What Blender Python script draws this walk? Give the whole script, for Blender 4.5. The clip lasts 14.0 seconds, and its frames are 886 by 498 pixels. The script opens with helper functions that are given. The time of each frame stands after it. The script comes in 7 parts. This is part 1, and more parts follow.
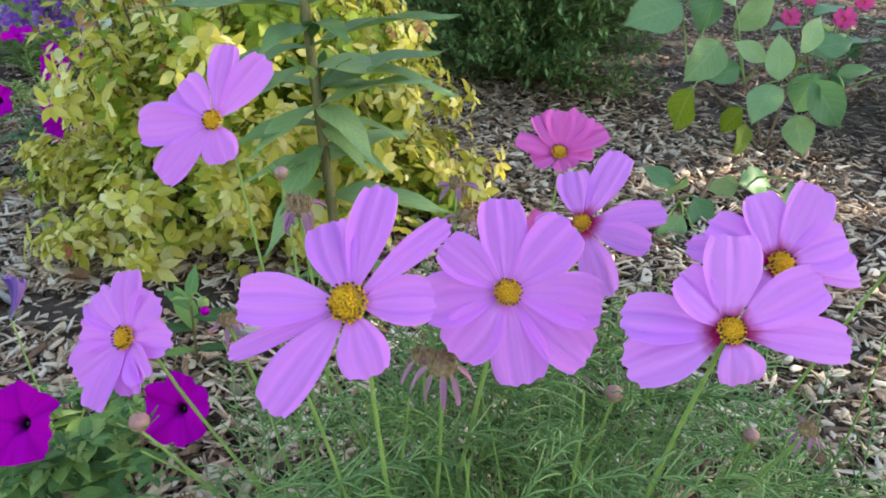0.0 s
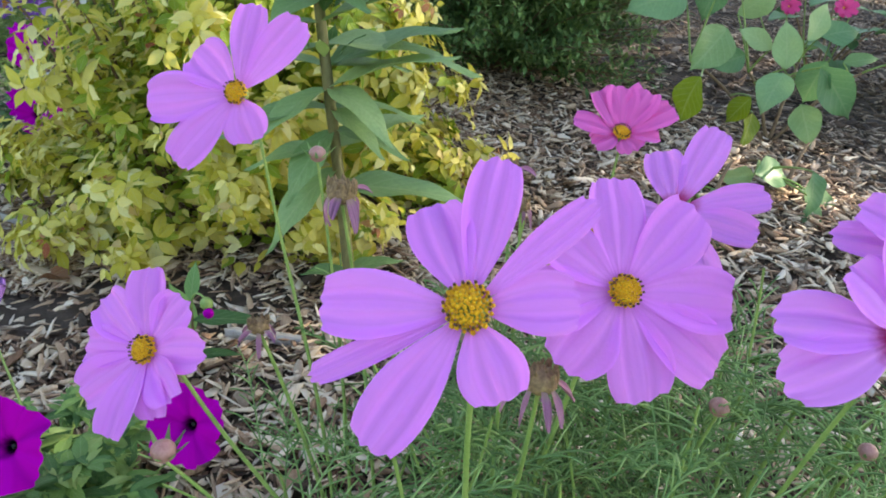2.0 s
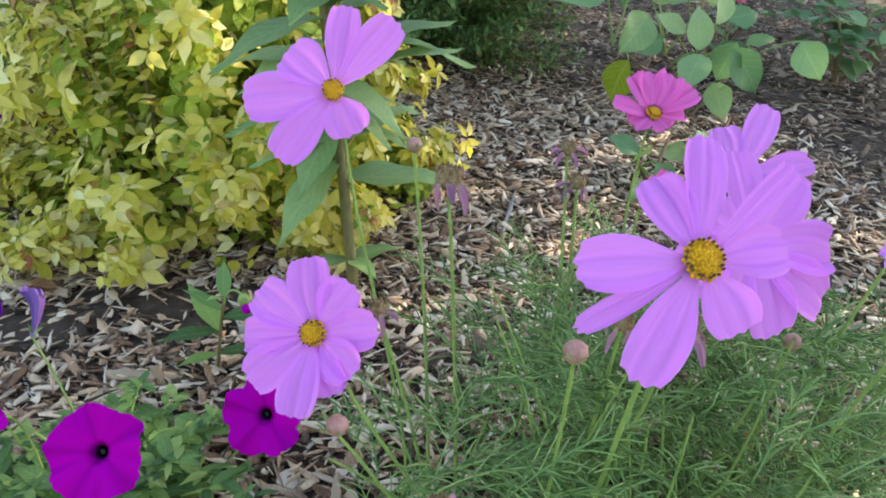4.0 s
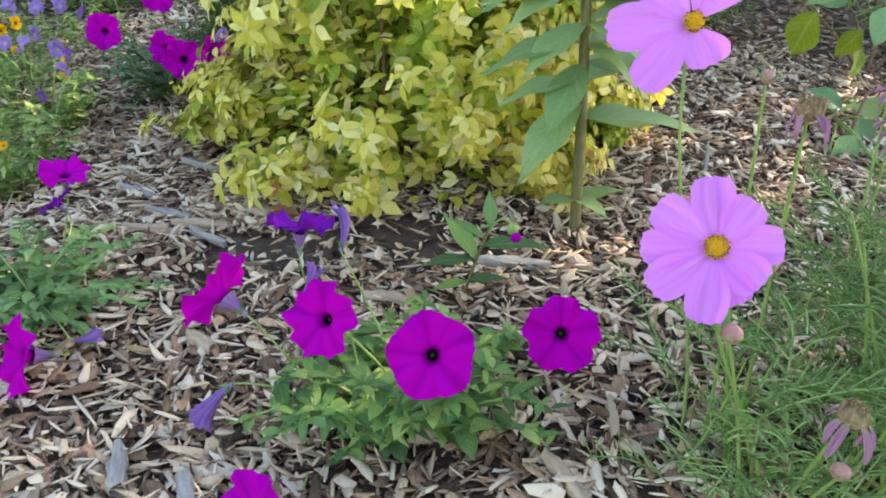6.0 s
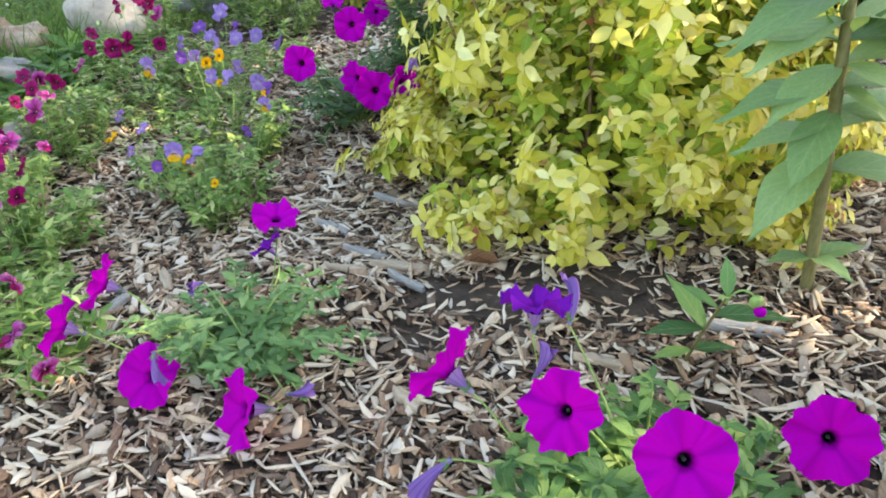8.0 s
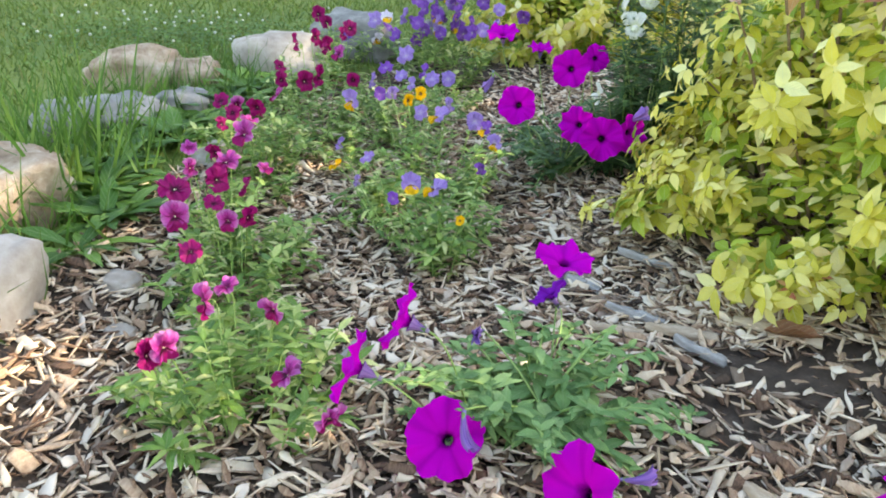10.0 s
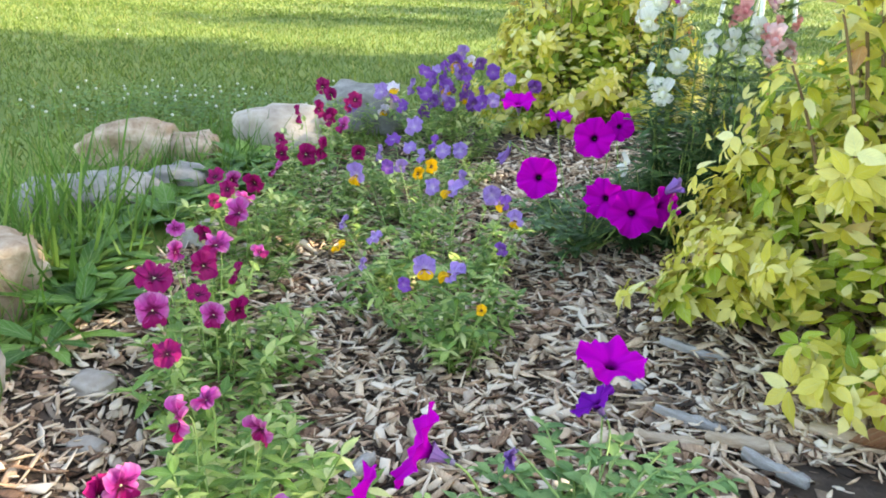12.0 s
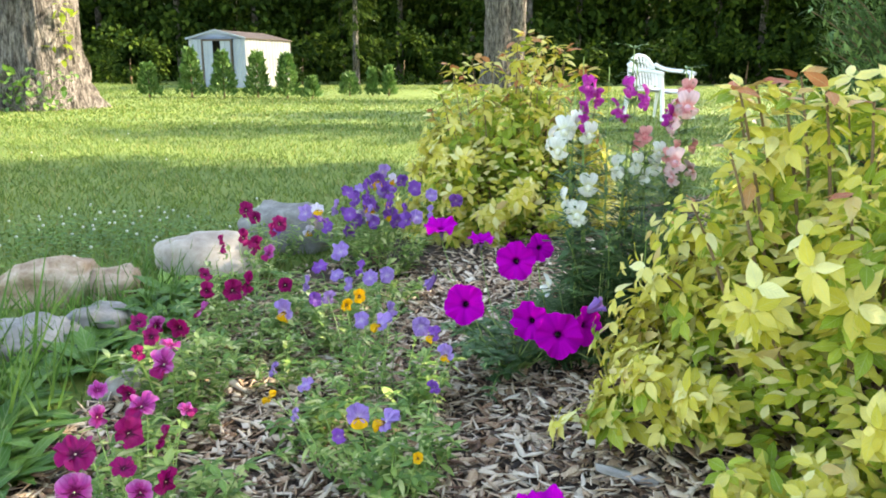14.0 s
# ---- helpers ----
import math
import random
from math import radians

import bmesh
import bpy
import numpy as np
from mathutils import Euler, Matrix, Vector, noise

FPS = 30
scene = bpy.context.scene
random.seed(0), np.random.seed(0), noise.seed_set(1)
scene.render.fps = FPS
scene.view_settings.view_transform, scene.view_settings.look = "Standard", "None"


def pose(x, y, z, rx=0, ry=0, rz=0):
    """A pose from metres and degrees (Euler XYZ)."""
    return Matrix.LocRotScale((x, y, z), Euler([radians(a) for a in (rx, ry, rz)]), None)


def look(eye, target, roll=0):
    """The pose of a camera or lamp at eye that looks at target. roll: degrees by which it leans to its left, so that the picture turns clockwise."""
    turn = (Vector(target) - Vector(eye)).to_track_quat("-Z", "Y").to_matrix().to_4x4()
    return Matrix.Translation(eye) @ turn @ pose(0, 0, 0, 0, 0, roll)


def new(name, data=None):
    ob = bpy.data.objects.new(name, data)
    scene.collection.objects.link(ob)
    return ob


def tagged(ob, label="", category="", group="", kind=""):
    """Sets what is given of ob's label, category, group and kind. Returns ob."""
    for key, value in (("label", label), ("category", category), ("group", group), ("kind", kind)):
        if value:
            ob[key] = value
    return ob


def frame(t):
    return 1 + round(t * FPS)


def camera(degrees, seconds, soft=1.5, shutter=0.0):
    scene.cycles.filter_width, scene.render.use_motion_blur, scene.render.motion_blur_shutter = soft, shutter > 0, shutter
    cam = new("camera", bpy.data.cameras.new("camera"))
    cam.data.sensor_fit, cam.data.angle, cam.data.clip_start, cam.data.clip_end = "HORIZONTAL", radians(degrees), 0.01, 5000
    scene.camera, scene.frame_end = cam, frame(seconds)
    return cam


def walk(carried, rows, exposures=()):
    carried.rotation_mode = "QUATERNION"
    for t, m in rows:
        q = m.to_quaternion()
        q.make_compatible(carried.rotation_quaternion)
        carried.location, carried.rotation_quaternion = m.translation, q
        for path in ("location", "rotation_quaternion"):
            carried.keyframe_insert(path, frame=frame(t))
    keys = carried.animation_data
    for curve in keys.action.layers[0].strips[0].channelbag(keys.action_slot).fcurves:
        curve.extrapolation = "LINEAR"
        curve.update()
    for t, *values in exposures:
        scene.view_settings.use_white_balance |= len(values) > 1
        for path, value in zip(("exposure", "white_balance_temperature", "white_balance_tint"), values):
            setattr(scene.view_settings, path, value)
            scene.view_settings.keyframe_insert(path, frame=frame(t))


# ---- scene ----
cam = camera(61.3, 14.0, 1.85)
PATH = [
    (0, (-0.0261, 0.0231, 0.8567), (0.0304, 1.7959, -0.0675), 4.18),
    (0.5, (-0.0361, 0.0209, 0.8386), (0.0352, 1.7940, -0.0840), 4.48),
    (1, (-0.0385, 0.0451, 0.8417), (0.0488, 1.8184, -0.0791), 4.58),
    (1.5, (-0.0605, 0.0704, 0.8406), (0.0457, 1.8443, -0.0770), 4.97),
    (2, (-0.1079, 0.1122, 0.8007), (0.0367, 1.8792, -0.1250), 5.18),
    (2.2, (-0.1253, 0.1232, 0.7953), (0.0289, 1.8941, -0.1213), 5.07),
    (4.3, (-0.3560, 0.0693, 0.8042), (0.1085, 1.7763, -0.1288), 6.00),
    (4.5, (-0.3899, 0.0649, 0.8002), (0.0741, 1.7670, -0.1419), 6.10),
    (5, (-0.4666, 0.0572, 0.7929), (-0.0455, 1.7559, -0.1752), 6.35),
    (5.5, (-0.5321, 0.0583, 0.7817), (-0.1942, 1.7554, -0.2210), 6.12),
    (6, (-0.5801, 0.0616, 0.7715), (-0.3305, 1.7529, -0.2664), 5.39),
    (6.5, (-0.6671, 0.0979, 0.7515), (-0.5054, 1.7861, -0.3086), 4.43),
    (7, (-0.7024, 0.1210, 0.7519), (-0.6334, 1.8105, -0.3163), 3.25),
    (7.5, (-0.6921, 0.1507, 0.7656), (-0.7242, 1.8407, -0.3035), 1.75),
    (8, (-0.6920, 0.1683, 0.8053), (-0.8140, 1.8629, -0.2499), 0.71),
    (8.5, (-0.7278, 0.1683, 0.8155), (-0.9165, 1.8763, -0.2077), 0.66),
    (9, (-0.8786, 0.1881, 0.7713), (-1.0906, 1.9183, -0.2093), 1.80),
    (9.2, (-0.9355, 0.1969, 0.7430), (-1.1535, 1.9373, -0.2180), 2.38),
    (11.3, (-1.1348, 0.4004, 0.5959), (-1.4917, 2.2171, -0.1606), 2.87),
    (11.5, (-1.1326, 0.4037, 0.5950), (-1.4821, 2.2273, -0.1482), 2.66),
    (12, (-1.1281, 0.4334, 0.6139), (-1.4416, 2.2784, -0.0915), 2.25),
    (12.5, (-1.1259, 0.4543, 0.6350), (-1.3920, 2.3248, -0.0210), 1.74),
    (13, (-1.1188, 0.4389, 0.6684), (-1.3381, 2.3358, 0.0738), 1.12),
    (13.5, (-1.1288, 0.4290, 0.6910), (-1.3053, 2.3494, 0.1609), 0.59),
    (14, (-1.1272, 0.4411, 0.7021), (-1.2708, 2.3795, 0.2308), 0.18),
]
walk(cam, [(t, look(eye, target, roll)) for t, eye, target, roll in PATH],
     [(0, 1.90, 7400, 9), (2.2, 1.88, 7400, 10), (4.5, 2.0, 7600, 10.5), (9, 2.48, 8000, 9), (14, 2.52, 7900, 9.5)])


# ---- world, sun, exposure ----
SUN_DIR = Vector((0.80, 0.25, 0.50)).normalized()
world = bpy.data.worlds.new("sky_world")
scene.world = world
world.use_nodes = True
wn = world.node_tree
sky = wn.nodes.new("ShaderNodeTexSky")
sky.sky_type = "NISHITA"
sky.sun_disc = False
sky.sun_elevation = math.asin(SUN_DIR.z)
sky.sun_rotation = math.atan2(SUN_DIR.x, SUN_DIR.y)
wn.links.new(sky.outputs[0], wn.nodes["Background"].inputs[0])
wn.nodes["Background"].inputs[1].default_value = 0.15
sun_data = bpy.data.lights.new("sun", "SUN")
sun_data.energy, sun_data.angle, sun_data.color = 3.2, radians(0.5), (1.0, 0.93, 0.80)
sun = new("sun", sun_data)
sun.matrix_world = look(SUN_DIR * 60, (0, 0, 0))

# ---- small helpers ----
RNG = np.random.default_rng(7)


def smooth(a, b, x):
    t = np.clip((np.asarray(x, float) - a) / (b - a), 0, 1)
    return t * t * (3 - 2 * t)


def mesh_of(name, verts, faces, mats, uv=None, index=None, shade=True):
    """A mesh from arrays; faces of three or four corners (rows of equal length), uv per vertex."""
    verts, faces = np.asarray(verts, np.float32), np.asarray(faces, np.int32)
    me = bpy.data.meshes.new(name)
    k = faces.shape[1]
    me.vertices.add(len(verts))
    me.vertices.foreach_set("co", verts.ravel())
    me.loops.add(faces.size)
    me.loops.foreach_set("vertex_index", faces.ravel())
    me.polygons.add(len(faces))
    me.polygons.foreach_set("loop_start", np.arange(0, faces.size, k, dtype=np.int32))
    if shade:
        me.polygons.foreach_set("use_smooth", np.ones(len(faces), bool))
    if uv is not None:
        layer = me.uv_layers.new(name="UVMap")
        layer.data.foreach_set("uv", np.asarray(uv, np.float32)[faces.ravel()].ravel())
    for m in mats if isinstance(mats, (list, tuple)) else [mats]:
        me.materials.append(m)
    if index is not None:
        me.polygons.foreach_set("material_index", np.asarray(index, np.int32))
    me.update(calc_edges=True)
    me.validate()
    return me


def part(name, me, parent=None, m=None, label=""):
    ob = new(name, me)
    if parent is not None:
        ob.parent = parent
    if m is not None:
        ob.matrix_basis = m
    if label:
        ob["label"] = label
    return ob


def thing(name, label, category, at=(0, 0, 0), group="", kind=""):
    ob = new(name)
    ob.location = at
    ob.empty_display_size = 0.05
    return tagged(ob, label, category, group, kind)


def grid_faces(nu, nv, wrap=False):
    """Quads of a grid of nu columns by nv rows of vertices (row by row)."""
    f = []
    for j in range(nv - 1):
        for i in range(nu if wrap else nu - 1):
            i2 = (i + 1) % nu
            f.append((j * nu + i, j * nu + i2, (j + 1) * nu + i2, (j + 1) * nu + i))
    return np.array(f, np.int32)


def scatter(tv, tf, mats4, tuv=None):
    """Many posed copies of a template in one pair of arrays."""
    mats4 = np.asarray(mats4, float)
    n, k = len(mats4), len(tv)
    h = np.c_[tv, np.ones(k)]
    v = np.einsum("nij,kj->nki", mats4[:, :3, :], h).reshape(-1, 3)
    f = (np.asarray(tf)[None] + (np.arange(n) * k)[:, None, None]).reshape(-1, np.asarray(tf).shape[1])
    return v, f, None if tuv is None else np.tile(tuv, (n, 1))


def join(items):
    vs, fs, us, off = [], [], [], 0
    for v, f, u in items:
        vs.append(v), fs.append(np.asarray(f) + off), us.append(u if u is not None else np.zeros((len(v), 2)))
        off += len(v)
    return np.concatenate(vs), np.concatenate(fs), np.concatenate(us)


def frames(pos, fwd, up=None, size=1.0, roll=None):
    """4x4 matrices whose y runs along fwd and whose z is as near to up as it can be."""
    pos, fwd = np.atleast_2d(pos).astype(float), np.atleast_2d(fwd).astype(float)
    n = len(pos)
    fwd = fwd / np.linalg.norm(fwd, axis=1, keepdims=True)
    up = np.tile((0, 0, 1.0), (n, 1)) if up is None else np.broadcast_to(np.asarray(up, float), (n, 3))
    x = np.cross(fwd, up)
    bad = np.linalg.norm(x, axis=1) < 1e-4
    x[bad] = (1, 0, 0)
    x /= np.linalg.norm(x, axis=1, keepdims=True)
    z = np.cross(x, fwd)
    if roll is not None:
        c, s = np.cos(roll)[:, None], np.sin(roll)[:, None]
        x, z = c * x + s * z, c * z - s * x
    size = np.broadcast_to(np.asarray(size, float), (n,))[:, None]
    m = np.zeros((n, 4, 4))
    m[:, :3, 0], m[:, :3, 1], m[:, :3, 2], m[:, :3, 3], m[:, 3, 3] = x * size, fwd * size, z * size, pos, 1
    return m


def bez(p, n=10):
    """A smooth curve through a start, one or two guiding points and an end."""
    p = [np.asarray(q, float) for q in p]
    t = np.linspace(0, 1, n)[:, None]
    if len(p) == 2:
        return p[0] + (p[1] - p[0]) * t
    if len(p) == 3:
        return p[0] * (1 - t) ** 2 + 2 * p[1] * t * (1 - t) + p[2] * t * t
    return p[0] * (1 - t) ** 3 + 3 * p[1] * t * (1 - t) ** 2 + 3 * p[2] * t * t * (1 - t) + p[3] * t ** 3


def tube(pts, radii, sides=6):
    """A closed tube along points."""
    pts = np.asarray(pts, float)
    n = len(pts)
    radii = np.broadcast_to(np.asarray(radii, float), (n,)) if np.ndim(radii) == 0 or len(np.atleast_1d(radii)) == n else np.linspace(radii[0], radii[-1], n)
    d = np.gradient(pts, axis=0)
    d /= np.linalg.norm(d, axis=1, keepdims=True) + 1e-12
    ref = np.array((0.31, 0.83, 0.46)) if abs(d[0, 2]) > 0.7 else np.array((0, 0, 1.0))
    x = np.cross(d, ref)
    x /= np.linalg.norm(x, axis=1, keepdims=True) + 1e-12
    y = np.cross(d, x)
    a = np.linspace(0, 2 * np.pi, sides, endpoint=False)
    v = pts[:, None] + radii[:, None, None] * (np.cos(a)[None, :, None] * x[:, None] + np.sin(a)[None, :, None] * y[:, None])
    v = np.concatenate([v.reshape(-1, 3), pts[:1], pts[-1:]])
    f = grid_faces(sides, n, True).tolist()
    c0, c1 = n * sides, n * sides + 1
    for i in range(sides):
        j = (i + 1) % sides
        f.append((c0, j, i, i))
        f.append((c1, (n - 1) * sides + i, (n - 1) * sides + j, (n - 1) * sides + j))
    f = np.array(f)
    uv = np.zeros((len(v), 2))
    uv[: n * sides, 0] = np.tile(np.arange(sides) / sides, n)
    uv[: n * sides, 1] = np.repeat(np.linspace(0, 1, n), sides)
    return v, f, uv


def tri(vf):
    """Quads to triangles, degenerate ones dropped."""
    v, f, u = vf
    t = np.concatenate([f[:, [0, 1, 2]], f[:, [0, 2, 3]]]) if f.shape[1] == 4 else f
    t = t[(t[:, 0] != t[:, 1]) & (t[:, 1] != t[:, 2]) & (t[:, 0] != t[:, 2])]
    return v, t, u


def leaf_shape(n=6, width=0.42, peak=0.42, fold=0.25, droop=0.2, wave=0.0, tip=1.0):
    """A leaf one long along y: folded along its midrib, drooping to its tip. Verts, quads, uv."""
    t = np.linspace(0, 1, n)
    w = np.where(t < peak, np.sin(np.pi / 2 * np.minimum(t / peak, 1)) ** 0.8, np.maximum(np.cos(np.pi / 2 * np.clip((t - peak) / (1 - peak), 0, 1)), 0) ** tip) * width / 2
    w = np.maximum(w, 0.012)
    z0 = -droop * t ** 2
    v, uv = [], []
    for i in range(n):
        for s in (-1, -0.5, 0, 0.5, 1):
            v.append((s * w[i], t[i] * (1 - 0.08 * abs(s)), z0[i] + abs(s) * w[i] * fold + wave * w[i] * abs(s) * math.sin(9 * t[i] + (2 if s > 0 else 0))))
            uv.append((0.5 + 0.5 * s, t[i]))
    return np.array(v), grid_faces(5, n), np.array(uv)


# ---- materials ----
def nodes(name):
    m = bpy.data.materials.new(name)
    m.use_nodes = True
    nt = m.node_tree
    return m, nt, nt.nodes["Principled BSDF"], nt.nodes["Material Output"]


def add(nt, kind, **kw):
    nd = nt.nodes.new(kind)
    for k, v in kw.items():
        nd.inputs[k.replace("_", " ")].default_value = v
    return nd


def math_node(nt, op, a, b=None):
    nd = nt.nodes.new("ShaderNodeMath")
    nd.operation = op
    for i, s in enumerate((a, b)):
        if s is None:
            continue
        if isinstance(s, (int, float)):
            nd.inputs[i].default_value = s
        else:
            nt.links.new(s, nd.inputs[i])
    return nd.outputs[0]


def ramp(nt, fac, stops, smoothly=False):
    nd = nt.nodes.new("ShaderNodeValToRGB")
    e = nd.color_ramp.elements
    nd.color_ramp.interpolation = "EASE" if smoothly else "LINEAR"
    while len(e) < len(stops):
        e.new(0.5)
    for el, (p, c) in zip(e, stops):
        el.position, el.color = p, (*c, 1)
    nt.links.new(fac, nd.inputs[0])
    return nd.outputs[0]


def mixed(nt, fac, a, b, how="MIX"):
    nd = nt.nodes.new("ShaderNodeMix")
    nd.data_type, nd.blend_type = "RGBA", how
    for s, k in ((fac, 0), (a, 6), (b, 7)):
        if isinstance(s, (int, float)):
            nd.inputs[k].default_value = s
        elif isinstance(s, tuple):
            nd.inputs[k].default_value = (*s, 1)
        else:
            nt.links.new(s, nd.inputs[k])
    return nd.outputs[2]


def chance(nt):
    """A number of its own for every piece, joined or single."""
    g, o = nt.nodes.new("ShaderNodeNewGeometry"), nt.nodes.new("ShaderNodeObjectInfo")
    return math_node(nt, "FRACT", math_node(nt, "ADD", g.outputs["Random Per Island"], o.outputs["Random"]))


def grain(nt, scale, detail=4.0, where="Object", stretch=None, rough=0.6):
    tc = nt.nodes.new("ShaderNodeTexCoord")
    src = tc.outputs[where]
    if stretch:
        mp = nt.nodes.new("ShaderNodeMapping")
        mp.inputs["Scale"].default_value = stretch
        nt.links.new(src, mp.inputs[0])
        src = mp.outputs[0]
    nz = add(nt, "ShaderNodeTexNoise", Scale=scale, Detail=detail, Roughness=rough)
    nt.links.new(src, nz.inputs["Vector"])
    return nz.outputs["Fac"]


def bump(nt, bs, height, strength=0.3, distance=0.002):
    b = add(nt, "ShaderNodeBump", Strength=strength, Distance=distance)
    nt.links.new(height, b.inputs["Height"])
    nt.links.new(b.outputs[0], bs.inputs["Normal"])
    return b.outputs[0]


def thin(nt, bs, out, col, share):
    """Lets part of the light through, as leaves and petals do."""
    tr = nt.nodes.new("ShaderNodeBsdfTranslucent")
    nt.links.new(col, tr.inputs["Color"])
    mx = nt.nodes.new("ShaderNodeMixShader")
    mx.inputs[0].default_value = share
    nt.links.new(bs.outputs[0], mx.inputs[1])
    nt.links.new(tr.outputs[0], mx.inputs[2])
    nt.links.new(mx.outputs[0], out.inputs[0])


def leaf_mat(name, stops, share=0.3, rough=0.5, scale=60.0, vein=0.25, gloss=0.35, mottle=0.55):
    m, nt, bs, out = nodes(name)
    col = ramp(nt, chance(nt), stops)
    g = grain(nt, scale, 3)
    col = mixed(nt, mottle, col, ramp(nt, g, [(0.25, (0.45, 0.45, 0.45)), (0.75, (1.3, 1.3, 1.3))]), "MULTIPLY")
    uvn = nt.nodes.new("ShaderNodeUVMap")
    sp = nt.nodes.new("ShaderNodeSeparateXYZ")
    nt.links.new(uvn.outputs[0], sp.inputs[0])
    side = math_node(nt, "ABSOLUTE", math_node(nt, "SUBTRACT", sp.outputs[0], 0.5))
    ribs = math_node(nt, "SINE", math_node(nt, "MULTIPLY", math_node(nt, "SUBTRACT", sp.outputs[1], math_node(nt, "MULTIPLY", side, 0.7)), 42.0))
    mid = math_node(nt, "LESS_THAN", side, 0.03)
    line = math_node(nt, "MAXIMUM", mid, math_node(nt, "MULTIPLY", math_node(nt, "GREATER_THAN", ribs, 0.86), 0.6))
    col = mixed(nt, math_node(nt, "MULTIPLY", line, vein), col, (0.62, 0.68, 0.42))
    nt.links.new(col, bs.inputs["Base Color"])
    bs.inputs["Roughness"].default_value = rough
    bs.inputs["Specular IOR Level"].default_value = gloss
    bump(nt, bs, math_node(nt, "ADD", math_node(nt, "MULTIPLY", ribs, 0.4), g), 0.35, 0.001)
    thin(nt, bs, out, col, share)
    return m


def petal_mat(name, tip, base, base_end=0.12, veins=9.0, share=0.35, vary=0.10, edge=None, vein_col=None, rough=0.55, spread=0.2, lines=0.45, gloss=0.22):
    m, nt, bs, out = nodes(name)
    uvn = nt.nodes.new("ShaderNodeUVMap")
    sp = nt.nodes.new("ShaderNodeSeparateXYZ")
    nt.links.new(uvn.outputs[0], sp.inputs[0])
    stops = [(max(base_end - spread * 0.5, 0.0), base), (min(base_end + spread, 0.9), tip)]
    if edge:
        stops.append((1.0, edge))
    wob = math_node(nt, "ADD", sp.outputs[1], math_node(nt, "MULTIPLY", math_node(nt, "SUBTRACT", grain(nt, 90, 3), 0.5), 0.16))
    col = ramp(nt, wob, stops, True)
    stripe = math_node(nt, "SINE", math_node(nt, "MULTIPLY", sp.outputs[0], veins * 6.2832))
    sharp = math_node(nt, "POWER", math_node(nt, "ADD", math_node(nt, "MULTIPLY", stripe, 0.5), 0.5), 6.0)
    vc = vein_col or tuple(c * 0.72 for c in tip)
    col = mixed(nt, math_node(nt, "MULTIPLY", sharp, lines), col, vc)
    col = mixed(nt, vary * 2, col, ramp(nt, chance(nt), [(0.0, (0.7, 0.62, 0.75)), (1.0, (1.25, 1.3, 1.2))]), "MULTIPLY")
    nt.links.new(col, bs.inputs["Base Color"])
    bs.inputs["Roughness"].default_value = rough
    bs.inputs["Specular IOR Level"].default_value = gloss
    bump(nt, bs, math_node(nt, "ADD", math_node(nt, "MULTIPLY", stripe, 0.5), grain(nt, 260, 2)), 0.45, 0.001)
    thin(nt, bs, out, col, share)
    return m


def rough_mat(name, stops, scale=30.0, rough=0.8, bump_d=0.003, strength=0.6, stretch=None, random=0.0, fine=6.0, share=0.0):
    """A mottled surface: two sizes of noise, relief, and a number for each piece."""
    m, nt, bs, out = nodes(name)
    g = grain(nt, scale, 6, stretch=stretch)
    f = grain(nt, scale * fine, 4, stretch=stretch)
    fac = math_node(nt, "ADD", math_node(nt, "MULTIPLY", g, 0.7), math_node(nt, "MULTIPLY", f, 0.3))
    if random:
        fac = math_node(nt, "ADD", math_node(nt, "MULTIPLY", fac, 1 - random), math_node(nt, "MULTIPLY", chance(nt), random))
    col = ramp(nt, fac, stops)
    nt.links.new(col, bs.inputs["Base Color"])
    bs.inputs["Roughness"].default_value = rough
    bump(nt, bs, fac, strength, bump_d)
    if share:
        thin(nt, bs, out, col, share)
    return m


SOIL = rough_mat("dark_soil", [(0.3, (0.035, 0.024, 0.017)), (0.55, (0.09, 0.062, 0.044)), (0.75, (0.17, 0.125, 0.09))], 35, 0.95, 0.01)
CHIP = rough_mat("bark_chip_wood", [(0.18, (0.06, 0.032, 0.018)), (0.29, (0.22, 0.12, 0.07)), (0.41, (0.45, 0.29, 0.18)), (0.53, (0.66, 0.49, 0.33)), (0.68, (0.77, 0.63, 0.47)), (0.90, (0.70, 0.62, 0.53))],
                 45, 0.85, 0.002, 0.7, (6, 1, 6), 0.55)
# fine lower crumbs, coloured dark so the gaps between chips read as shade
GAP_SHADE = rough_mat("gap_shaded_mulch", [(0.25, (0.030, 0.018, 0.011)), (0.45, (0.10, 0.060, 0.036)), (0.62, (0.24, 0.155, 0.10)), (0.85, (0.50, 0.38, 0.27))], 45, 0.9, 0.002, 0.7, (6, 1, 6), 0.6)
# browner chips for the back, darkened to stand for the tree shade there
SHADED_CHIP = rough_mat("shaded_brown_chip_wood", [(0.22, (0.035, 0.022, 0.015)), (0.40, (0.12, 0.075, 0.048)), (0.58, (0.27, 0.185, 0.125)), (0.78, (0.48, 0.37, 0.28)), (0.95, (0.62, 0.54, 0.46))], 45, 0.9, 0.002, 0.7, (6, 1, 6), 0.6)
LAWN = rough_mat("lawn_ground", [(0.28, (0.07, 0.125, 0.022)), (0.5, (0.125, 0.185, 0.03)), (0.66, (0.19, 0.23, 0.045)), (0.80, (0.32, 0.26, 0.12))], 1.4, 0.95, 0.03, 0.8, None, 0, 30)
GRASS = leaf_mat("grass_blade", [(0.0, (0.075, 0.135, 0.024)), (0.5, (0.13, 0.20, 0.034)), (0.85, (0.20, 0.265, 0.05)), (1.0, (0.34, 0.31, 0.12))], 0.4, 0.5, 8, 0.0)
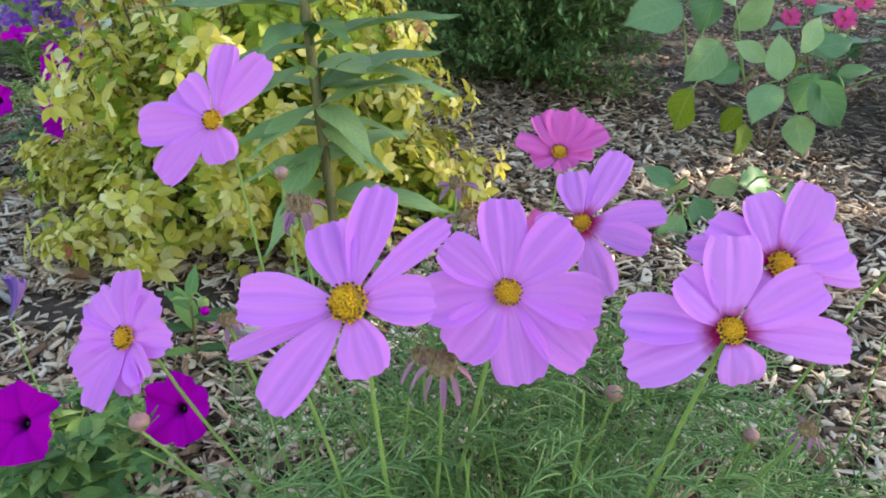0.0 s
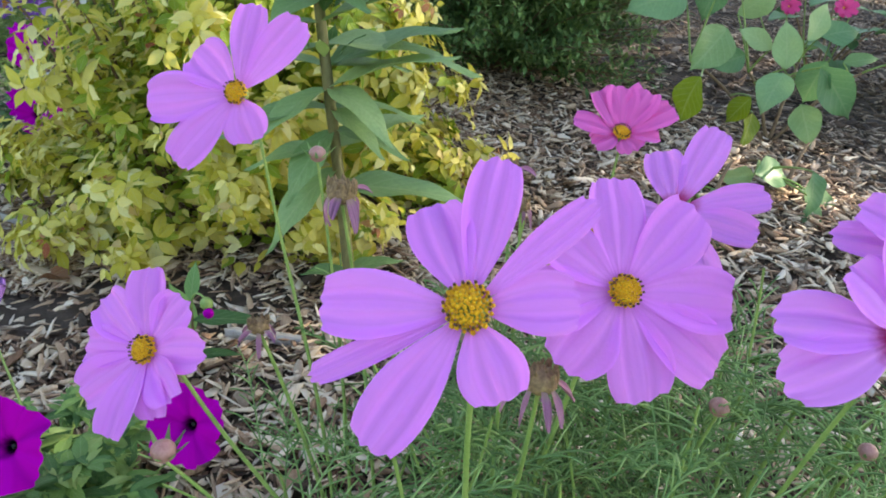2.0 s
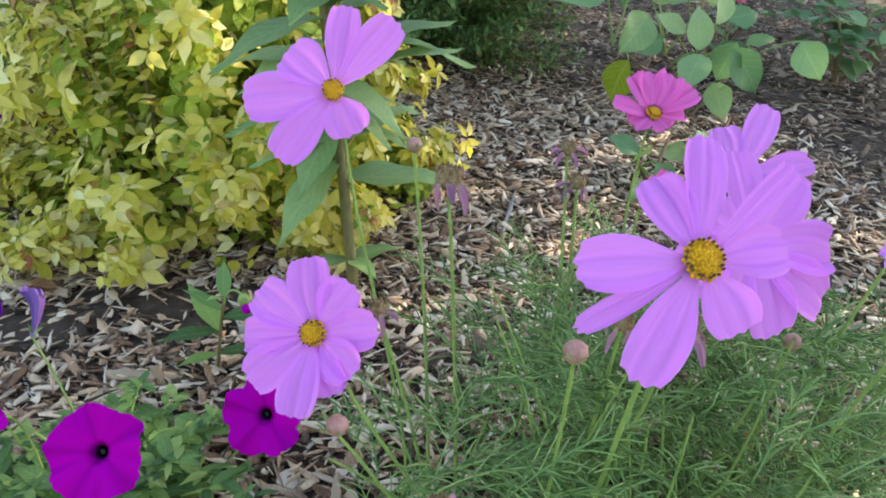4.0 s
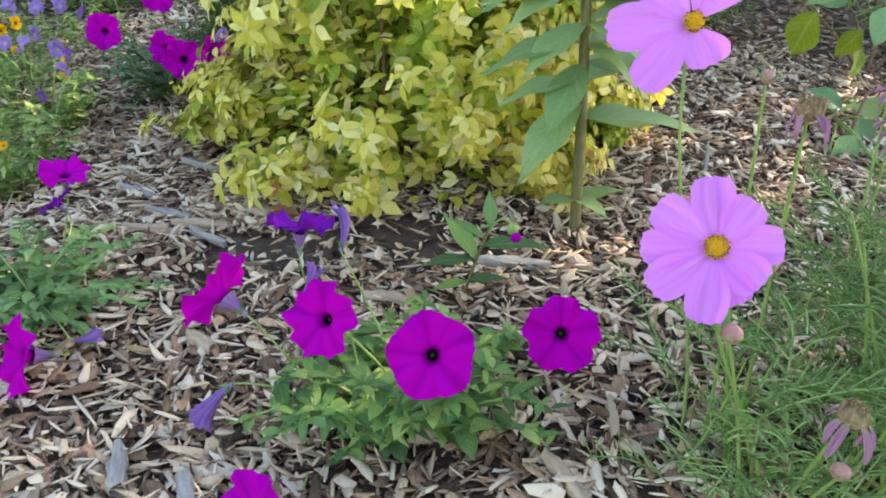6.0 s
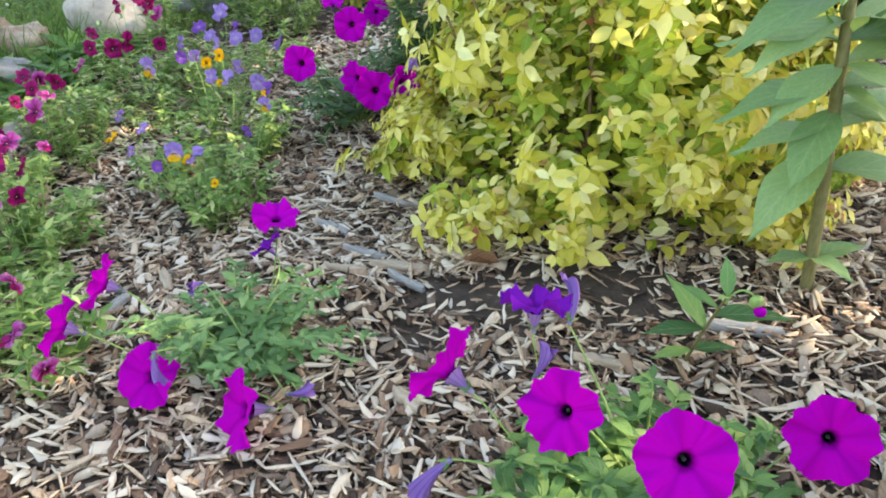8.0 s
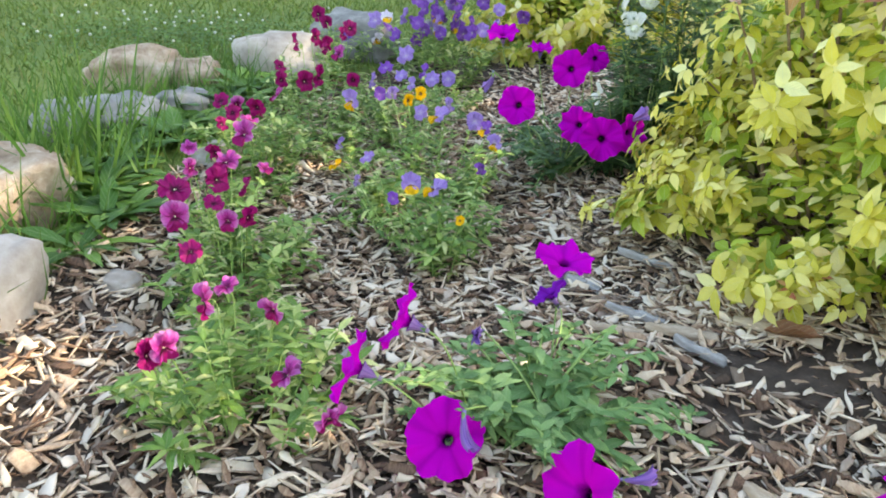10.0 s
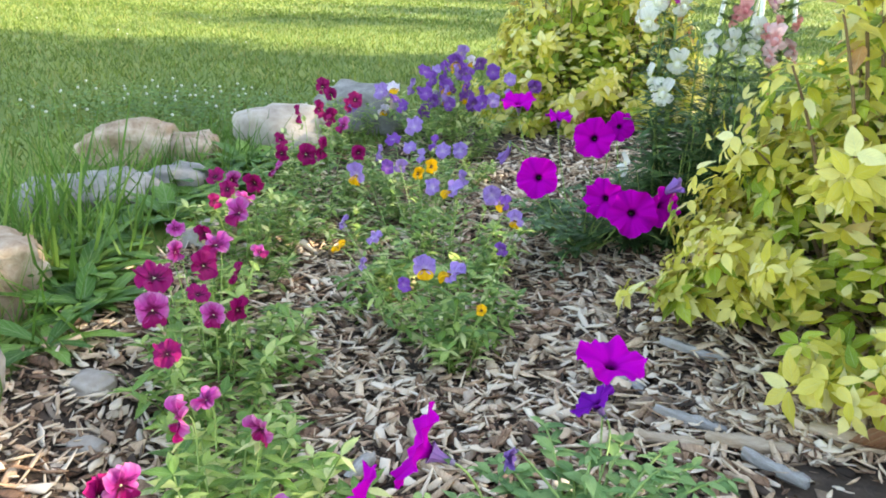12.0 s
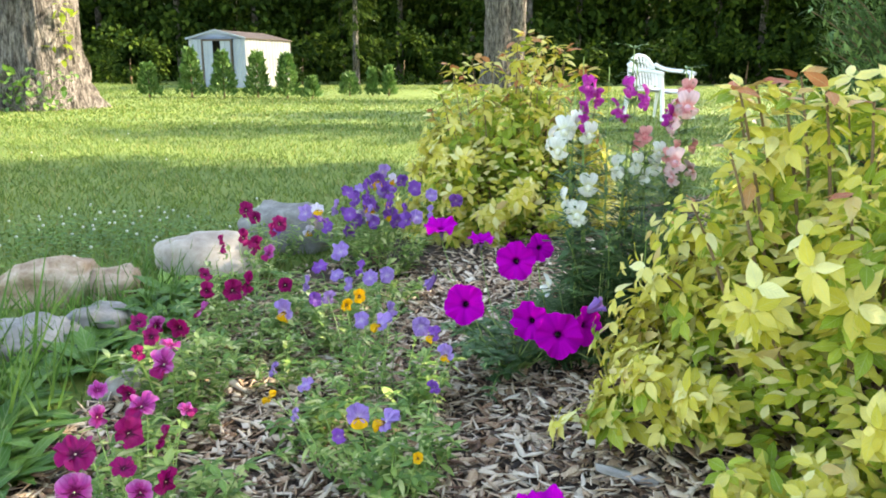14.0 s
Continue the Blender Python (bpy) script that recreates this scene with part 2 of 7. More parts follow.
TALL_GRASS = leaf_mat("tall_grass_blade", [(0.0, (0.06, 0.15, 0.02)), (0.6, (0.12, 0.24, 0.04)), (1.0, (0.22, 0.34, 0.07))], 0.35, 0.45, 8, 0.0)
WEED = leaf_mat("weed_leaf", [(0.0, (0.05, 0.14, 0.02)), (0.6, (0.10, 0.23, 0.035)), (1.0, (0.20, 0.35, 0.06))], 0.3, 0.45, 40, 0.2)
GOLD = leaf_mat("golden_spirea_leaf", [(0.0, (0.56, 0.52, 0.045)), (0.35, (0.74, 0.65, 0.11)), (0.75, (0.86, 0.77, 0.26)), (0.95, (0.90, 0.86, 0.44)), (1.0, (0.62, 0.42, 0.14))], 0.42, 0.5, 50, 0.22, 0.35, 0.22)
# greener inner leaf, its lime also darkened for the shade inside the bushes
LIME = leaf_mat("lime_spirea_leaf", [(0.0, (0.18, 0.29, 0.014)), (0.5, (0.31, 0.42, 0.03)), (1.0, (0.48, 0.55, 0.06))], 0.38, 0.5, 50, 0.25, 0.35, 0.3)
RED_TIP = leaf_mat("red_young_leaf", [(0.0, (0.42, 0.10, 0.05)), (0.5, (0.55, 0.22, 0.09)), (1.0, (0.58, 0.36, 0.14))], 0.3, 0.5, 50, 0.2)
ZINNIA_LEAF = leaf_mat("broad_leaf", [(0.0, (0.17, 0.30, 0.11)), (0.6, (0.25, 0.40, 0.16)), (1.0, (0.35, 0.50, 0.22))], 0.3, 0.46, 30, 0.10, 0.35, 0.25)
FRESH = leaf_mat("petunia_leaf", [(0.0, (0.07, 0.17, 0.055)), (0.45, (0.15, 0.31, 0.10)), (0.8, (0.26, 0.44, 0.12)), (1.0, (0.46, 0.60, 0.20))], 0.35, 0.6, 60, 0.15, 0.25, 0.35)
PETUNIA_GREY = leaf_mat("petunia_grey_leaf", [(0.0, (0.10, 0.21, 0.07)), (0.5, (0.18, 0.34, 0.11)), (1.0, (0.32, 0.48, 0.18))], 0.3, 0.6, 60, 0.15, 0.25, 0.35)
PANSY_LEAF = leaf_mat("viola_leaf", [(0.0, (0.08, 0.19, 0.03)), (0.45, (0.19, 0.34, 0.06)), (0.8, (0.40, 0.52, 0.13)), (1.0, (0.72, 0.74, 0.34))], 0.3, 0.45, 60, 0.2)
SNAP_LEAF = leaf_mat("snapdragon_leaf", [(0.0, (0.04, 0.11, 0.03)), (0.6, (0.08, 0.18, 0.05)), (1.0, (0.14, 0.26, 0.08))], 0.25, 0.5, 50, 0.2)
FEATHER = leaf_mat("feathery_leaf", [(0.0, (0.13, 0.26, 0.08)), (0.6, (0.24, 0.41, 0.14)), (1.0, (0.40, 0.58, 0.21))], 0.25, 0.5, 60, 0.0)
YEW = leaf_mat("juniper_needles", [(0.0, (0.075, 0.15, 0.045)), (0.7, (0.16, 0.29, 0.085)), (1.0, (0.34, 0.48, 0.17))], 0.15, 0.6, 30, 0.0)
CEDAR = leaf_mat("cedar_spray", [(0.0, (0.06, 0.15, 0.03)), (0.6, (0.11, 0.22, 0.05)), (1.0, (0.20, 0.30, 0.09))], 0.2, 0.6, 20, 0.0)
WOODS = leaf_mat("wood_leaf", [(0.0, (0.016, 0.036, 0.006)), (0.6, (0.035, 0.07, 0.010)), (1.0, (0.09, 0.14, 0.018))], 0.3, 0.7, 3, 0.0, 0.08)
STEM = rough_mat("green_stem", [(0.3, (0.16, 0.27, 0.06)), (0.7, (0.30, 0.42, 0.12))], 80, 0.5, 0.0005)
BROWN_STEM = rough_mat("brown_twig", [(0.3, (0.12, 0.07, 0.04)), (0.7, (0.28, 0.18, 0.09))], 60, 0.7, 0.001)
OLIVE_STEM = rough_mat("olive_stalk", [(0.3, (0.11, 0.09, 0.03)), (0.7, (0.24, 0.22, 0.09))], 50, 0.6, 0.001, stretch=(4, 4, 1))
BARK = rough_mat("tree_bark", [(0.38, (0.02, 0.016, 0.013)), (0.50, (0.15, 0.13, 0.115)), (0.62, (0.32, 0.285, 0.26))], 4.5, 0.95, 0.15, 1.0, (3.2, 3.2, 0.8), 0, 4)
STONE_TAN = rough_mat("tan_fieldstone", [(0.30, (0.13, 0.085, 0.055)), (0.46, (0.33, 0.23, 0.155)), (0.58, (0.46, 0.36, 0.27)), (0.72, (0.60, 0.54, 0.46))], 11, 0.85, 0.02, 0.9)
STONE_GREY = rough_mat("grey_fieldstone", [(0.28, (0.10, 0.095, 0.085)), (0.5, (0.22, 0.21, 0.195)), (0.72, (0.38, 0.365, 0.34))], 12, 0.85, 0.008)
STONE_PALE = rough_mat("pale_fieldstone", [(0.28, (0.24, 0.19, 0.15)), (0.5, (0.40, 0.34, 0.28)), (0.72, (0.55, 0.50, 0.44))], 10, 0.85, 0.008)
COSMOS = petal_mat("cosmos_pink_petal", (0.84, 0.28, 0.93), (0.74, 0.22, 0.80), 0.03, 5.5, 0.35, vary=0.05, lines=0.16, gloss=0.15)
COSMOS_EYE = petal_mat("cosmos_eyed_petal", (0.84, 0.31, 0.93), (0.42, 0.004, 0.10), 0.15, 5.5, 0.35, vary=0.05, spread=0.14, lines=0.16, gloss=0.15)
COSMOS_ROSE = petal_mat("cosmos_rose_petal", (0.86, 0.17, 0.58), (0.62, 0.03, 0.16), 0.08, 5, 0.35, vary=0.05, lines=0.2)
ZINNIA_ROSE = petal_mat("zinnia_rose_petal", (0.80, 0.08, 0.30), (0.62, 0.03, 0.14), 0.1, 5, 0.35, vary=0.08, lines=0.2)
DISC = rough_mat("yellow_disc", [(0.35, (0.62, 0.25, 0.008)), (0.5, (0.92, 0.48, 0.012)), (0.7, (0.95, 0.66, 0.03))], 400, 0.7, 0.002, 1.0)
ANTHER = rough_mat("dark_anther", [(0.3, (0.03, 0.015, 0.008)), (0.7, (0.20, 0.09, 0.02))], 300, 0.7)
PETUNIA = petal_mat("petunia_magenta", (0.50, 0.0, 0.42), (0.010, 0.0, 0.016), 0.33, 5, 0.25, 0.05, vein_col=(0.20, 0.0, 0.19), rough=0.8, spread=0.13, lines=0.35, gloss=0.03)
PETUNIA_BACK = petal_mat("petunia_violet_tube", (0.30, 0.16, 0.42), (0.34, 0.30, 0.36), 0.1, 10, 0.25, 0.06, vein_col=(0.10, 0.03, 0.18))
PETUNIA_VIOLET = petal_mat("petunia_violet", (0.20, 0.01, 0.38), (0.03, 0.0, 0.06), 0.36, 5, 0.25, 0.06, vein_col=(0.08, 0.0, 0.16), rough=0.8, spread=0.12, gloss=0.04)
WILT = petal_mat("wilted_petunia", (0.27, 0.14, 0.45), (0.30, 0.24, 0.48), 0.1, 8, 0.25, 0.15, vein_col=(0.06, 0.03, 0.20))
DRIED = petal_mat("dried_petal", (0.46, 0.22, 0.34), (0.42, 0.30, 0.24), 0.2, 5, 0.2, 0.3, vein_col=(0.24, 0.09, 0.16))
SEED = rough_mat("dry_seed_head", [(0.3, (0.10, 0.055, 0.03)), (0.55, (0.30, 0.20, 0.10)), (0.75, (0.50, 0.36, 0.16))], 300, 0.85, 0.002, 1.0)
BUD = rough_mat("pink_bud", [(0.3, (0.30, 0.13, 0.11)), (0.6, (0.48, 0.25, 0.22)), (0.8, (0.38, 0.34, 0.16))], 120, 0.5, 0.001)
WINE = petal_mat("pansy_wine_petal", (0.33, 0.004, 0.12), (0.04, 0.0, 0.012), 0.22, 4, 0.25, 0.15)
ROSE = petal_mat("pansy_rose_petal", (0.52, 0.05, 0.32), (0.18, 0.0, 0.07), 0.32, 4, 0.3, 0.15, edge=(0.55, 0.18, 0.42))
LILAC = petal_mat("viola_lilac_petal", (0.38, 0.24, 0.60), (0.50, 0.38, 0.62), 0.2, 4, 0.3, 0.15)
VIOLET = petal_mat("viola_violet_petal", (0.24, 0.08, 0.44), (0.32, 0.16, 0.48), 0.2, 4, 0.3, 0.15)
PALE = petal_mat("viola_white_petal", (0.80, 0.74, 0.86), (0.80, 0.78, 0.70), 0.2, 4, 0.3, 0.1)
YOLK = petal_mat("viola_yellow_lip", (0.88, 0.48, 0.01), (0.10, 0.02, 0.01), 0.18, 3, 0.25, 0.1, spread=0.12)
WHITE_SNAP = petal_mat("snapdragon_white", (0.85, 0.85, 0.80), (0.80, 0.80, 0.55), 0.2, 3, 0.35, 0.05)
PINK_SNAP = petal_mat("snapdragon_blush", (0.86, 0.62, 0.66), (0.80, 0.36, 0.38), 0.3, 3, 0.35, 0.1)
CORAL_SNAP = petal_mat("snapdragon_coral", (0.80, 0.36, 0.36), (0.70, 0.22, 0.25), 0.3, 3, 0.35, 0.1)
MAGENTA_SNAP = petal_mat("snapdragon_magenta", (0.50, 0.03, 0.38), (0.62, 0.10, 0.45), 0.3, 3, 0.3, 0.15)
CLOVER = rough_mat("white_clover", [(0.3, (0.40, 0.42, 0.32)), (0.6, (0.66, 0.66, 0.58))], 200, 0.8)
PLASTIC = rough_mat("white_plastic", [(0.3, (0.74, 0.74, 0.74)), (0.7, (0.82, 0.82, 0.82))], 3, 0.4, 0.001, 0.1)
METAL_WHITE = rough_mat("white_painted_metal", [(0.3, (0.22, 0.26, 0.31)), (0.7, (0.31, 0.35, 0.41))], 1.5, 0.5, 0.002, 0.2)
METAL_TAN = rough_mat("faded_metal_side", [(0.3, (0.15, 0.155, 0.16)), (0.7, (0.26, 0.265, 0.27))], 1.5, 0.5, 0.002, 0.2)
TRIM_DARK = rough_mat("brown_metal_trim", [(0.3, (0.05, 0.035, 0.03)), (0.7, (0.10, 0.075, 0.06))], 4, 0.6)
ROOF_METAL = rough_mat("brown_roof_sheet", [(0.3, (0.04, 0.03, 0.027)), (0.7, (0.09, 0.07, 0.06))], 2, 0.6)
# near-black in place of the shade inside the shed; petunia throats use it too
DARK_IN = rough_mat("near_black_fill", [(0.3, (0.02, 0.02, 0.02)), (0.7, (0.035, 0.035, 0.035))], 4, 0.9)

# ---- the lie of the land ----
BED = [(-1.72, 0.72), (-1.93, 1.15), (-1.98, 1.7), (-1.97, 2.3), (-1.86, 2.9), (-1.6, 3.45), (-1.0, 3.95), (0.2, 4.5), (2.0, 5.6), (4.2, 6.2), (6.0, 4.6),
       (6.0, 0.2), (3.5, -0.9), (0.6, -0.8), (-0.7, -0.5), (-1.4, 0.0)]


def bed_inside(x, y):
    """How far inside the bed's edge a point lies (outside: minus)."""
    x, y = np.asarray(x, float), np.asarray(y, float)
    inside, best = np.zeros(x.shape, bool), np.full(x.shape, 1e9)
    for (ax, ay), (bx, by) in zip(BED, BED[1:] + BED[:1]):
        cross = ((ay > y) != (by > y)) & (x < (bx - ax) * (y - ay) / (by - ay + 1e-12) + ax)
        inside ^= cross
        dx, dy = bx - ax, by - ay
        t = np.clip(((x - ax) * dx + (y - ay) * dy) / (dx * dx + dy * dy), 0, 1)
        best = np.minimum(best, np.hypot(x - ax - t * dx, y - ay - t * dy))
    return np.where(inside, best, -best)


def height(x, y):
    """The ground: a bed mounded towards its middle, a bank in front of it, a lawn that is nearly level."""
    x, y = np.asarray(x, float), np.asarray(y, float)
    d = bed_inside(x, y)
    bed = 0.16 * np.tanh(0.11 * (x + 1.05) / 0.16) + 0.012 * np.sin(5.1 * x + 2.3 * y) + 0.010 * np.sin(3.3 * y - 4.0 * x)
    far = np.hypot(x + 1, y - 1)
    lawn = 0.03 * smooth(2, 8, far) + 0.03 * np.sin(0.5 * x + 0.3) * np.sin(0.4 * y) * smooth(3, 9, far)
    z = lawn + (bed - lawn) * smooth(-0.05, 0.35, d)
    edge = 0.62 + 0.25 * np.maximum(-0.8 - x, 0)
    dip = smooth(0, 0.36, edge - y) * smooth(-4.5, -2.5, x) * (1 - smooth(2.5, 5, x)) * smooth(-6, -3, y)
    return z - 0.305 * dip


def floor_z(x, y):
    return float(height(np.array([x]), np.array([y]))[0])


def sheet(name, xs, ys, mat, lift=0.0, keep=None):
    gx, gy = np.meshgrid(xs, ys)
    z = height(gx.ravel(), gy.ravel()).reshape(gx.shape)
    under = 0.25 * smooth(0.12, 0.5, bed_inside(gx.ravel(), gy.ravel())).reshape(gx.shape) if keep is None else 0.0
    v = np.stack([gx, gy, z + lift - under], -1).reshape(-1, 3)
    f = grid_faces(len(xs), len(ys))
    if keep is not None:
        c = v[f].mean(1)
        f = f[keep(c[:, 0], c[:, 1])]
    return part(name, mesh_of(name, v, f, mat))


far_steps = np.concatenate([[-900, -300, -120, -60, -35, -22, -14], np.arange(-10, 10.01, 0.25), [14, 22, 35, 60, 120, 300, 900]])
ground = sheet("ground", far_steps, far_steps + 3, LAWN, -0.012)
tagged(ground, "mown green lawn with sunny and shaded patches", "lawn", kind="structure")
bed = sheet("mulch_bed", np.arange(-2.1, 6.1, 0.05), np.arange(-1.0, 6.3, 0.05), SOIL, 0.0, lambda x, y: bed_inside(x, y) > 0.0)
tagged(bed, "flower bed of dark soil covered with wood chips", "flower bed", kind="structure")

# ---- unseen trees, added out to the sunny side to shade the bed and lawn ----
def crown_leaves(centre, radii, clumps, per, size, mat, name, seed, squash=0.75, template=None):
    rng = np.random.default_rng(seed)
    d = rng.normal(size=(clumps, 3))
    d /= np.linalg.norm(d, axis=1, keepdims=True)
    c = np.asarray(centre) + d * np.asarray(radii) * (rng.uniform(0.45, 1.0, (clumps, 1)) ** 0.6)
    r = rng.uniform(0.10, 0.24, clumps) * max(radii)
    p = np.repeat(c, per, 0) + rng.normal(size=(clumps * per, 3)) * np.repeat(r, per)[:, None] * (0.6, 0.6, 0.6 * squash)
    fwd = p - np.asarray(centre) + rng.normal(size=p.shape) * max(radii) * 0.5
    fwd[:, 2] -= 0.3 * max(radii)
    m = frames(p, fwd, rng.normal(size=p.shape) * 0.4 + (0, 0, 1), size * rng.uniform(0.6, 1.3, len(p)))
    tv, tf, tu = template or leaf_shape(3, 0.6, 0.45, 0.15, 0.15)
    v, f, u = scatter(tv, tf, m, tu)
    return mesh_of(name, v, f, mat, u), c


def broad_tree(label, x, y, trunk_r, fork, crown, radii, seed, leaf=0.24, clumps=90, per=60, mat=None):
    rng = np.random.default_rng(seed)
    z = floor_z(x, y)
    tree = thing("tree", label, "tree", (x, y, z))
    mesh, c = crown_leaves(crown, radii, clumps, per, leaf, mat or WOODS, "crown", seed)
    pts = bez([(0, 0, -0.2), (0.1, 0.05, fork * 0.5), (0, 0, fork)], 8)
    part("trunk", mesh_of("trunk", *tube(pts, np.linspace(trunk_r, trunk_r * 0.7, 8), 14)[:2], BARK), tree)
    for k in range(6):
        end = c[rng.integers(len(c))]
        mid = np.array((0, 0, fork)) * 0.5 + end * 0.5 + (0, 0, 0.4)
        v, f, u = tube(bez([(0, 0, fork * 0.93), mid, end], 8), np.linspace(trunk_r * 0.45, 0.04, 8), 8)
        part("limb", mesh_of("limb", v, f, BARK), tree)
    part("crown", mesh, tree)
    return tree


# none of these stands in view; their crowns are set to block the sun
broad_tree("large unseen leafy tree added to shade the flower bed", 8.0, 4.2, 0.30, 3.2, (0.0, -0.1, 5.3), (4.0, 3.2, 2.4), 21, 0.26, 130, 75)
broad_tree("unseen leafy tree added to shade the lawn", 8.6, 8.1, 0.28, 5.0, (0.0, 0.0, 7.2), (2.8, 0.7, 0.9), 22, 0.26, 60, 60)
broad_tree("unseen leafy tree added to shade the lawn", 11.4, 9.1, 0.28, 6.5, (-3.0, 0.0, 9.0), (3.4, 0.7, 0.9), 23, 0.26, 60, 60)
broad_tree("unseen leafy tree added to shade the lawn", 13.4, 12.9, 0.3, 6.0, (-0.8, 0.0, 8.6), (3.6, 0.45, 0.9), 24, 0.28, 45, 55)
broad_tree("unseen leafy tree added to shade the lawn", 13.6, 15.6, 0.3, 6.0, (0.0, 0.0, 9.0), (4.0, 0.6, 0.9), 25, 0.28, 45, 55)
broad_tree("unseen leafy tree added to shade the lawn", 14.5, 20.8, 0.3, 6.0, (-1.0, 0.0, 9.5), (5.0, 1.2, 1.2), 26, 0.28, 50, 55)

# ---- far side of the lawn ----
def big_trunk(label, x, y, radius, tall, seed, second=None, flare=0.45):
    """A thick rough trunk with root flare and furrowed bark."""
    rng = np.random.default_rng(seed)
    z = floor_z(x, y)
    tree = thing("tree", label, "tree", (x, y, z))
    n, rows = 72, 60
    a = np.linspace(0, 2 * np.pi, n, endpoint=False)
    v = []
    ph = rng.uniform(0, 6.28, 8)
    for j in range(rows):
        h = -0.15 + (tall + 0.15) * j / (rows - 1)
        fl = 1 + flare * math.exp(-max(h, 0) / 0.45) * (1 + 0.35 * np.sin(5 * a + ph[0]))
        furrow = 0.075 * np.sin(26 * a + ph[1] + 1.6 * math.sin(2.1 * h + ph[2]) + np.sin(3 * a + 1.7 * h)) + 0.03 * np.sin(4 * a + ph[3] + 0.8 * h) + 0.05 * np.sin(41 * a - 5.1 * h + ph[4] + 2 * np.sin(2.3 * h + 5 * a))
        r = radius * (1 - 0.04 * h) * fl * (1 + furrow)
        v += list(zip(r * np.cos(a) + 0.06 * math.sin(h), r * np.sin(a), np.full(n, h)))
    part("trunk", mesh_of("trunk", np.array(v), grid_faces(n, rows, True), BARK), tree)
    if second:
        dx, r2 = second
        vv = np.array(v) * (r2 / radius, r2 / radius, 1) + (dx, 0.05, 0)
        vv[:, 0] += 0.05 * vv[:, 2]
        part("second_trunk", mesh_of("second_trunk", vv, grid_faces(n, rows, True), BARK), tree)
    mesh, c = crown_leaves((0, 0, tall + 2.2), (3.6, 3.6, 2.2), 70, 45, 0.3, WOODS, "crown", seed)
    part("crown", mesh, tree)
    return tree


maple = big_trunk("massive old tree with deeply furrowed grey bark", -9.1, 13.1, 0.70, 5.5, 3)
# young shoots round its foot
rng = np.random.default_rng(33)
p = np.c_[rng.uniform(-0.3, 1.2, 160), rng.uniform(-1.15, -0.75, 160), rng.uniform(0.0, 0.75, 160) ** 1.2]
v, f, u = scatter(*leaf_shape(4, 0.6, 0.4)[:2], frames(p, rng.normal(size=p.shape) + (0, -0.6, 0.3), None, rng.uniform(0.08, 0.17, 160)), leaf_shape(4, 0.6, 0.4)[2])
tagged(part("foot_foliage", mesh_of("foot_foliage", v, f, WEED, u), maple, None, "green suckers at the foot of the trunk"), kind="stuff")
p = np.c_[rng.uniform(0.62, 0.95, 40), rng.uniform(-0.5, -0.2, 40), rng.uniform(0.8, 1.75, 40)]
v, f, u = scatter(*leaf_shape(4, 0.6, 0.4)[:2], frames(p, rng.normal(size=p.shape), None, rng.uniform(0.10, 0.2, 40)), leaf_shape(4, 0.6, 0.4)[2])
tagged(part("bark_foliage", mesh_of("bark_foliage", v, f, LIME, u), maple, None, "bright green shoots on the bark"), kind="stuff")
big_trunk("tall twin-stemmed tree with grey bark", -1.25, 26.6, 0.50, 7.0, 5, (0.45, 0.36), 0.25)


def box(w, d, h, bevel=0.0):
    bm = bmesh.new()
    bmesh.ops.create_cube(bm, size=1, matrix=Matrix.Diagonal((w, d, h, 1)))
    if bevel:
        bmesh.ops.bevel(bm, geom=bm.edges[:], offset=bevel, segments=2, affect="EDGES")
    return bm


def bm_mesh(name, bm, mat):
    me = bpy.data.meshes.new(name)
    bm.to_mesh(me)
    bm.free()
    me.materials.append(mat)
    return me


def ribbed(w, h, pitch, depth):
    """A wall sheet of metal with upright ribs, in the xz plane."""
    xs, ys = [], []
    n = int(w / pitch)
    for i in range(n):
        for fx, fy in ((0.0, 0), (0.55, 0), (0.65, -depth), (0.9, -depth)):
            xs.append((i + fx) * w / n), ys.append(fy)
    xs.append(w), ys.append(0)
    v = [(x, y, 0) for x, y in zip(xs, ys)] + [(x, y, h) for x, y in zip(xs, ys)]
    return np.array(v), grid_faces(len(xs), 2), None


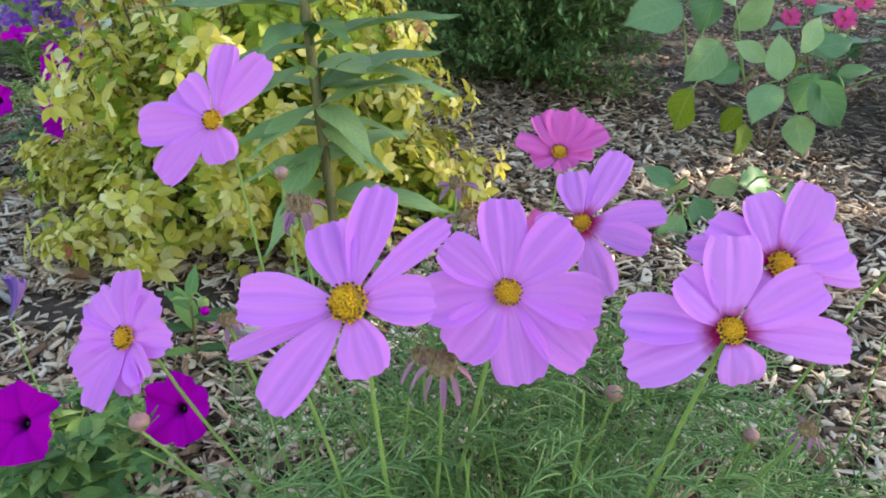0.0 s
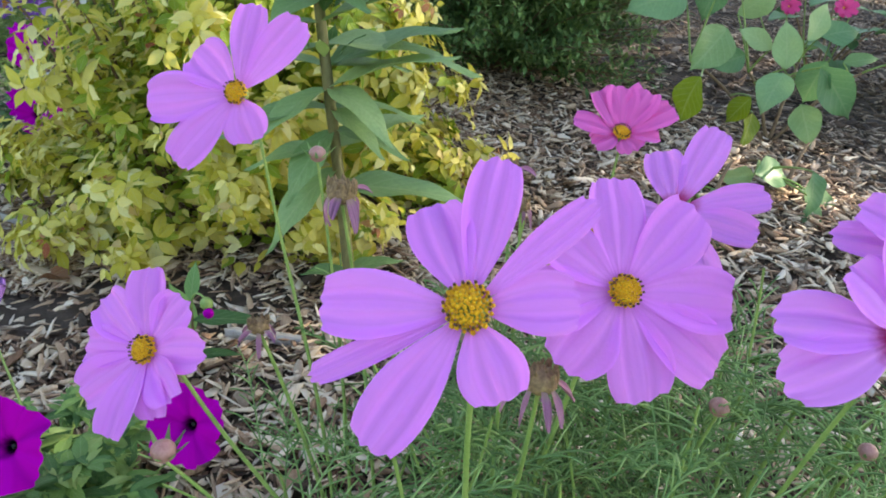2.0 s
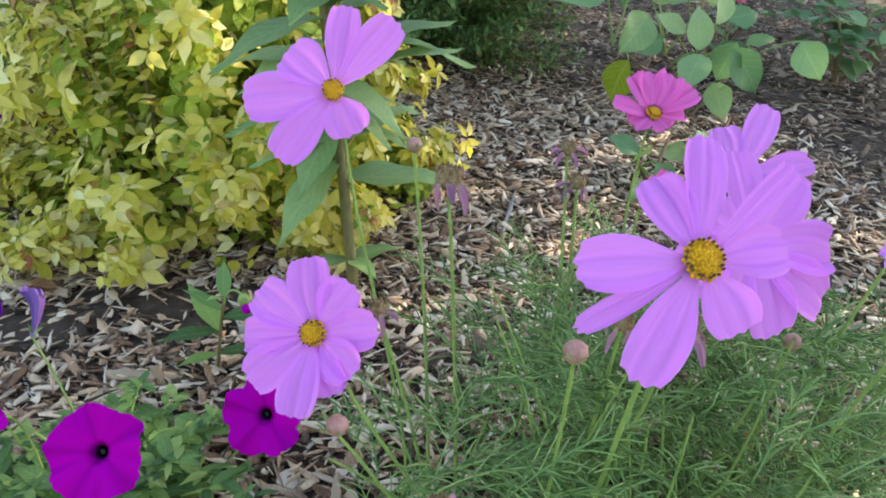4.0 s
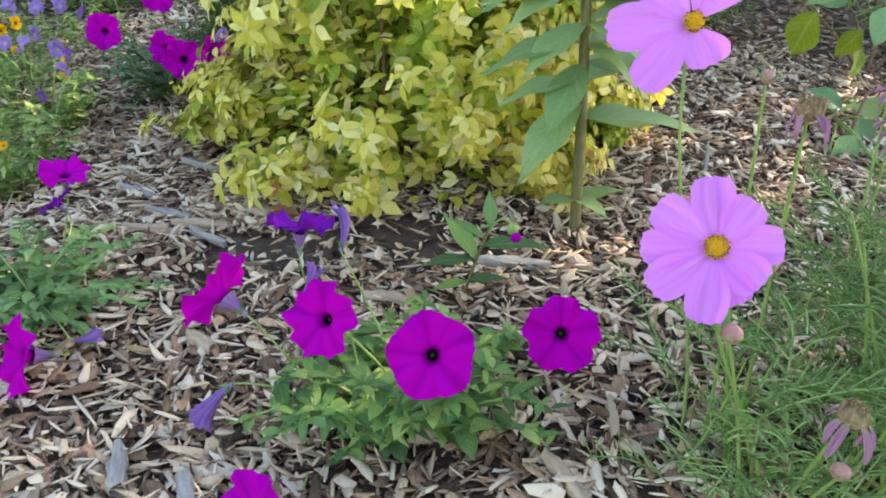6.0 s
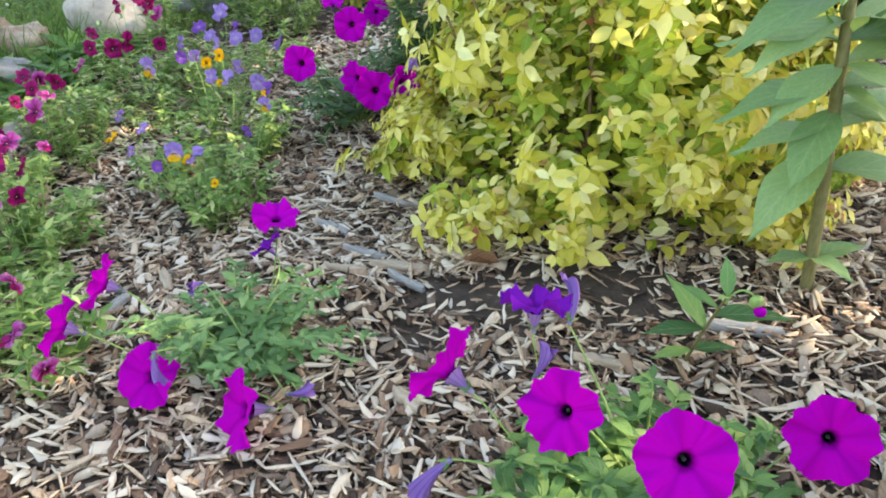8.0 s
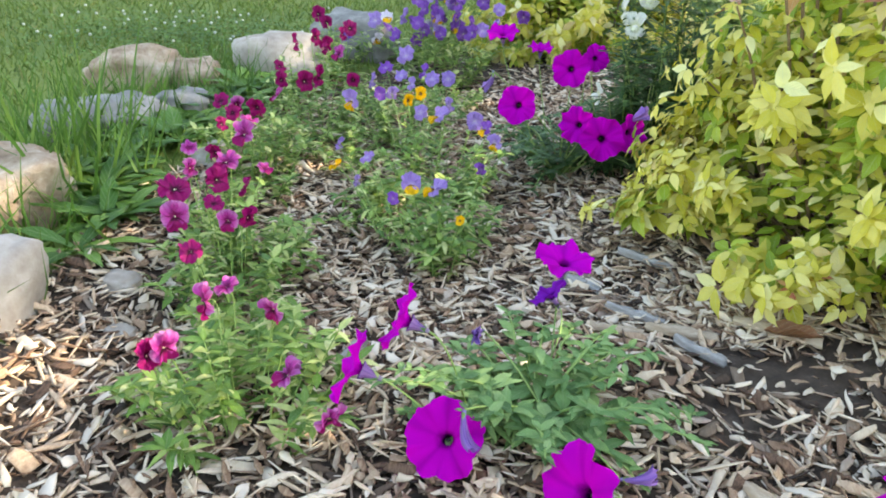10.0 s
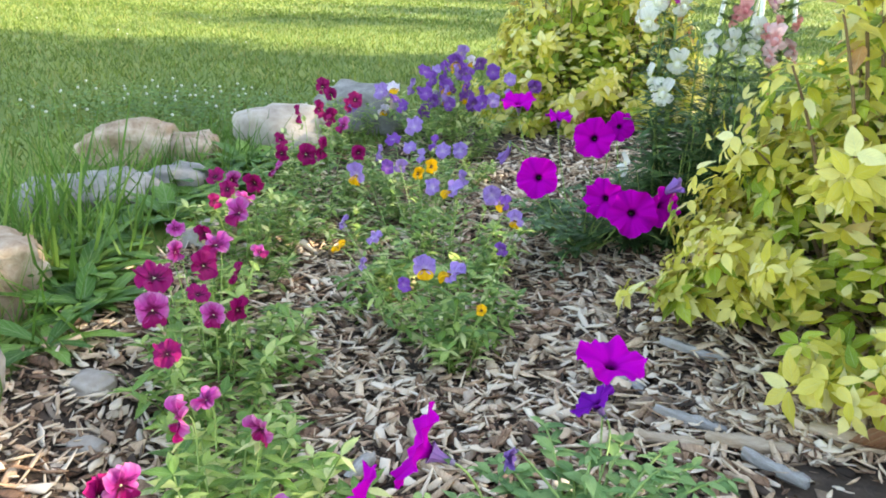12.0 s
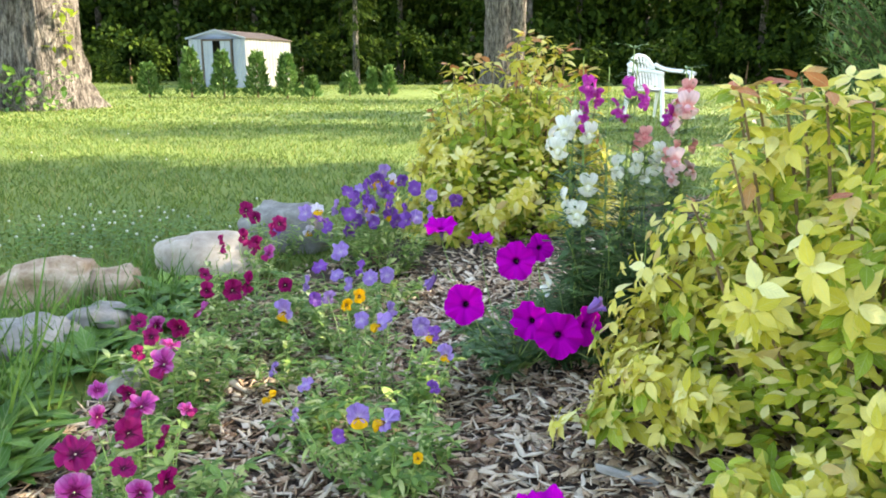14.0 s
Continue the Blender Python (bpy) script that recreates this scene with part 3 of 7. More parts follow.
def shed():
    x, y = -11.9, 26.5
    s = thing("garden_shed", "white metal garden shed with a brown roof and sliding doors ajar", "shed", (x, y, floor_z(x, y)))
    s.rotation_euler = (0, 0, radians(-14))
    W, D, H, G = 2.25, 3.0, 1.62, 0.26
    for nm, w, px, label in (("front_panel", 0.58, 0.0, ""), ("front_panel", 0.48, W - 0.48, "")):
        v, f, u = ribbed(w, H, 0.16, 0.015)
        part(nm, mesh_of(nm, v, f, METAL_WHITE, None, None, False), s, pose(px, 0, 0))
    for px, w in ((0.60, 0.38), (1.28, 0.40)):
        v, f, u = ribbed(w, H - 0.10, 0.19, 0.012)
        part("sliding_door", mesh_of("sliding_door", v, f, METAL_WHITE, None, None, False), s, pose(px, -0.03, 0.03))
    for px in (0.56, 1.72):
        part("door_frame", bm_mesh("door_frame", box(0.06, 0.05, H - 0.06), TRIM_DARK), s, pose(px, -0.03, (H - 0.06) / 2))
    part("door_track", bm_mesh("door_track", box(1.22, 0.05, 0.06), TRIM_DARK), s, pose(1.14, -0.03, H - 0.04))
    # solid near-black block painted for the unlit interior behind the doors
    part("inside", bm_mesh("inside", box(W - 0.1, D - 0.2, H - 0.05), DARK_IN), s, pose(W / 2, D / 2 + 0.25, H / 2))
    v, f, u = ribbed(D, H, 0.2, 0.015)
    part("side_wall", mesh_of("side_wall", v, f, METAL_TAN, None, None, False), s, pose(W, 0, 0, 0, 0, 90))
    part("side_wall", mesh_of("side_wall", v, f, METAL_TAN, None, None, False), s, pose(0, D, 0, 0, 0, -90))
    gable = np.array([(0, 0, H), (W, 0, H), (W / 2, 0, H + G), (0, -0.04, H), (W, -0.04, H), (W / 2, -0.04, H + G)])
    part("gable", mesh_of("gable", gable, np.array([(3, 4, 5), (0, 2, 1), (0, 3, 5), (1, 5, 4)]), METAL_WHITE, None, None, False), s)
    for sgn in (0, 1):
        a = math.atan2(G, W / 2)
        L = math.hypot(G, W / 2) + 0.08
        cx = W / 4 - 0.03 if not sgn else 3 * W / 4 + 0.03
        part("roof_sheet", bm_mesh("roof_sheet", box(L, D + 0.16, 0.03), ROOF_METAL), s, pose(cx, D / 2, H + G / 2 + 0.02, 0, math.degrees(-a if not sgn else a), 0))
        part("roof_trim", bm_mesh("roof_trim", box(L, 0.03, 0.06), METAL_WHITE), s, pose(cx, -0.075, H + G / 2 + 0.02, 0, math.degrees(-a if not sgn else a), 0))


shed()


def plastic_chair(x, y, yaw):
    c = thing("plastic_garden_chair", "white moulded plastic garden armchair standing on the lawn", "chair", (x, y, floor_z(x, y)))
    c.rotation_euler = (0, 0, radians(yaw))
    # seat: a dished sheet with a rolled front
    n = 14
    g = np.linspace(-1, 1, n)
    v = [(0.24 * a, 0.23 * b, 0.40 - 0.018 * (1 - a * a) - 0.03 * max(0, b - 0.55) ** 2 * 4 * (-1) - 0.05 * max(0, -b - 0.7)) for b in g for a in g]
    v = np.array(v)
    v2 = v - (0, 0, 0.02)
    f = grid_faces(n, n)
    part("seat", mesh_of("seat", np.r_[v, v2], np.r_[f, f[:, ::-1] + n * n], PLASTIC), c)
    # front is -y; back at +y
    for sx in (-1, 1):
        for sy, top in ((-1, 0.62), (1, 0.60)):
            pts = bez([(0.27 * sx, 0.26 * sy, 0), (0.255 * sx, 0.235 * sy, 0.3), (0.26 * sx, (0.20 if sy < 0 else 0.22) * sy, top)], 8)
            part("leg", mesh_of("leg", *tube(pts, np.linspace(0.022, 0.026, 8), 8)[:2], PLASTIC), c)
        pts = bez([(0.275 * sx, -0.24, 0.61), (0.29 * sx, -0.05, 0.67), (0.27 * sx, 0.16, 0.62), (0.225 * sx, 0.27, 0.74)], 12)
        v, f, u = tube(pts, 0.026, 8)
        part("armrest", mesh_of("armrest", v * (1, 1, 1), f, PLASTIC), c)
    # hoop of the back and its slats
    a = np.linspace(0, np.pi, 17)
    hoop = np.c_[0.225 * np.cos(a), 0.24 + 0.07 * np.sin(a), 0.44 + 0.42 * np.sin(a) ** 0.7]
    part("back_hoop", mesh_of("back_hoop", *tube(hoop, 0.024, 8)[:2], PLASTIC), c)
    for k in range(7):
        xx = -0.165 + 0.055 * k
        top = 0.44 + 0.42 * (1 - (xx / 0.225) ** 2) ** 0.35
        part("back_slat", mesh_of("back_slat", *tube(bez([(xx * 0.85, 0.215, 0.40), (xx, 0.235, 0.6), (xx, 0.305, top - 0.01)], 7), 0.014, 6)[:2], PLASTIC), c)
    return c


plastic_chair(1.10, 11.3, 42).scale = (1.3, 1.25, 1.02)


def cedar(x, y, tall, wide, seed, mat=None, label="young green cedar planted in a row on the lawn", group="cedars in a row"):
    rng = np.random.default_rng(seed)
    t = thing("cedar", label, "conifer", (x, y, floor_z(x, y)), group)
    part("trunk", mesh_of("trunk", *tube(bez([(0, 0, -0.02), (0.01, 0, tall * 0.9)], 5), (0.025, 0.006), 6)[:2], BROWN_STEM), t)
    n = int(900 * tall)
    h = rng.uniform(0.03, 1, n) ** 0.9
    r = wide * (0.25 + 0.75 * (1 - h) ** 0.6) * np.sqrt(rng.uniform(0.1, 1, n)) * (1 - 0.35 * h)
    a = rng.uniform(0, 6.2832, n)
    p = np.c_[r * np.cos(a), r * np.sin(a), h * tall * 0.95]
    fwd = np.c_[np.cos(a) * 0.6, np.sin(a) * 0.6, np.full(n, 0.8)] + rng.normal(size=(n, 3)) * 0.3
    v, f, u = scatter(*leaf_shape(3, 0.5, 0.4)[:2], frames(p, fwd, rng.normal(size=(n, 3)), rng.uniform(0.07, 0.16, n)), leaf_shape(3, 0.5, 0.4)[2])
    part("spray", mesh_of("spray", v, f, mat or CEDAR, u), t)
    return t


for k, (cx, cy, tall, wide) in enumerate(((-9.0, 17.1, 0.72, 0.26), (-8.1, 17.3, 1.08, 0.32), (-7.35, 17.3, 1.02, 0.33), (-6.6, 17.4, 1.0, 0.33), (-5.95, 17.5, 0.98, 0.30), (-5.4, 17.6, 0.45, 0.22),
                                       (-4.85, 19.2, 0.55, 0.30), (-4.3, 19.3, 0.66, 0.16), (-3.9, 19.4, 0.72, 0.18))):
    cedar(cx, cy, tall, wide, 50 + k)

# the dark wood behind, tree by tree
rng = np.random.default_rng(91)
for k in range(30):
    wx = -30 + 62 * (k + rng.uniform(-0.2, 0.2)) / 29
    wy = 35 + rng.uniform(0, 6)
    z = floor_z(wx, wy)
    w = thing("woodland_tree", "dark leafy tree at the wood's edge", "tree", (wx, wy, z), "trees at the wood's edge")
    part("trunk", mesh_of("trunk", *tube(bez([(0, 0, -0.2), (rng.uniform(-0.3, 0.3), 0, 3), (0, 0, 6)], 6), (0.2, 0.1), 8)[:2], BARK), w)
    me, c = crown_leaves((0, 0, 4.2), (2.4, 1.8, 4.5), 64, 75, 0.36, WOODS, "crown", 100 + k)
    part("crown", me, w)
for k in range(34):
    wx = -44 + 88 * (k + rng.uniform(-0.3, 0.3)) / 33
    wy = 46 + rng.uniform(0, 6)
    w = thing("woodland_tree", "dark leafy tree deep in the wood", "tree", (wx, wy, floor_z(wx, wy)), "trees deep in the wood")
    part("trunk", mesh_of("trunk", *tube(bez([(0, 0, -0.2), (rng.uniform(-0.3, 0.3), 0, 4), (0, 0, 8)], 6), (0.25, 0.1), 8)[:2], BARK), w)
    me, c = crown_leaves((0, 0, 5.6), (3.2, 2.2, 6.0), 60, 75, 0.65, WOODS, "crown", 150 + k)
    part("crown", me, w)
rng = np.random.default_rng(92)
for k in range(16):
    wx = -26 + 52 * (k + rng.uniform(-0.3, 0.3)) / 15
    wy = 31.5 + rng.uniform(0, 2.5)
    w = thing("undergrowth_shrub", "low dark green shrub below the wood's edge", "shrub", (wx, wy, floor_z(wx, wy)), "shrubs below the wood")
    part("stem", mesh_of("stem", *tube(bez([(0, 0, -0.1), (0.05, 0, 1.0)], 4), (0.05, 0.02), 6)[:2], BROWN_STEM), w)
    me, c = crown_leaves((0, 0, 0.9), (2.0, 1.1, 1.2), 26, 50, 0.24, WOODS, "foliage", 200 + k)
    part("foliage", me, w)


def spruce(x, y, tall, wide, seed):
    rng = np.random.default_rng(seed)
    t = thing("spruce", "tall dark spruce with drooping tiers at the wood's edge", "conifer", (x, y, floor_z(x, y)))
    part("trunk", mesh_of("trunk", *tube(bez([(0, 0, -0.1), (0, 0, tall)], 6), (0.16, 0.02), 8)[:2], BARK), t)
    P, D = [], []
    for j in range(15):
        h = 0.25 + (tall - 0.4) * j / 14
        R = wide * (1 - j / 15.5)
        for b in range(12):
            a = rng.uniform(0, 6.28)
            s = rng.uniform(0.1, 1, 26)
            P.append(np.c_[R * s * math.cos(a), R * s * math.sin(a), h - 0.25 * R * s ** 1.5 + 0.06 * rng.normal(size=26)])
            D.append(np.c_[np.full(26, math.cos(a)), np.full(26, math.sin(a)), np.full(26, -0.5)] + rng.normal(size=(26, 3)) * 0.4)
    P, D = np.concatenate(P), np.concatenate(D)
    v, f, u = scatter(*leaf_shape(3, 0.3, 0.4)[:2], frames(P, D, None, rng.uniform(0.12, 0.26, len(P))), leaf_shape(3, 0.3, 0.4)[2])
    part("needles", mesh_of("needles", v, f, WOODS, u), t)


spruce(-7.0, 31.5, 6.5, 1.7, 7)


def utility_bin(x, y):
    b = thing("white_tank", "white round-edged tank standing behind the old tree", "tank", (x, y, floor_z(x, y)))
    part("body", bm_mesh("body", box(0.7, 0.7, 0.95, 0.08), METAL_WHITE), b, pose(0, 0, 0.475))
    part("lid", bm_mesh("lid", box(0.74, 0.74, 0.06, 0.02), METAL_TAN), b, pose(0, 0, 0.98))


utility_bin(-10.6, 13.6)

# ---- edging stones ----
def stone(label, x, y, size, mat, seed, turn=0.0, sink=0.3):
    rng = np.random.default_rng(seed)
    bm = bmesh.new()
    bmesh.ops.create_icosphere(bm, subdivisions=4, radius=1)
    off = Vector(rng.uniform(-20, 20, 3))
    for vt in bm.verts:
        d = vt.co.normalized()
        q = Vector((math.copysign(abs(d.x) ** 0.75, d.x), math.copysign(abs(d.y) ** 0.75, d.y), math.copysign(abs(d.z) ** 0.7, d.z)))
        nz = noise.noise(d * 1.1 + off) * 0.30 + noise.noise(d * 2.7 + off) * 0.13 + noise.noise(d * 7 + off) * 0.045 + abs(noise.noise(d * 4.3 - off)) * -0.10 + noise.noise(d * 17 + off) * 0.018
        vt.co = q * (1 + nz)
        vt.co.x *= size[0] / 2
        vt.co.y *= size[1] / 2
        vt.co.z *= size[2] / 2
    for fc in bm.faces:
        fc.smooth = True
    ob = new("edging_stone", bm_mesh("edging_stone", bm, mat))
    ob.matrix_basis = pose(x, y, floor_z(x, y) + size[2] * (0.5 - sink), rng.uniform(-6, 6), rng.uniform(-6, 6), turn)
    return tagged(ob, label, "stone", "stones edging the bed")


stone("rounded pale grey fieldstone edging the flower bed", -1.97, 1.16, (0.17, 0.22, 0.16), STONE_PALE, 1, 10)
stone("tan brown fieldstone with rough face edging the bed", -2.21, 1.55, (0.30, 0.26, 0.19), STONE_TAN, 2, 30)
stone("flat grey fieldstone edging the bed in grass", -2.36, 2.12, (0.33, 0.21, 0.115), STONE_GREY, 3, 35)
stone("flat grey fieldstone edging the bed in grass", -2.20, 2.30, (0.15, 0.17, 0.11), STONE_GREY, 4, 0)
stone("long tan sandstone with cracked top edging the bed", -2.52, 2.60, (0.33, 0.22, 0.16), STONE_TAN, 5, 12)
stone("long tan sandstone with cracked top edging the bed", -2.33, 2.62, (0.15, 0.16, 0.13), STONE_TAN, 15, 12)
stone("pinkish pale boulder edging the flower bed", -2.12, 2.88, (0.33, 0.24, 0.21), STONE_PALE, 6, 15)
stone("smooth grey boulder edging the flower bed", -1.98, 3.36, (0.38, 0.29, 0.24), STONE_GREY, 7, -10)
stone("small pale stone among the flowers", -1.93, 1.92, (0.10, 0.09, 0.09), STONE_PALE, 8)
stone("small pale stone lying on the wood chips", -1.83, 1.34, (0.07, 0.06, 0.05), STONE_PALE, 9)
stone("small pale stone lying on the wood chips", -1.76, 1.22, (0.05, 0.04, 0.035), STONE_PALE, 10)

# ---- golden spirea bushes ----
def spirea(label, x, y, rx, ry, tall, seed, count, single, leaf=0.052, canes=40, lean=(0, 0), stray=(), shoots=()):
    rng = np.random.default_rng(seed)
    z0 = floor_z(x, y)
    bush = thing("spirea_bush", label, "shrub", (x, y, z0), "golden spirea bushes")
    P, D, U, S, K = [], [], [], [], []
    for k in range(canes):
        a = rng.uniform(0, 6.2832)
        lift = rng.uniform(0.0, 1.0) ** 1.15
        e = (1 - lift ** 1.8) ** 0.55 * rng.uniform(0.86, 1.06)
        end = np.array((rx * e * math.cos(a) + lean[0] * lift, ry * e * math.sin(a) + lean[1] * lift, tall * max(lift, 0.045) * rng.uniform(0.9, 1.06)))
        if k < len(stray):
            end = np.array(stray[k]) - (x, y, z0)
            a, e, lift = math.atan2(end[1], end[0]), 0.8, 0.1
        root = np.array((0.56 * rx * math.cos(a) * e, 0.56 * ry * math.sin(a) * e, -0.01))
        mid = root * 0.5 + end * 0.5 + np.array((0, 0, 0.15 * tall * e * min(1.0, lift * 2.5)))
        c = bez([root, mid, end], 14)
        part("cane", mesh_of("cane", *tube(c, (0.0035, 0.0016), 5)[:2], BROWN_STEM), bush)
        n = count // canes
        # leaves along the outer part of each cane: star-shaped rosettes that look outwards
        g = max(n // 6, 1)
        s = rng.uniform(0.10, 1.0, g) ** 0.55
        s[0] = 0.995
        i = np.clip((s * 13).astype(int), 0, 12)
        pos = c[i] + (c[i + 1] - c[i]) * (s * 13 - i)[:, None]
        out = pos * (1, 1, 0) / (np.linalg.norm(pos[:, :2], axis=1, keepdims=True) + 0.05)
        nrm = out * rng.uniform(0.5, 1.2, (g, 1)) + np.array((0, 0, 0.55)) + rng.normal(size=(g, 3)) * 0.38
        nrm /= np.linalg.norm(nrm, axis=1, keepdims=True)
        hub = pos + nrm * rng.uniform(0.0, 0.055, (g, 1)) + rng.normal(size=(g, 3)) * 0.012
        t1 = np.cross(nrm, rng.normal(size=(g, 3)))
        t1 /= np.linalg.norm(t1, axis=1, keepdims=True)
        t2 = np.cross(nrm, t1)
        # rosettes deep in the bush take the lime that carries some shade
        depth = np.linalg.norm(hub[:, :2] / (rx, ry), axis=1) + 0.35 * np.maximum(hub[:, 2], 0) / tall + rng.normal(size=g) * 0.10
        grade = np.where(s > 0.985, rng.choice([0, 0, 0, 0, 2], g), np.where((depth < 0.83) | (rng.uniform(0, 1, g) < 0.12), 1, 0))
        big = leaf * rng.uniform(0.6, 1.3, g) * (1.3 if k < len(stray) else 1.0)
        for q in range(6):
            turn = q * 1.047 + rng.normal(size=(g, 1)) * 0.22
            side = np.cos(turn) * t1 + np.sin(turn) * t2
            P.append(hub + side * 0.005 + nrm * 0.003 * q)
            D.append(side + nrm * rng.uniform(-0.30, 0.45, (g, 1)) - np.array((0, 0, 0.12)))
            U.append(nrm + rng.normal(size=(g, 3)) * 0.12)
            S.append(big * rng.uniform(0.7, 1.2, g) * np.where(grade == 2, 0.7, 1.0))
            K.append(np.where((grade == 2) & (q > 2), 0, grade))
    # upright shoots over the dome: bare reddish canes with whorls of leaves towards the tip
    for tx, ty, tz in shoots:
        end = np.array((tx - x, ty - y, tz - z0))
        root = end * (0.72, 0.72, 0.25)
        c = bez([root, root * (0.6, 0.6, 0.4) + end * (0.4, 0.4, 0.6), end], 16)
        part("cane", mesh_of("cane", *tube(c, (0.0042, 0.0018), 6)[:2], BROWN_STEM), bush)
        for j in range(5, 16):
            if rng.uniform() < 0.2 and j < 14:
                continue
            n = 4 if j < 12 else 6
            ring = rng.uniform(0, 6.28) + np.arange(n) * 6.2832 / n + rng.normal(size=n) * 0.3
            side = np.c_[np.cos(ring), np.sin(ring), rng.uniform(-0.95, 0.15, n) + 0.5 * (j > 13)]
            P.append(c[j] + side * 0.006 + rng.normal(size=(n, 3)) * 0.005)
            D.append(side)
            U.append(np.c_[np.cos(ring) * 0.6, np.sin(ring) * 0.6, np.ones(n)] + rng.normal(size=(n, 3)) * 0.3)
            S.append(leaf * rng.uniform(0.85, 1.35, n))
            K.append(np.where(rng.uniform(0, 1, n) < (0.35 if j == 15 else 0.05), 2, np.where(rng.uniform(0, 1, n) < 0.15, 1, 0)))
    # leafy side shoots that fill the lower and inner part, the inner ones in dark lime
    n = count // 4
    a, e, h = rng.uniform(0, 6.2832, n), np.sqrt(rng.uniform(0.12, 1.0, n)), rng.uniform(0.03, 0.72, n) ** 1.1
    wide = (1 - h ** 1.6) ** 0.6 * e * 0.84
    hub = np.c_[rx * wide * np.cos(a) + lean[0] * h, ry * wide * np.sin(a) + lean[1] * h, tall * h]
    b = rng.uniform(0, 6.2832, n)
    P.append(hub)
    D.append(np.c_[np.cos(b) + 0.8 * np.cos(a), np.sin(b) + 0.8 * np.sin(a), rng.uniform(-0.45, 0.3, n)])
    U.append(np.c_[0.6 * np.cos(a), 0.6 * np.sin(a), np.ones(n)] + rng.normal(size=(n, 3)) * 0.25)
    S.append(leaf * rng.uniform(0.6, 1.25, n))
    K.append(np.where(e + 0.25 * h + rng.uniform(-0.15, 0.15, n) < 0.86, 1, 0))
    P, D, U, S, K = (np.concatenate(q) for q in (P, D, U, S, K))
    P[:, 2] = np.maximum(P[:, 2], 0.025)
    shape_a, shape_b = leaf_shape(8, 0.50, 0.40, 0.14, 0.10, 0.14, 0.95), leaf_shape(8, 0.43, 0.42, 0.24, 0.28, 0.12, 1.0)
    m = frames(P, D, U, S)
    front = np.argsort(P[:, 1] * 0.8 + P[:, 0] * 0.3 - 0.2 * P[:, 2] + rng.uniform(0, 0.25, len(P)))
    chosen = np.zeros(len(P), bool)
    chosen[front[:single]] = True
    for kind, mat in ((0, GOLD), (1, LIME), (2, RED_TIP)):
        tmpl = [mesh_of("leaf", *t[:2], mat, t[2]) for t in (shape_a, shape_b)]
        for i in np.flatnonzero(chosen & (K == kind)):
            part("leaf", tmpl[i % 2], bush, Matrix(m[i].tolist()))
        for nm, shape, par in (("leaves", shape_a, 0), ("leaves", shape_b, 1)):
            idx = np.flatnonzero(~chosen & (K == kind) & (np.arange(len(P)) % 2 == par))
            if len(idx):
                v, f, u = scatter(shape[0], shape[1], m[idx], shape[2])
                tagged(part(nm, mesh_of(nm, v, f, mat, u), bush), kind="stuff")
    return bush


STRAY = ((-0.98, 1.64, 0.05), (-0.90, 1.72, 0.09))
UPRIGHT = [(-0.774, 1.60, 0.67), (-0.745, 1.62, 0.68), (-0.70, 1.62, 0.66), (-0.65, 1.60, 0.67), (-0.59, 1.58, 0.655), (-0.785, 1.58, 0.58), (-0.83, 1.60, 0.50), (-0.52, 1.62, 0.68), (-0.45, 1.70, 0.68), (-0.36, 1.66, 0.67),
           (-0.30, 1.72, 0.67), (-0.22, 1.70, 0.64), (-0.62, 1.78, 0.69), (-0.72, 1.80, 0.66), (-0.55, 1.45, 0.58), (-0.66, 1.46, 0.54), (-0.40, 1.90, 0.68), (-0.15, 1.82, 0.62)]
spirea("golden-leaved spirea bush with pale yellow-green leaves", -0.41, 1.72, 0.50, 0.47, 0.60, 11, 15600, 300, 0.0365, 120, (0, 0), STRAY, UPRIGHT)
TALL = [(-1.33, 3.65, 0.71), (-1.247, 3.65, 0.735), (-1.165, 3.62, 0.725), (-1.06, 3.65, 0.80), (-1.027, 3.68, 0.83), (-0.958, 3.65, 0.815), (-0.90, 3.62, 0.78), (-0.864, 3.66, 0.765), (-0.80, 3.68, 0.70), (-0.768, 3.65, 0.69),
        (-1.376, 3.65, 0.60), (-1.29, 3.75, 0.70), (-1.10, 3.80, 0.76), (-0.98, 3.85, 0.82), (-1.42, 3.70, 0.52), (-0.70, 3.70, 0.60), (-1.20, 3.55, 0.62), (-1.00, 3.52, 0.66), (-0.88, 3.52, 0.62)]
spirea("golden-leaved spirea bush with reddish young tips", -1.06, 3.72, 0.50, 0.40, 0.60, 12, 9500, 200, 0.048, 100, (0, 0), (), TALL)

# ---- flowers: shared shapes ----
def aim(yaw, pitch):
    """Facing: yaw 0 looks towards the path (-y), plus to the right; pitch upwards."""
    a, b = radians(yaw), radians(pitch)
    return Vector((math.sin(a) * math.cos(b), -math.cos(a) * math.cos(b), math.sin(b)))


def facing(pos, yaw, pitch, spin=0.0):
    """A pose whose z looks along aim(yaw, pitch) and whose y points upwards."""
    z = aim(yaw, pitch)
    x = Vector((0, 0, 1)).cross(z)
    x = x.normalized() if x.length > 1e-3 else Vector((1, 0, 0))
    m = Matrix((x, z.cross(x), z)).transposed().to_4x4()
    return Matrix.Translation(pos) @ m @ pose(0, 0, 0, 0, 0, spin)


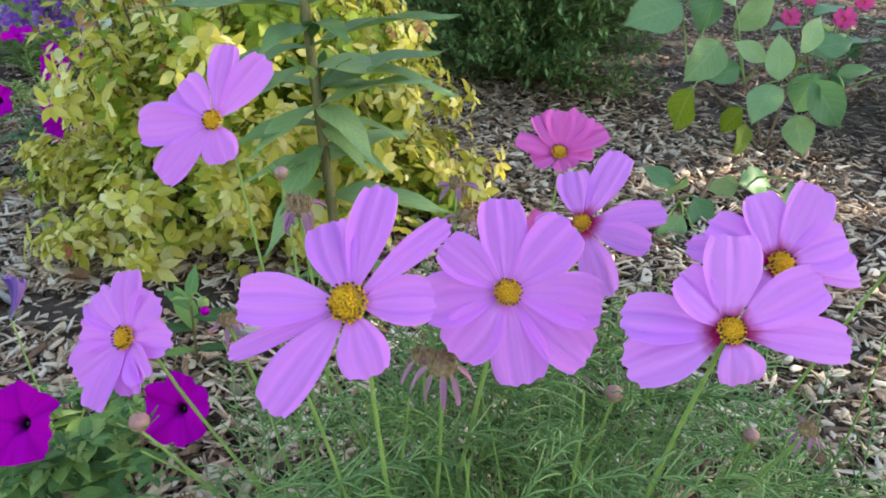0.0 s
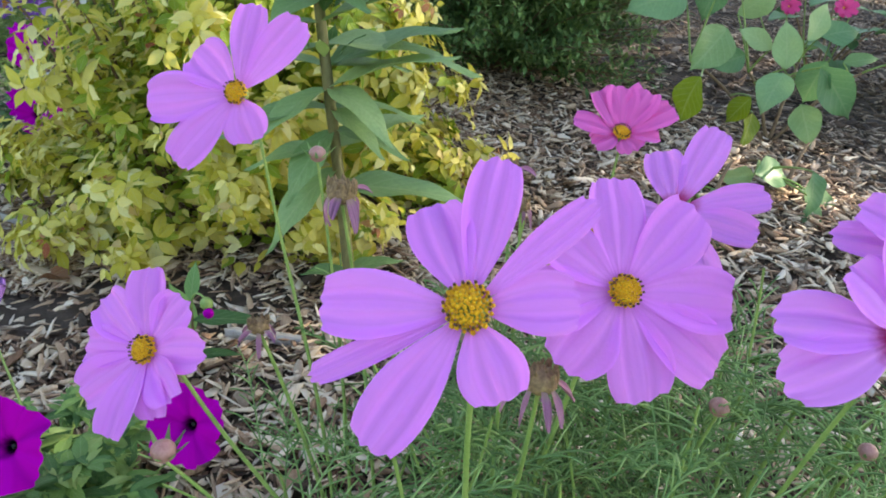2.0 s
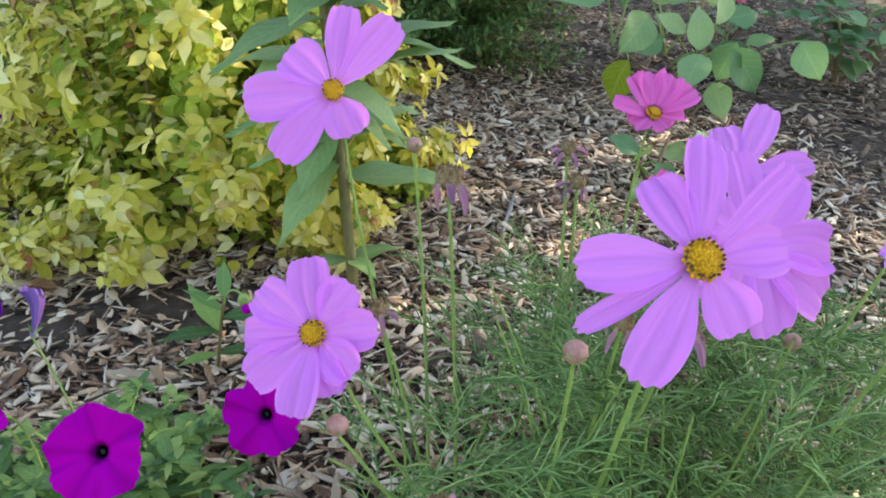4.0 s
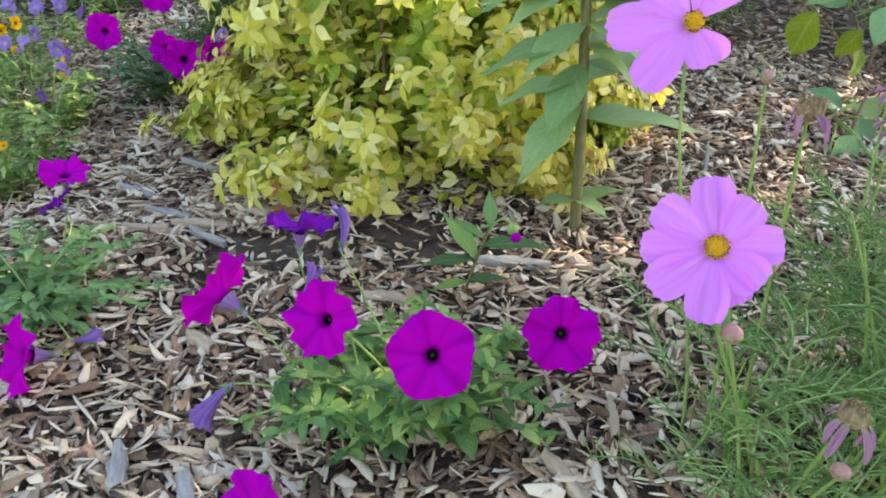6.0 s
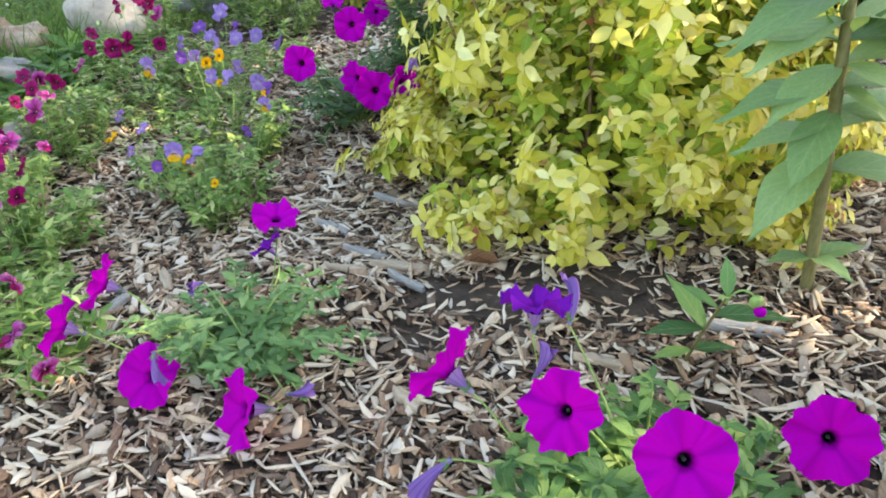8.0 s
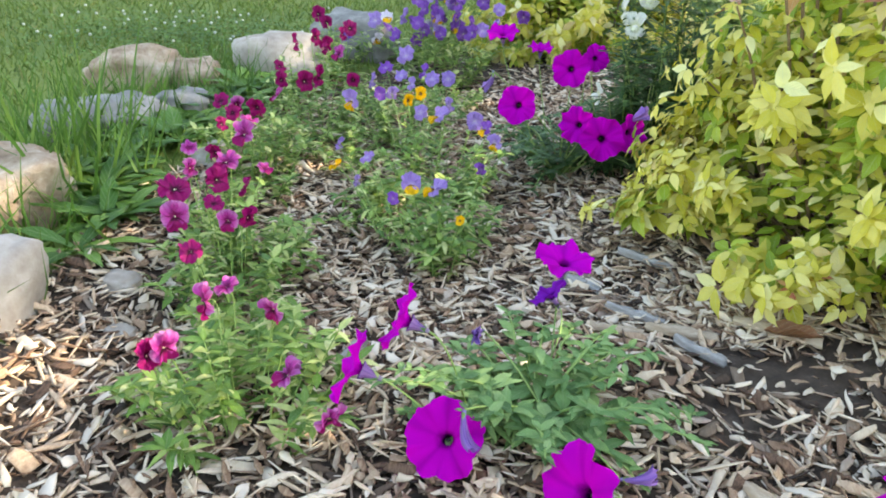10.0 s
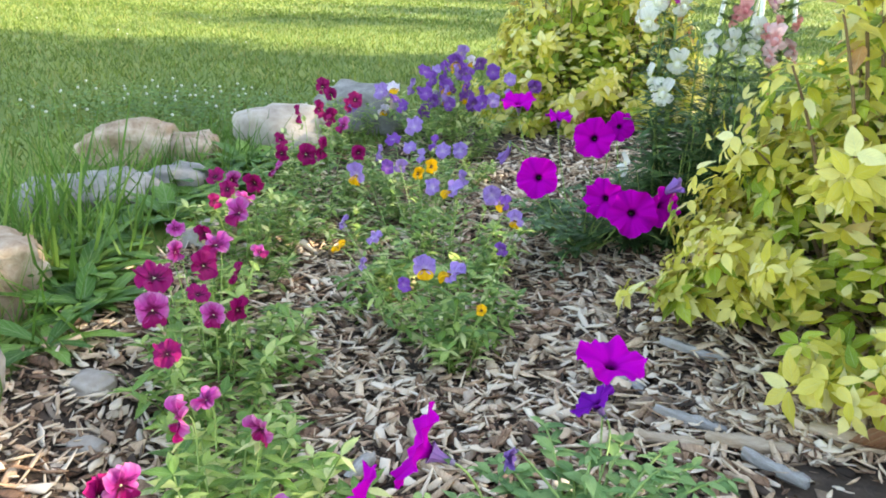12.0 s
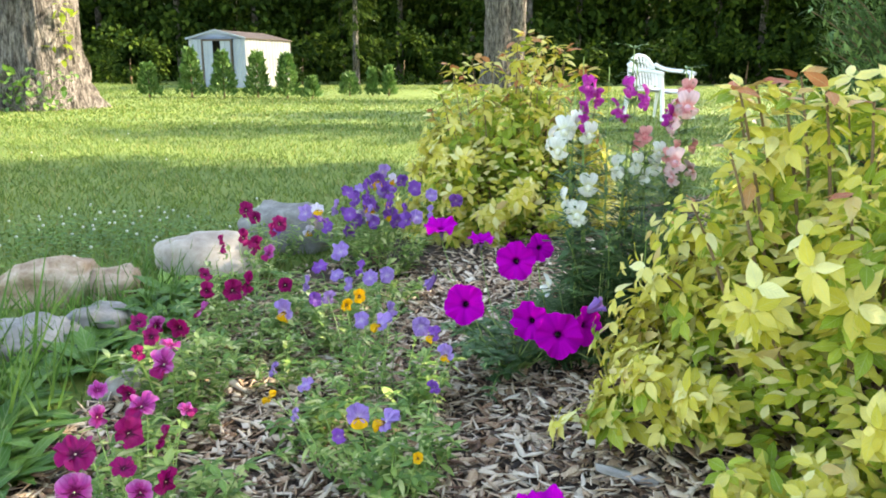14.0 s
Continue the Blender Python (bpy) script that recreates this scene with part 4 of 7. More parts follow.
def petal_shape(length, width, rise, curl, pleat, seed, base=0.10, peak=0.68, teeth=3, nu=9, nv=11, twist=0.0):
    """A petal along y from the origin, its face to z. rise: degrees up from flat at the root; curl: bends back along its length."""
    rng = np.random.default_rng(seed)
    ph = rng.uniform(0, 6.28, 4)
    v, uv = [], []
    ang = radians(rise)
    y = z = 0.0
    for j in range(nv):
        t = j / (nv - 1)
        if j:
            a = ang - radians(curl) * t
            y += length / (nv - 1) * math.cos(a)
            z += length / (nv - 1) * math.sin(a)
        w = width / 2 * (base + (1 - base) * math.sin(min(1, t / peak) * math.pi / 2) ** 1.1) * (1 - 0.24 * max(0, (t - peak) / (1 - peak)) ** 2.2)
        tw = twist * t
        for i in range(nu):
            s = 2 * i / (nu - 1) - 1
            dz = pleat * w * (math.cos(s * 7.5 + ph[0] * 0.2) * 0.22 + 0.35 * s * s) * min(1, t * 2) + 0.035 * width * math.sin(5 * t + 3 * s + ph[1]) * t
            dy = -(length * 0.04) * (0.5 - 0.5 * math.cos(math.pi * teeth * (s + 1) + ph[2] * 0.15)) * t ** 6 - length * 0.06 * abs(s) ** 3 * t ** 3
            x = s * w
            v.append((x * math.cos(tw), y + dy * math.cos(ang), z + dz + x * math.sin(tw)))
            uv.append(((s + 1) / 2, t))
    return np.array(v), grid_faces(nu, nv), np.array(uv)


def blob(r, squash=1.0, n=10, rows=7):
    a = np.linspace(0, 2 * np.pi, n, endpoint=False)
    v = []
    for j in range(rows):
        th = math.pi * j / (rows - 1)
        v += [(r * max(math.sin(th), 0.02) * math.cos(q), r * max(math.sin(th), 0.02) * math.sin(q), -r * squash * math.cos(th)) for q in a]
    return np.array(v), grid_faces(n, rows, True), None


def stalk(name, pts, r, parent, mat=None, sides=6, label=""):
    v, f, u = tube(bez(pts, 14), r, sides)
    return part(name, mesh_of(name, v, f, mat or STEM, u), parent, None, label)


def settle(plant, shapes, mat, poses, cap):
    """Leaves: the first ones as parts on shared meshes, the rest joined."""
    tmpl = [mesh_of("leaf", q[0], q[1], mat, q[2]) for q in shapes]
    for i, (k, m) in enumerate(poses[:cap]):
        part("leaf", tmpl[k], plant, Matrix(m.tolist()))
    rest = [scatter(q[0], q[1], [m for j, m in poses[cap:] if j == k], q[2]) for k, q in enumerate(shapes) if any(j == k for j, m in poses[cap:])]
    if rest:
        v, f, u = join(rest)
        tagged(part("leaves", mesh_of("leaves", v, f, mat, u), plant), kind="stuff")


# ---- cosmos ----


def cosmos_head(plant, pos, yaw, pitch, r, mat, petals, seed, width=0.62, disc=0.17, label=""):
    """petals: rows of angle (degrees, anticlockwise from the right), length share, rise, curl."""
    head = part("flower_head", mesh_of("flower_head", *blob(r * disc * 0.9, 0.45)[:2], STEM), plant, facing(pos, yaw, pitch), label)
    for k, (a, ln, rise, curl, *share) in enumerate(petals):
        v, f, u = petal_shape(r * ln, r * width * (share[0] if share else 0.9 + 0.2 * ((k * 7 + seed) % 5) / 4), rise, curl, 0.75, seed * 31 + k)
        part("petal", mesh_of("petal", v, f, mat, u), head, pose(0, 0, 0.002 + 0.0007 * (k % 3), 0, 0, a - 90) @ pose(0, r * disc * 0.45, 0))
    rng = np.random.default_rng(seed)
    n = 90
    g = np.arange(n) + 0.5
    rr, th = r * disc * np.sqrt(g / n), g * 2.39996
    p = np.c_[rr * np.cos(th), rr * np.sin(th), 0.006 + r * disc * 0.45 * (1 - (rr / (r * disc)) ** 2)]
    v, f, _ = scatter(*blob(1.0, 1.3, 5, 4)[:2], frames(p, np.tile((0, 1.0, 0.0), (n, 1)), None, r * disc * rng.uniform(0.10, 0.15, n)))
    part("disc", mesh_of("disc", v, f, DISC), head, None, "golden yellow pollen disc")
    k = 22
    th = np.linspace(0, 6.2832, k, endpoint=False) + rng.uniform(-0.1, 0.1, k)
    q = r * disc * rng.uniform(0.78, 1.02, k)
    p = np.c_[q * np.cos(th), q * np.sin(th), np.full(k, 0.008 + r * disc * 0.22)]
    v, f, _ = scatter(*blob(1.0, 2.2, 5, 4)[:2], frames(p, np.tile((0, 1.0, 0.0), (k, 1)), None, r * disc * 0.085))
    part("anther_ring", mesh_of("anther_ring", v, f, ANTHER), head, None, "dark brown ring of anthers")
    return head


def even(n, off, rise=4, curl=14, ln=1.0, wob=0.06, seed=0):
    rng = np.random.default_rng(seed)
    return [(off + 360 * k / n + rng.uniform(-5, 5), ln * (1 + rng.uniform(-wob, wob)), rise + rng.uniform(-6, 6), curl + rng.uniform(-8, 8)) for k in range(n)]


cosmos = thing("cosmos_plant", "cosmos plant with lilac-pink flowers and feathery leaves", "flower plant", (0, 0, 0))
cosmos_head(cosmos, (-0.068, 0.415, 0.610), -12, 40, 0.078, COSMOS, [(87, 0.96, 2, 10, 0.36), (119, 0.69, -4, 10, 0.43), (187, 0.88, 3, 10, 0.45), (212, 1.02, 2, 10, 0.19), (243, 0.98, 5, 12, 0.42), (299, 0.54, 10, 26, 0.43), (12, 0.62, 10, 20, 0.40), (48, 0.96, 12, 10, 0.22)], 3, 1.0, 0.155)
cosmos_head(cosmos, (0.040, 0.513, 0.567), 4, 36, 0.073, COSMOS, [(95, 0.95, 8, 12, 0.54), (46, 0.97, 6, 12, 0.60), (354, 1.0, 4, 14, 0.60), (322, 1.09, 0, 14, 0.60), (281, 0.93, 0, 14, 0.60), (230, 0.80, 0, 14, 0.60), (188, 0.84, 4, 12, 0.60), (144, 0.79, 10, 12, 0.48)], 4, 1.0, 0.145)
cosmos_head(cosmos, (0.189, 0.455, 0.579), -4, 50, 0.078, COSMOS_EYE, [(175, 0.91, 4, 18, 0.50), (203, 0.93, -6, 14, 0.54), (143, 0.64, 26, 10, 0.45), (97, 0.82, 34, 10, 0.56), (31, 0.84, 28, 12, 0.46), (0, 1.08, 2, 14, 0.42), (282, 0.45, 30, 80, 0.42)], 5, 1.0, 0.125)
cosmos_head(cosmos, (0.246, 0.525, 0.597), 6, 42, 0.069, COSMOS_EYE, [(110, 0.78, 18, 10, 0.56), (63, 0.93, 20, 10, 0.56), (17, 0.78, 16, 16, 0.56), (357, 1.09, 0, 20, 0.40), (151, 0.86, 10, 12, 0.50), (167, 0.98, 0, 14, 0.38), (281, 0.6, 0, 24, 0.51), (229, 0.55, 0, 20, 0.51)], 6, 1.0, 0.15)
cosmos_head(cosmos, (0.124, 0.662, 0.558), -20, 45, 0.064, COSMOS_EYE, [(113, 0.78, 10, 4, 0.55), (73, 1.19, 10, 4, 0.50), (23, 1.22, -2, 10, 0.43), (350, 1.01, 11, 10, 0.46), (300, 1.14, 8, 14, 0.52), (204, 0.65, 8, 10, 0.50)], 7, 1.0, 0.13)
cosmos_head(cosmos, (0.127, 0.850, 0.558), -4, 60, 0.060, COSMOS_ROSE, [(176, 0.83, 20, 12, 0.53), (124, 0.82, 30, 10, 0.58), (92, 0.8, 32, 10, 0.60), (58, 0.89, 30, 10, 0.60), (25, 0.98, 22, 12, 0.53), (8, 0.62, 10, 20, 0.55), (299, 0.34, 10, 30, 0.58), (210, 0.50, 10, 24, 0.55)], 8, 1.0, 0.15)
cosmos_head(cosmos, (-0.277, 0.566, 0.468), -29, 32, 0.062, COSMOS, [(109, 0.91, 5, 10, 0.58), (66, 0.72, 8, 10, 0.54), (17, 0.78, 8, 10, 0.54), (331, 0.70, 18, 14, 0.58), (303, 0.75, 8, 14, 0.54), (275, 1.0, 18, 10, 0.56), (230, 0.98, 8, 10, 0.58), (195, 0.94, 0, 10, 0.52), (158, 0.93, 0, 10, 0.58)], 9, 1.0, 0.165)
cosmos_head(cosmos, (-0.249, 0.776, 0.599), -12, 26, 0.080, COSMOS, [(85, 0.96, 5, 6, 0.40), (51, 1.05, 8, 2, 0.48), (143, 0.70, -4, 10, 0.58), (192, 1.02, 6, 10, 0.60), (237, 1.0, 10, 10, 0.52), (298, 0.53, 15, 24, 0.55)], 10, 1.0, 0.13)
cosmos_head(cosmos, (0.085, 0.735, 0.500), 10, 55, 0.030, COSMOS_ROSE, even(5, 60, 45, 0, 1.0, 0.1, 12), 12, 0.7, 0.24, "small half-open rose flower")
for a, b, r0 in (((-0.060, 0.43, 0.592), (-0.03, 0.57, 0.06), 0.0026), ((0.042, 0.535, 0.552), (-0.01, 0.63, 0.06), 0.0026), ((0.192, 0.462, 0.568), (0.16, 0.57, 0.05), 0.0024),
                 ((0.262, 0.575, 0.572), (0.20, 0.63, 0.06), 0.0024), ((0.135, 0.705, 0.535), (0.10, 0.70, 0.08), 0.0022), ((0.134, 0.868, 0.535), (0.11, 0.80, 0.08), 0.002),
                 ((-0.270, 0.578, 0.462), (-0.10, 0.60, 0.08), 0.0022), ((-0.240, 0.797, 0.585), (-0.15, 0.72, 0.08), 0.0022), ((0.078, 0.745, 0.49), (0.09, 0.74, 0.08), 0.0018)):
    a, b = np.array(a), np.array(b)
    stalk("stem", [a, a + (b - a) * 0.25 + (0, 0.03, -0.07), b + (a - b) * 0.35 + (0.02, 0, 0.03), b], (r0 * 0.7, r0 * 1.15), cosmos)


def seed_head(plant, pos, r, droop, seed, foot, mat=None):
    """A spent flower: brown disc with shrivelled petals hanging from it."""
    rng = np.random.default_rng(seed)
    head = part("seed_head", mesh_of("seed_head", *blob(r * 0.55, 0.8)[:2], SEED), plant, Matrix.Translation(pos), "dried brown seed head with shrivelled petals")
    n = 26
    a = rng.uniform(0, 6.28, n)
    q = r * 0.5 * np.sqrt(rng.uniform(0, 1, n))
    p = np.c_[q * np.cos(a), q * np.sin(a), np.full(n, r * 0.25)]
    v, f, _ = scatter(*blob(1.0, 3.5, 4, 4)[:2], frames(p, np.c_[rng.normal(size=(n, 2)) * 0.3 + (0, 1), rng.normal(size=n) * 0.3], None, r * 0.09))
    part("bristles", mesh_of("bristles", v, f, SEED), head)
    for k in range(8):
        v, f, u = petal_shape(r * rng.uniform(0.9, 1.6), r * rng.uniform(0.2, 0.42), rng.uniform(-70, 5), rng.uniform(20, 70) * droop, 1.9, seed * 9 + k, 0.4, 0.5, 2, 7, 8, rng.uniform(-1.5, 1.5))
        part("dry_petal", mesh_of("dry_petal", v, f, mat or DRIED, u), head, pose(0, 0, 0, 0, 0, 45 * k + rng.uniform(-12, 12)) @ pose(0, r * 0.4, 0))
    pos, foot = np.array(pos), np.array(foot)
    stalk("stem", [pos - (0, 0, r * 0.3), pos * 0.6 + foot * 0.4 + (0.01, 0.02, 0), foot], (0.0016, 0.0026), plant)


for pos, r, droop, sd, foot in (((-0.150, 0.694, 0.545), 0.024, 1.0, 61, (-0.10, 0.68, 0.08)), ((0.008, 0.800, 0.535), 0.016, 0.5, 62, (0.02, 0.70, 0.08)), ((0.022, 0.790, 0.500), 0.018, 0.4, 63, (0.03, 0.72, 0.08)),
                               ((0.420, 0.62, 0.610), 0.020, 0.9, 64, (0.30, 0.68, 0.08)), ((-0.005, 0.50, 0.505), 0.022, 0.8, 65, (0.0, 0.60, 0.06)), ((0.300, 0.50, 0.460), 0.015, 0.2, 66, (0.22, 0.60, 0.06)),
                               ((-0.196, 0.446, 0.392), 0.022, 1.0, 67, (-0.10, 0.58, 0.06)), ((-0.215, 0.651, 0.435), 0.017, 0.7, 68, (-0.12, 0.64, 0.06)), ((-0.02, 0.56, 0.47), 0.018, 1.0, 69, (0.0, 0.62, 0.06))):
    seed_head(cosmos, pos, r, droop, sd, foot)


def bud(plant, pos, r, foot, mat=None):
    b = part("bud", mesh_of("bud", *blob(r, 0.9)[:2], mat or BUD), plant, Matrix.Translation(pos), "round closed pink-green bud")
    for k in range(8):
        v, f, u = leaf_shape(4, 0.22, 0.3, 0.2, -0.3)
        part("sepal", mesh_of("sepal", v * (r * 2.6), f, FEATHER, u), b, pose(0, 0, -r * 0.8, 0, 0, 45 * k) @ pose(0, 0, 0, 25, 0, 0))
    pos, foot = np.array(pos), np.array(foot)
    stalk("stem", [pos - (0, 0, r), pos * 0.55 + foot * 0.45 + (0.01, 0.01, 0.01), foot], (0.0014, 0.0024), plant)


for pos, r, foot in (((-0.262, 0.528, 0.407), 0.0095, (-0.12, 0.60, 0.06)), ((0.154, 0.559, 0.441), 0.0085, (0.12, 0.62, 0.06)), ((-0.107, 0.466, 0.512), 0.0095, (-0.05, 0.58, 0.06)), ((-0.175, 0.74, 0.56), 0.008, (-0.13, 0.70, 0.08)),
                     ((0.29, 0.56, 0.40), 0.008, (0.24, 0.62, 0.06)), ((-0.20, 0.43, 0.35), 0.008, (-0.12, 0.56, 0.06))):
    bud(cosmos, pos, r, foot)


def feathery(plant, fronds, seed, centre, spread, z_lo, z_hi):
    """Thread-like cosmos leaves: each a rib with opposite pairs of fine threads."""
    rng = np.random.default_rng(seed)
    segs = []
    for k in range(fronds):
        x, y = centre[0] + rng.normal() * spread[0], centre[1] + rng.normal() * spread[1]
        x = x if x > -0.22 else centre[0] + abs(x - centre[0])
        root = np.array((x, y, rng.uniform(z_lo, z_hi) * (1 - 0.35 * min(1, abs(x - centre[0]) / (2.2 * spread[0])))))
        a = rng.uniform(0, 6.28)
        ln = rng.uniform(0.06, 0.13)
        end = root + np.array((math.cos(a) * ln, math.sin(a) * ln, rng.uniform(-0.01, 0.07)))
        rib = bez([root, (root + end) / 2 + (0, 0, 0.03), end], 9)
        segs.append((rib, 0.0011))
        for j in range(1, 9):
            for s in (-1, 1):
                t2 = a + s * rng.uniform(0.5, 1.0)
                l2 = ln * rng.uniform(0.22, 0.5) * (1.15 - j / 11)
                e2 = rib[j] + np.array((math.cos(t2) * l2, math.sin(t2) * l2, rng.uniform(0.0, 0.022)))
                segs.append((bez([rib[j], (rib[j] + e2) / 2 + (0, 0, 0.006), e2], 4), 0.0009))
    V, Fc, off = [], [], 0
    for pts, r in segs:
        n = len(pts)
        d = np.gradient(pts, axis=0)
        x = np.cross(d, (0.2, 0.3, 0.93))
        x /= np.linalg.norm(x, axis=1, keepdims=True) + 1e-9
        z = np.cross(x, d / (np.linalg.norm(d, axis=1, keepdims=True) + 1e-9))
        ring = [pts + x * r, pts - x * r * 0.5 + z * r * 0.9, pts - x * r * 0.5 - z * r * 0.9]
        V.append(np.stack(ring, 1).reshape(-1, 3))
        Fc.append(grid_faces(3, n, True) + off)
        off += 3 * n
    return tagged(part("feathery_foliage", mesh_of("feathery_foliage", np.concatenate(V), np.concatenate(Fc), FEATHER), plant), kind="stuff")


feathery(cosmos, 520, 71, (0.10, 0.62), (0.18, 0.10), 0.10, 0.44)
rng = np.random.default_rng(72)
for k in range(34):
    x, y = max(-0.2, 0.10 + rng.normal() * 0.17), 0.62 + rng.normal() * 0.09
    b = np.array((x, y, floor_z(x, y) - 0.01))
    e = b + (rng.normal() * 0.07, rng.normal() * 0.06, rng.uniform(0.2, 0.42))
    stalk("stem", [b, (b + e) / 2 + (0.02, 0, 0.02), e], (0.0024, 0.001), cosmos)

# ---- petunias ----
def petunia_shape(R, seed, ruffle=1.0, nt=75, nr=13):
    rng = np.random.default_rng(seed)
    ph = rng.uniform(0, 6.28, 5)
    a = np.linspace(0, 2 * np.pi, nt, endpoint=False)
    v, uv = [], []
    for j in range(nr):
        t = j / (nr - 1)
        lobe = 1 - 0.13 * np.abs(np.sin(2.5 * a + ph[0])) ** 8 * t ** 3 + 0.028 * np.sin(10 * a + ph[1]) * t ** 3 + 0.022 * np.abs(np.sin(9.5 * a + ph[2])) * t ** 4 - 0.015 * np.sin(27 * a + ph[3]) * t ** 6
        if t < 0.34:
            q = t / 0.34
            r, z = R * (0.055 + 0.095 * q ** 1.6), R * (-1.0 + 0.62 * q)
            rr, zz = np.full(nt, r), np.full(nt, z)
        else:
            q = (t - 0.34) / 0.66
            r = R * (0.15 + 0.85 * q)
            rr = r * (1 + (lobe - 1) * q)
            zz = R * (-0.40 + 0.40 * q ** 0.5 - 0.05 * q ** 3) + R * ruffle * q ** 2 * (0.075 * np.sin(5 * a + ph[3]) + 0.055 * np.sin(9 * a + ph[4]) + 0.03 * np.sin(19 * a + ph[2])) - R * 0.05 * q * (np.abs(np.cos(2.5 * a + ph[0])) ** 14)
        v += list(zip(rr * np.cos(a), rr * np.sin(a), zz))
        uv += [((x * 2.5 + ph[0]) / (2 * np.pi) * 2 / 5 + 0.05, t) for x in a]
    f = grid_faces(nt, nr, True)
    return np.array(v), f, np.array(uv)


def petunia_flower(plant, pos, yaw, pitch, R, seed, ruffle=1.0, root=None, mat=None, squeeze=(1, 1, 1), label=""):
    m = facing(pos, yaw, pitch, (seed * 37) % 360)
    v, f, u = petunia_shape(R, seed, ruffle)
    fl = part("flower", mesh_of("flower", v * squeeze, f, mat or PETUNIA, u), plant, m, label)
    # the outside of the trumpet, a shade thicker than its throat
    rows = []
    for t in np.linspace(0, 1, 7):
        rows.append((0, 0, -R * (1.03 - 0.60 * t)))
    v, f, u = tube(np.array(rows), R * np.array((0.065, 0.08, 0.095, 0.115, 0.145, 0.19, 0.27)), 12)
    part("trumpet", mesh_of("trumpet", v, f[:72], PETUNIA_BACK, u), fl)
    part("stamen_tuft", mesh_of("stamen_tuft", *blob(R * 0.06, 0.7, 8, 5)[:2], DARK_IN), fl, pose(0, 0, -R * 0.52))
    for k in range(5):
        lv, lf, lu = leaf_shape(4, 0.28, 0.4, 0.2, 0.1)
        part("sepal", mesh_of("sepal", lv * R * 0.42, lf, FRESH, lu), fl, pose(0, 0, -R * 1.05, 0, 0, 72 * k) @ pose(0, 0, 0, 62, 0, 0))
    if root is not None:
        a = np.array(m @ Vector((0, 0, -R * 1.02)))
        b = np.array(m @ Vector((0, 0, -R * 1.7)))
        root = np.array(root) * 0.5 + np.array((pos[0], pos[1], root[2])) * 0.5
        stalk("flower_stalk", [a, b, (b + root) / 2 - (0, 0, 0.01), root], (0.0011, 0.0015), plant)
    return fl


def wilted(plant, pos, yaw, pitch, R, seed, root=None):
    """A spent petunia: a limp folded trumpet."""
    m = facing(pos, yaw, pitch)
    n = 20
    a = np.linspace(0, 2 * np.pi, n, endpoint=False)
    v = []
    uv = []
    for j in range(9):
        t = j / 8
        r = R * (0.06 + 0.24 * t ** 1.5) * (1 + (0.4 * np.sin(5 * a + seed) + 0.2 * np.sin(9 * a)) * t)
        v += list(zip(r * np.cos(a) * (1 - 0.4 * t) + R * 0.4 * t * t, r * np.sin(a), np.full(n, R * (-0.9 + 1.35 * t)) - R * 0.3 * t ** 3 + 0.08 * R * t * np.sin(3 * a)))
        uv += [(q / 6.2832, t) for q in a]
    fl = part("wilted_flower", mesh_of("wilted_flower", np.array(v), grid_faces(n, 9, True), WILT, np.array(uv)), plant, m, "limp violet wilted flower")
    for k in range(4):
        lv, lf, lu = leaf_shape(4, 0.28, 0.4, 0.2, 0.1)
        part("sepal", mesh_of("sepal", lv * R * 0.4, lf, FRESH, lu), fl, pose(0, 0, -R * 0.92, 0, 0, 90 * k) @ pose(0, 0, 0, 60, 0, 0))
    if root is not None:
        b = np.array(m @ Vector((0, 0, -R * 0.9)))
        stalk("flower_stalk", [b, (b + np.array(root)) / 2 + (0, 0, 0.02), root], (0.0013, 0.002), plant)


def petunia_foliage(plant, base, rx, ry, h, n, seed, leaf=0.045, mat=None):
    """Sprawling shoots with soft oval leaves, smaller towards the tips."""
    rng = np.random.default_rng(seed)
    mat = mat or FRESH
    shapes = [leaf_shape(8, 0.48, 0.5, 0.25, 0.25, 0.1, 0.75), leaf_shape(8, 0.32, 0.5, 0.3, 0.4, 0.1, 0.85)]
    bunch = []
    for k in range(n):
        a = 6.2832 * (k + rng.uniform(-0.4, 0.4)) / n
        e = rng.uniform(0.45, 1.0)
        x, y = base[0] + rx * e * math.cos(a), base[1] + ry * e * math.sin(a)
        end = np.array((x, y, floor_z(x, y) + h * rng.uniform(0.35, 1.0) * (1.15 - 0.6 * e)))
        root = np.array((base[0], base[1], floor_z(base[0], base[1]) - 0.01))
        c = bez([root, root * 0.4 + end * 0.6 + (0, 0, h * 0.35), end], 12)
        v, f, u = tube(c, (0.0028, 0.0014), 5)
        part("shoot", mesh_of("shoot", v, f, STEM, u), plant)
        for j in range(3, 12):
            for s in range(3 if j < 11 else 5):
                b = rng.uniform(0, 6.28)
                d = np.array((math.cos(b), math.sin(b), rng.uniform(0.05, 0.7)))
                sz = leaf * (1.35 - 0.075 * j) * rng.uniform(0.5, 1.25)
                q = c[j] + (c[j] - c[j - 1]) * rng.uniform(-0.5, 0.5)
                bunch.append((int(rng.integers(2)), frames(q, d, None, sz)[0]))
    order = rng.permutation(len(bunch))
    settle(plant, shapes, mat, [bunch[i] for i in order], 260)


